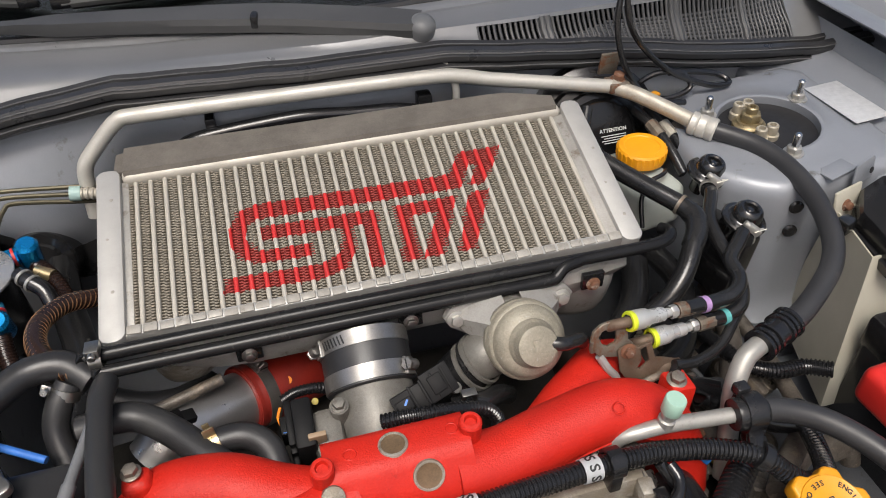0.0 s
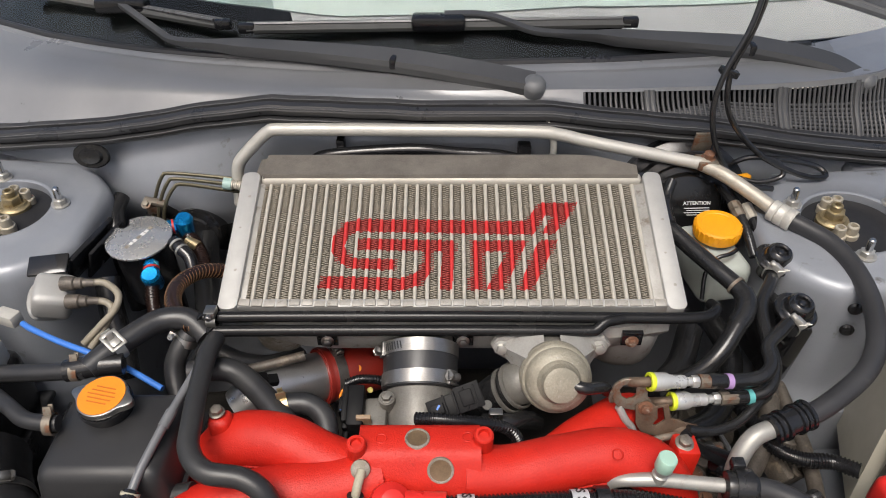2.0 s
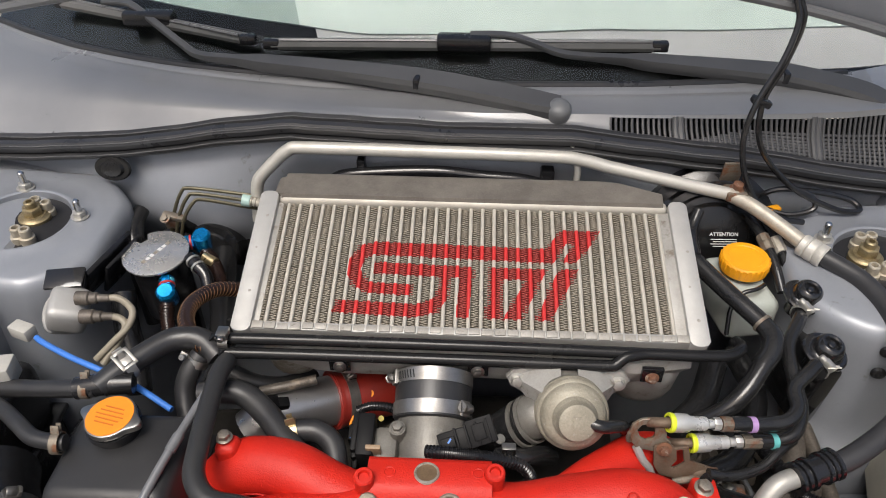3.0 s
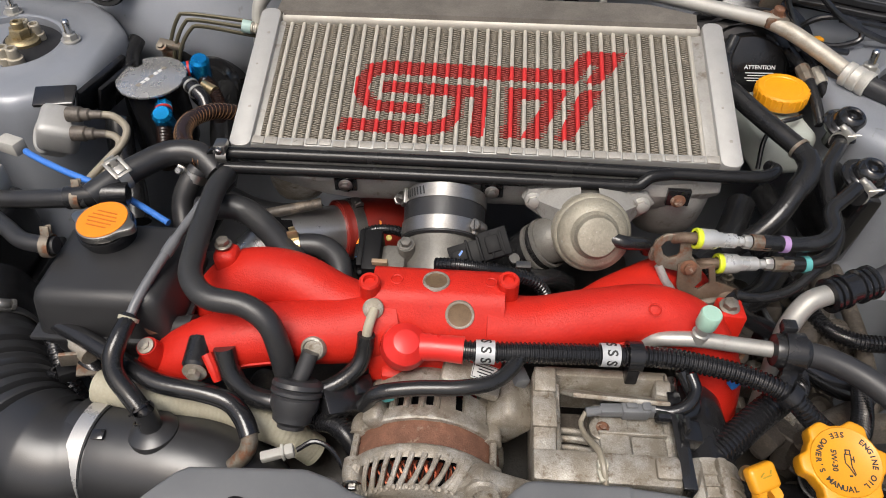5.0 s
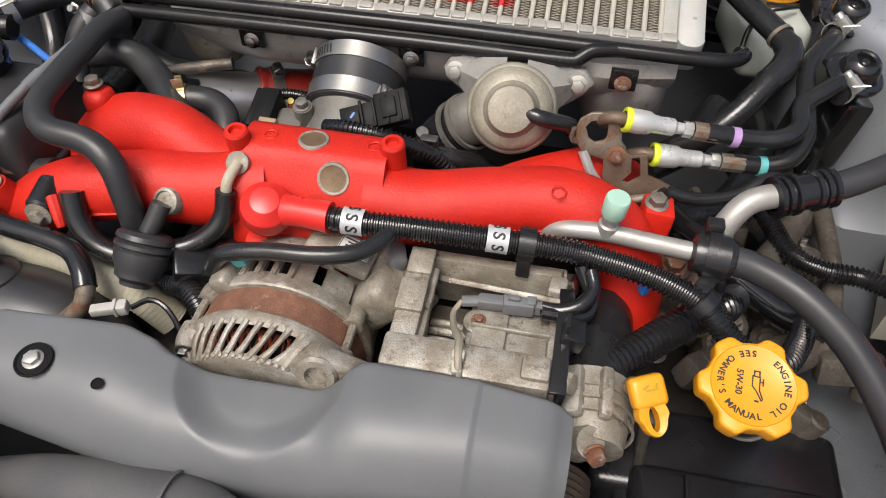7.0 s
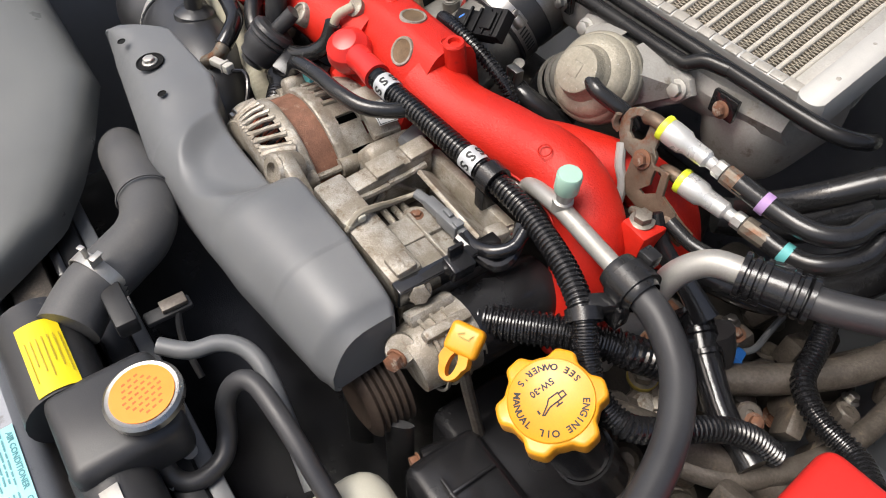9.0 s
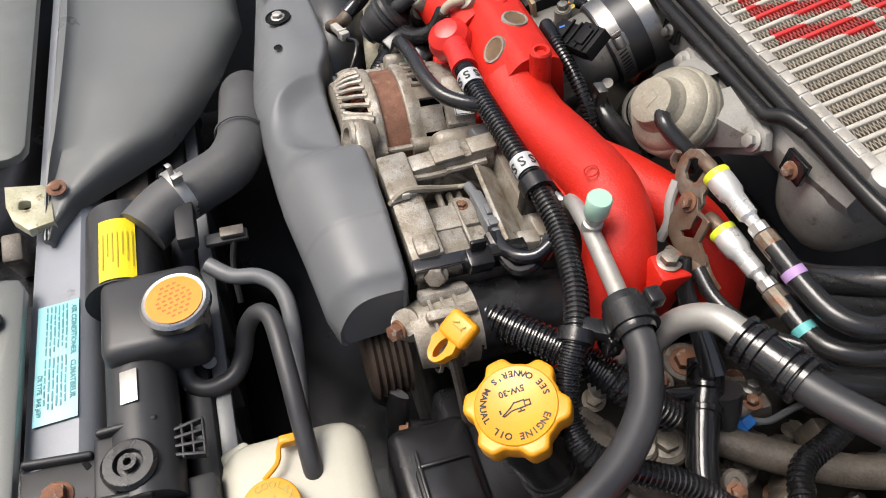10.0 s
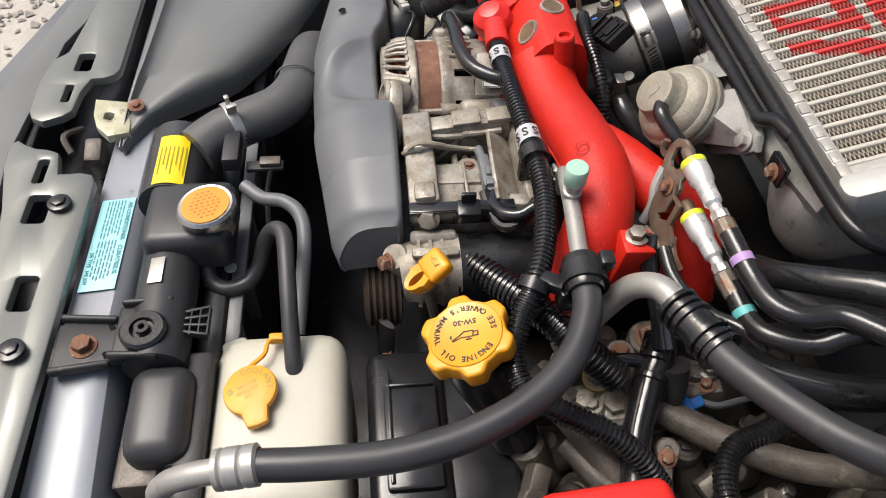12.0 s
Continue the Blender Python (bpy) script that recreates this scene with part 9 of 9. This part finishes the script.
for hx_, hy_ in ((0.247, -0.641), (0.277, -0.641)):
    part("slot", box((0.008, 0.005, 0.002), 0.0008, at(hx_, hy_, 0.7275, 0, 0, 30)), DASH, sb)
part("rubber_mount", lathe([(0.0205, 0), (0.0205, 0.008), (0.018, 0.011), (0.011, 0.011), (0.009, 0.006), (0.0065, 0.006), (0.0065, 0.013), (0.003, 0.013), (0.003, 0.004), (0, 0.004)], 32, at(0.266, -0.605, 0.741)), RUBBER, sb, "round rubber bush")
part("bolt", bolt((0.267, -0.662, 0.728), (0, 0, 1), 0.009, 0.008, 1.35), RUST, sb)
part("lattice", join(*[box((0.030, 0.002, 0.008), 0.001, at(0.250, -0.577 + 0.008 * k, 0.731)) for k in range(4)], *[box((0.003, 0.026, 0.008), 0.001, at(0.237 + 0.0085 * k, -0.565, 0.731, 0, 0, 12 - 8 * k)) for k in range(4)]), SATIN, sb)
part("fan_shroud", box((0.20, 0.026, 0.03), 0.005, at(0.372, -0.562, 0.698, 0, 4, 0)), SATIN, radiator, "grey plastic fan shroud")
part("fan_shroud_skirt", box((0.68, 0.025, 0.30), 0.008, at(0.03, -0.56, 0.55)), SATIN, radiator)
for k in range(14):
    part("shroud_tooth", box((0.007, 0.008, 0.006), 0.001, at(0.286 + 0.0125 * k, -0.577, 0.708)), PALE_EDGE, radiator)
part("hose_bracket", join(box((0.05, 0.018, 0.018), 0.003, at(0.045, -0.545, 0.757)), box((0.014, 0.04, 0.006), 0.002, at(0.057, -0.512, 0.742))), SATIN, radiator)
part("hose_bracket_slot", join(box((0.012, 0.022, 0.005), 0.001, at(0.056, -0.506, 0.748))), CAST_DARK, radiator)
part("clip_stem", tube([(0.06, -0.505, 0.744), (0.075, -0.512, 0.72), (0.105, -0.512, 0.70)], 0.003, 8), SATIN, radiator)
overflow = thing("overflow_hose", "black overflow hose looping from radiator to reservoir", "hose", (0.16, -0.56, 0.72))
part("hose_body", tube([(0.152, -0.556, 0.772), (0.160, -0.562, 0.750), (0.169, -0.567, 0.718), (0.181, -0.564, 0.704), (0.189, -0.550, 0.700), (0.184, -0.528, 0.702), (0.171, -0.516, 0.713), (0.160, -0.508, 0.735), (0.161, -0.496, 0.755), (0.174, -0.485, 0.761), (0.214, -0.481, 0.754), (0.254, -0.479, 0.737), (0.290, -0.477, 0.714), (0.296, -0.477, 0.700)], 0.0080, 14), HOSE_GREY, overflow)
part("scuff", tube([(0.1755, -0.5705, 0.7085), (0.182, -0.5665, 0.7035), (0.187, -0.5585, 0.7015)], [0.0035, 0.0062, 0.0035], 10), PLATE, overflow, "pale scuffed patch on the hose")
part("grey_tube", tube([(0.088, -0.532, 0.745), (0.105, -0.512, 0.742), (0.111, -0.490, 0.742), (0.126, -0.474, 0.738), (0.152, -0.469, 0.728), (0.20, -0.474, 0.70), (0.236, -0.479, 0.68)], 0.0075, 12), PLASTIC_GREY, overflow, "faded grey drain tube")
part("paint_dot", lathe([(0.0065, 0), (0.006, 0.0006), (0, 0.0006)], 16, axis((0.164, -0.547, 0.7025), (0.1, 0.1, 1))), WHITE_PLUG, overflow)
reservoir = thing("coolant_reservoir", "milky white coolant reservoir with yellow flip cap", "reservoir", (0.33, -0.49, 0.55))
body = box((0.21, 0.122, 0.20), 0.026, at(0.352, -0.490, 0.612), 4)
part("tank", body, WHITE_TANK, reservoir)
part("shoulder", box((0.020, 0.026, 0.05), 0.006, at(0.256, -0.535, 0.672, 0, 0, 20), 3), WHITE_TANK, reservoir)
CM = axis((0.318, -0.512, 0.716), (0.05, -0.12, 1), -8)
flip = [(0.0238 * math.cos(2 * math.pi * k / 48), 0.0238 * math.sin(2 * math.pi * k / 48)) for k in range(48)]
flip = [(x + (0.012 if x > 0.018 and abs(y) < 0.0115 else 0), y) for x, y in flip]
fc = part("flip_cap", prism(flip, 0.008, 0.002, CM), YELLOW, reservoir, "yellow flip cap with raised words")
part("lettering", arc_words("COOLANT", 0.0072, 0.0178, 125, 112, CM @ at(0, 0, 0.0081, 0, 0, 8)), GOLD_INK, fc)
for k in range(3):
    part("lettering", words(("SEE", "OWNERS", "MANUAL")[k], 0.0048, 0.0002, CM @ at(0.006 - 0.0055 * k, -0.002, 0.0081, 0, 0, -82)), GOLD_INK, fc)
part("print_mark", box((0.006, 0.005, 0.0004), 0.001, CM @ at(-0.003, -0.017, 0.0081, 0, 0, 20)), GOLD_INK, fc)
part("hinge_strap", join(tube([CM @ Vector((-0.024, 0.004, 0.004)), (0.284, -0.502, 0.724), (0.272, -0.499, 0.726), (0.268, -0.490, 0.724)], 0.0022, 8), box((0.008, 0.014, 0.010), 0.002, at(0.267, -0.492, 0.722))), YELLOW, reservoir, "yellow hinge strap")

support = thing("radiator_support", "grey painted radiator support with a cyan sticker", "radiator support", (0.0, -0.67, 0.70))
rows = []
for i in range(41):
    x = -0.72 + 1.40 * i / 40
    sag = 0.020 * max(0, (x - 0.30) / 0.3) + 0.006 * (x / 0.5) ** 2
    wd = 0.008 * max(0, (x - 0.25) / 0.2)
    rows.append([(x, -0.634 + wd, 0.66 - sag), (x, -0.636 + wd, 0.705 - sag), (x, -0.642 + wd, 0.716 - sag), (x, -0.650, 0.721 - sag), (x, -0.685, 0.717 - sag), (x, -0.694, 0.712 - sag), (x, -0.697, 0.70 - sag), (x, -0.698, 0.66 - sag)])
part("beam", slab(loft(rows), 0.003), PAINT, support)
stk = part("sticker", box((0.122, 0.036, 0.0006), 0.0002, at(0.137, -0.668, 0.7205, 5.5, 0, 0)), LABEL_C, support, "cyan air-conditioning sticker")
SM = at(0.137, -0.668, 0.7214, 5.5, 0, 0)
part("lettering", words("AIR CONDITIONER", 0.0062, 0.0001, SM @ at(-0.028, 0.0135, 0)), LABEL_INK, stk, "teal printed words")
part("lettering", words("CLIMATISEUR", 0.0062, 0.0001, SM @ at(0.024, 0.0135, 0)), LABEL_INK, stk, "teal printed words")
part("lettering", words("SAE J639", 0.0050, 0.0001, SM @ at(0.044, -0.0135, 0)), LABEL_INK, stk, "teal printed words")
part("lettering", words("DE TYPE", 0.0050, 0.0001, SM @ at(0.022, -0.0135, 0)), LABEL_INK, stk, "teal printed words")
rng = random.Random(8)
for k in range(6):
    for x0 in (-0.058, -0.002):
        x = x0
        while x < x0 + 0.046:
            w = rng.uniform(0.004, 0.011)
            part("print_bar", box((w, 0.0012, 0.0002), 0, SM @ at(x + w / 2, 0.0075 - 0.0034 * k, 0)), LABEL_INK, stk)
            x += w + 0.0018
front = thing("front_panel", "warm grey slotted panel over the grille", "front panel", (0, -0.76, 0.73))


def panel(outline, holes, z, crown=0.0):
    """A pressed panel with openings through it and a folded inner edge."""
    bm = bmesh.new()
    edges = []
    for ring_ in [outline] + holes:
        vs = [bm.verts.new((x, y, 0)) for x, y in ring_]
        edges += [bm.edges.new((vs[i], vs[(i + 1) % len(vs)])) for i in range(len(vs))]
    bmesh.ops.triangle_fill(bm, use_beauty=True, use_dissolve=False, edges=edges)
    for f in bm.faces:
        if f.normal.z < 0:
            f.normal_flip()
    r = bmesh.ops.extrude_face_region(bm, geom=bm.faces[:])
    low = [g for g in r["geom"] if isinstance(g, bmesh.types.BMVert)]
    bmesh.ops.translate(bm, verts=low, vec=(0, 0, -0.010))
    bmesh.ops.recalc_face_normals(bm, faces=bm.faces)
    rim = [e for e in bm.edges if len(e.link_faces) == 2 and e.verts[0].co.z > -0.001 and e.verts[1].co.z > -0.001 and e.calc_face_angle(0) > 1]
    bmesh.ops.bevel(bm, geom=rim, offset=0.0022, segments=2, affect="EDGES", profile=0.5)
    for v in bm.verts:
        v.co.z += z + 0.004 * math.sin((v.co.y + 0.70) * -30) - 0.02 * v.co.x ** 2
    return bm


def rounded(x0, y0, x1, y1, r=0.004):
    pts = []
    for cx, cy, a0 in ((x1 - r, y1 - r, 0), (x0 + r, y1 - r, 90), (x0 + r, y0 + r, 180), (x1 - r, y0 + r, 270)):
        pts += [(cx + r * math.cos(radians(a0 + 30 * k)), cy + r * math.sin(radians(a0 + 30 * k))) for k in range(4)]
    return pts


part("panel", panel([(-0.62, -0.705), (-0.134, -0.701), (-0.122, -0.706), (-0.115, -0.716), (-0.112, -0.730), (-0.087, -0.737), (-0.052, -0.739), (-0.042, -0.748), (-0.034, -0.768), (-0.042, -0.782), (-0.055, -0.788), (-0.112, -0.791), (-0.154, -0.785), (-0.169, -0.769), (-0.296, -0.757), (-0.62, -0.755)],
                    [rounded(-0.164, -0.754, -0.128, -0.735), rounded(-0.101, -0.756, -0.068, -0.747, 0.003)], 0.737), PANEL, front)
part("panel", panel([(0.62, -0.690), (0.063, -0.692), (0.052, -0.697), (0.050, -0.708), (0.053, -0.730), (0.038, -0.733), (0.020, -0.737), (0.014, -0.750), (0.012, -0.762), (0.004, -0.776), (-0.005, -0.786), (0.000, -0.794), (0.040, -0.790), (0.102, -0.774), (0.20, -0.757), (0.62, -0.755)],
                    [rounded(0.030, -0.754, 0.066, -0.743, 0.003), rounded(0.084, -0.750, 0.123, -0.728), rounded(0.19, -0.735, 0.23, -0.715)], 0.737), PANEL, front)
part("outer_trim", panel([(-0.62, -0.752), (-0.30, -0.760), (-0.214, -0.790), (-0.05, -0.800), (0.0, -0.803), (0.10, -0.790), (0.20, -0.765), (0.62, -0.752), (0.62, -0.795), (0.36, -0.795), (0.0, -0.875), (-0.36, -0.795), (-0.62, -0.795)], [], 0.722), SCOOP, front, "faded dark trim below the panel")
part("slot_bead", lathe([(0.006, 0), (0.0052, 0.0015), (0.004, 0.0015), (0.0035, 0.0)], 16, at(-0.176, -0.742, 0.7385) @ Matrix.Diagonal((1, 0.6, 1, 1))), PANEL, front)
for x, y in ((0.099, -0.717), (0.275, -0.716)):
    part("push_clip", join(lathe([(0.012, 0), (0.0115, 0.003), (0.008, 0.004), (0, 0.004)], 24, at(x, y, 0.741)), prism([(0.0075 * math.cos(radians(60 * k)), 0.0075 * math.sin(radians(60 * k))) for k in range(6)], 0.004, 0.001, at(x, y, 0.744))), PLASTIC, front, "black push clip")
part("radiator_baffle", box((0.34, 0.010, 0.10), 0.003, at(-0.24, -0.575, 0.655)), PLASTIC, radiator)
part("shroud_rib", join(*[box((0.006, 0.018, 0.10), 0.002, at(-0.30 + 0.075 * k, -0.542, 0.64)) for k in range(9)], box((0.66, 0.014, 0.008), 0.002, at(0.03, -0.540, 0.690))), PLASTIC_GREY, radiator)
part("gap_floor", box((1.2, 0.11, 0.01), 0.003, at(0.0, -0.75, 0.665)), PLASTIC, front, "black plastic grille duct below the panel")
part("gap_wall", box((1.2, 0.010, 0.07), 0.003, at(0.0, -0.790, 0.68)), PLASTIC, front)
LATCH = mat("grease_stained_zinc", (0.52, 0.50, 0.38), (0.36, 0.34, 0.22), 0.5, 0.2, 400, 60, 0.6, 0.2, 400, wear=(0.16, 0.13, 0.06), wear_amount=0.3, wear_scale=90)
latch = thing("bonnet_latch", "dirty zinc bonnet latch in the panel gap", "latch", (-0.07, -0.71, 0.7))
part("plate", panel([(-0.068, -0.715), (-0.066, -0.680), (-0.050, -0.672), (-0.012, -0.668), (-0.004, -0.690), (-0.020, -0.705), (-0.040, -0.712)], [rounded(-0.045, -0.700, -0.033, -0.690, 0.003)], 0.742), LATCH, latch, "dirty cream latch plate with a hole")
part("hook", box((0.03, 0.02, 0.05), 0.004, at(-0.012, -0.712, 0.70, 0, 20)), CAST_DARK, latch)
part("spring", tube([(-0.05, -0.735, 0.715), (-0.03, -0.75, 0.72), (-0.01, -0.74, 0.71)], 0.004, 8), CAST_DARK, latch)
rows = []
for i in range(61):
    x = -0.85 + 1.7 * i / 60
    yf = -0.935 + 0.27 * (min(abs(x), 0.36) ** 2 + 0.003) ** 0.5 + 0.9 * max(0, abs(x) - 0.6) ** 2
    rows.append([(x, yf + 0.06, 0.700), (x, yf + 0.045, 0.711), (x, yf + 0.02, 0.709), (x, yf, 0.69), (x, yf - 0.022, 0.62), (x, yf - 0.035, 0.40), (x, yf - 0.025, 0.22)])
part("bumper", slab(loft(rows), 0.004), PLASTIC_GREY, car, "dark grey front bumper")
snorkel = thing("air_scoop", "faded black plastic air scoop over the radiator", "air duct", (-0.18, -0.60, 0.75))


def scoop_row(x):
    yi = float(np.interp(x, (-0.60, -0.321, -0.224, -0.165, -0.113, -0.073, -0.042, -0.012, 0.004), (-0.45, -0.454, -0.492, -0.522, -0.556, -0.612, -0.648, -0.668, -0.674)))
    yo = float(np.interp(x, (-0.60, -0.20, 0.004), (-0.674, -0.674, -0.678)))
    zt = float(np.interp(x, (-0.60, -0.2, -0.10, -0.04, 0.004), (0.760, 0.757, 0.752, 0.742, 0.731)))
    k = min(1.0, (yi - yo) / 0.08)
    prof = ((0, -0.040), (0.012, -0.030), (0.04, -0.018), (0.09, -0.009), (0.16, -0.004), (0.30, -0.001), (0.5, -0.003), (0.7, -0.006), (0.86, -0.007), (0.90, -0.002), (0.915, 0.003), (0.95, 0.003), (0.965, -0.002), (0.985, -0.016), (1.0, -0.03))
    return [Vector((x, yi + (yo - yi) * u, max(zt + dz * (0.35 + 0.65 * k), 0.7235 if u > 0.02 else 0.712))) for u, dz in prof]


bm = loft([scoop_row(-0.60 + 0.604 * i / 80) for i in range(81)])
part("shell", slab(bm, 0.003), SCOOP, snorkel, smooth=50)
part("screw", bolt((-0.048, -0.664, 0.747), (0.2, 0, 1), 0.005, 0.003, 1.9), RUST, snorkel)
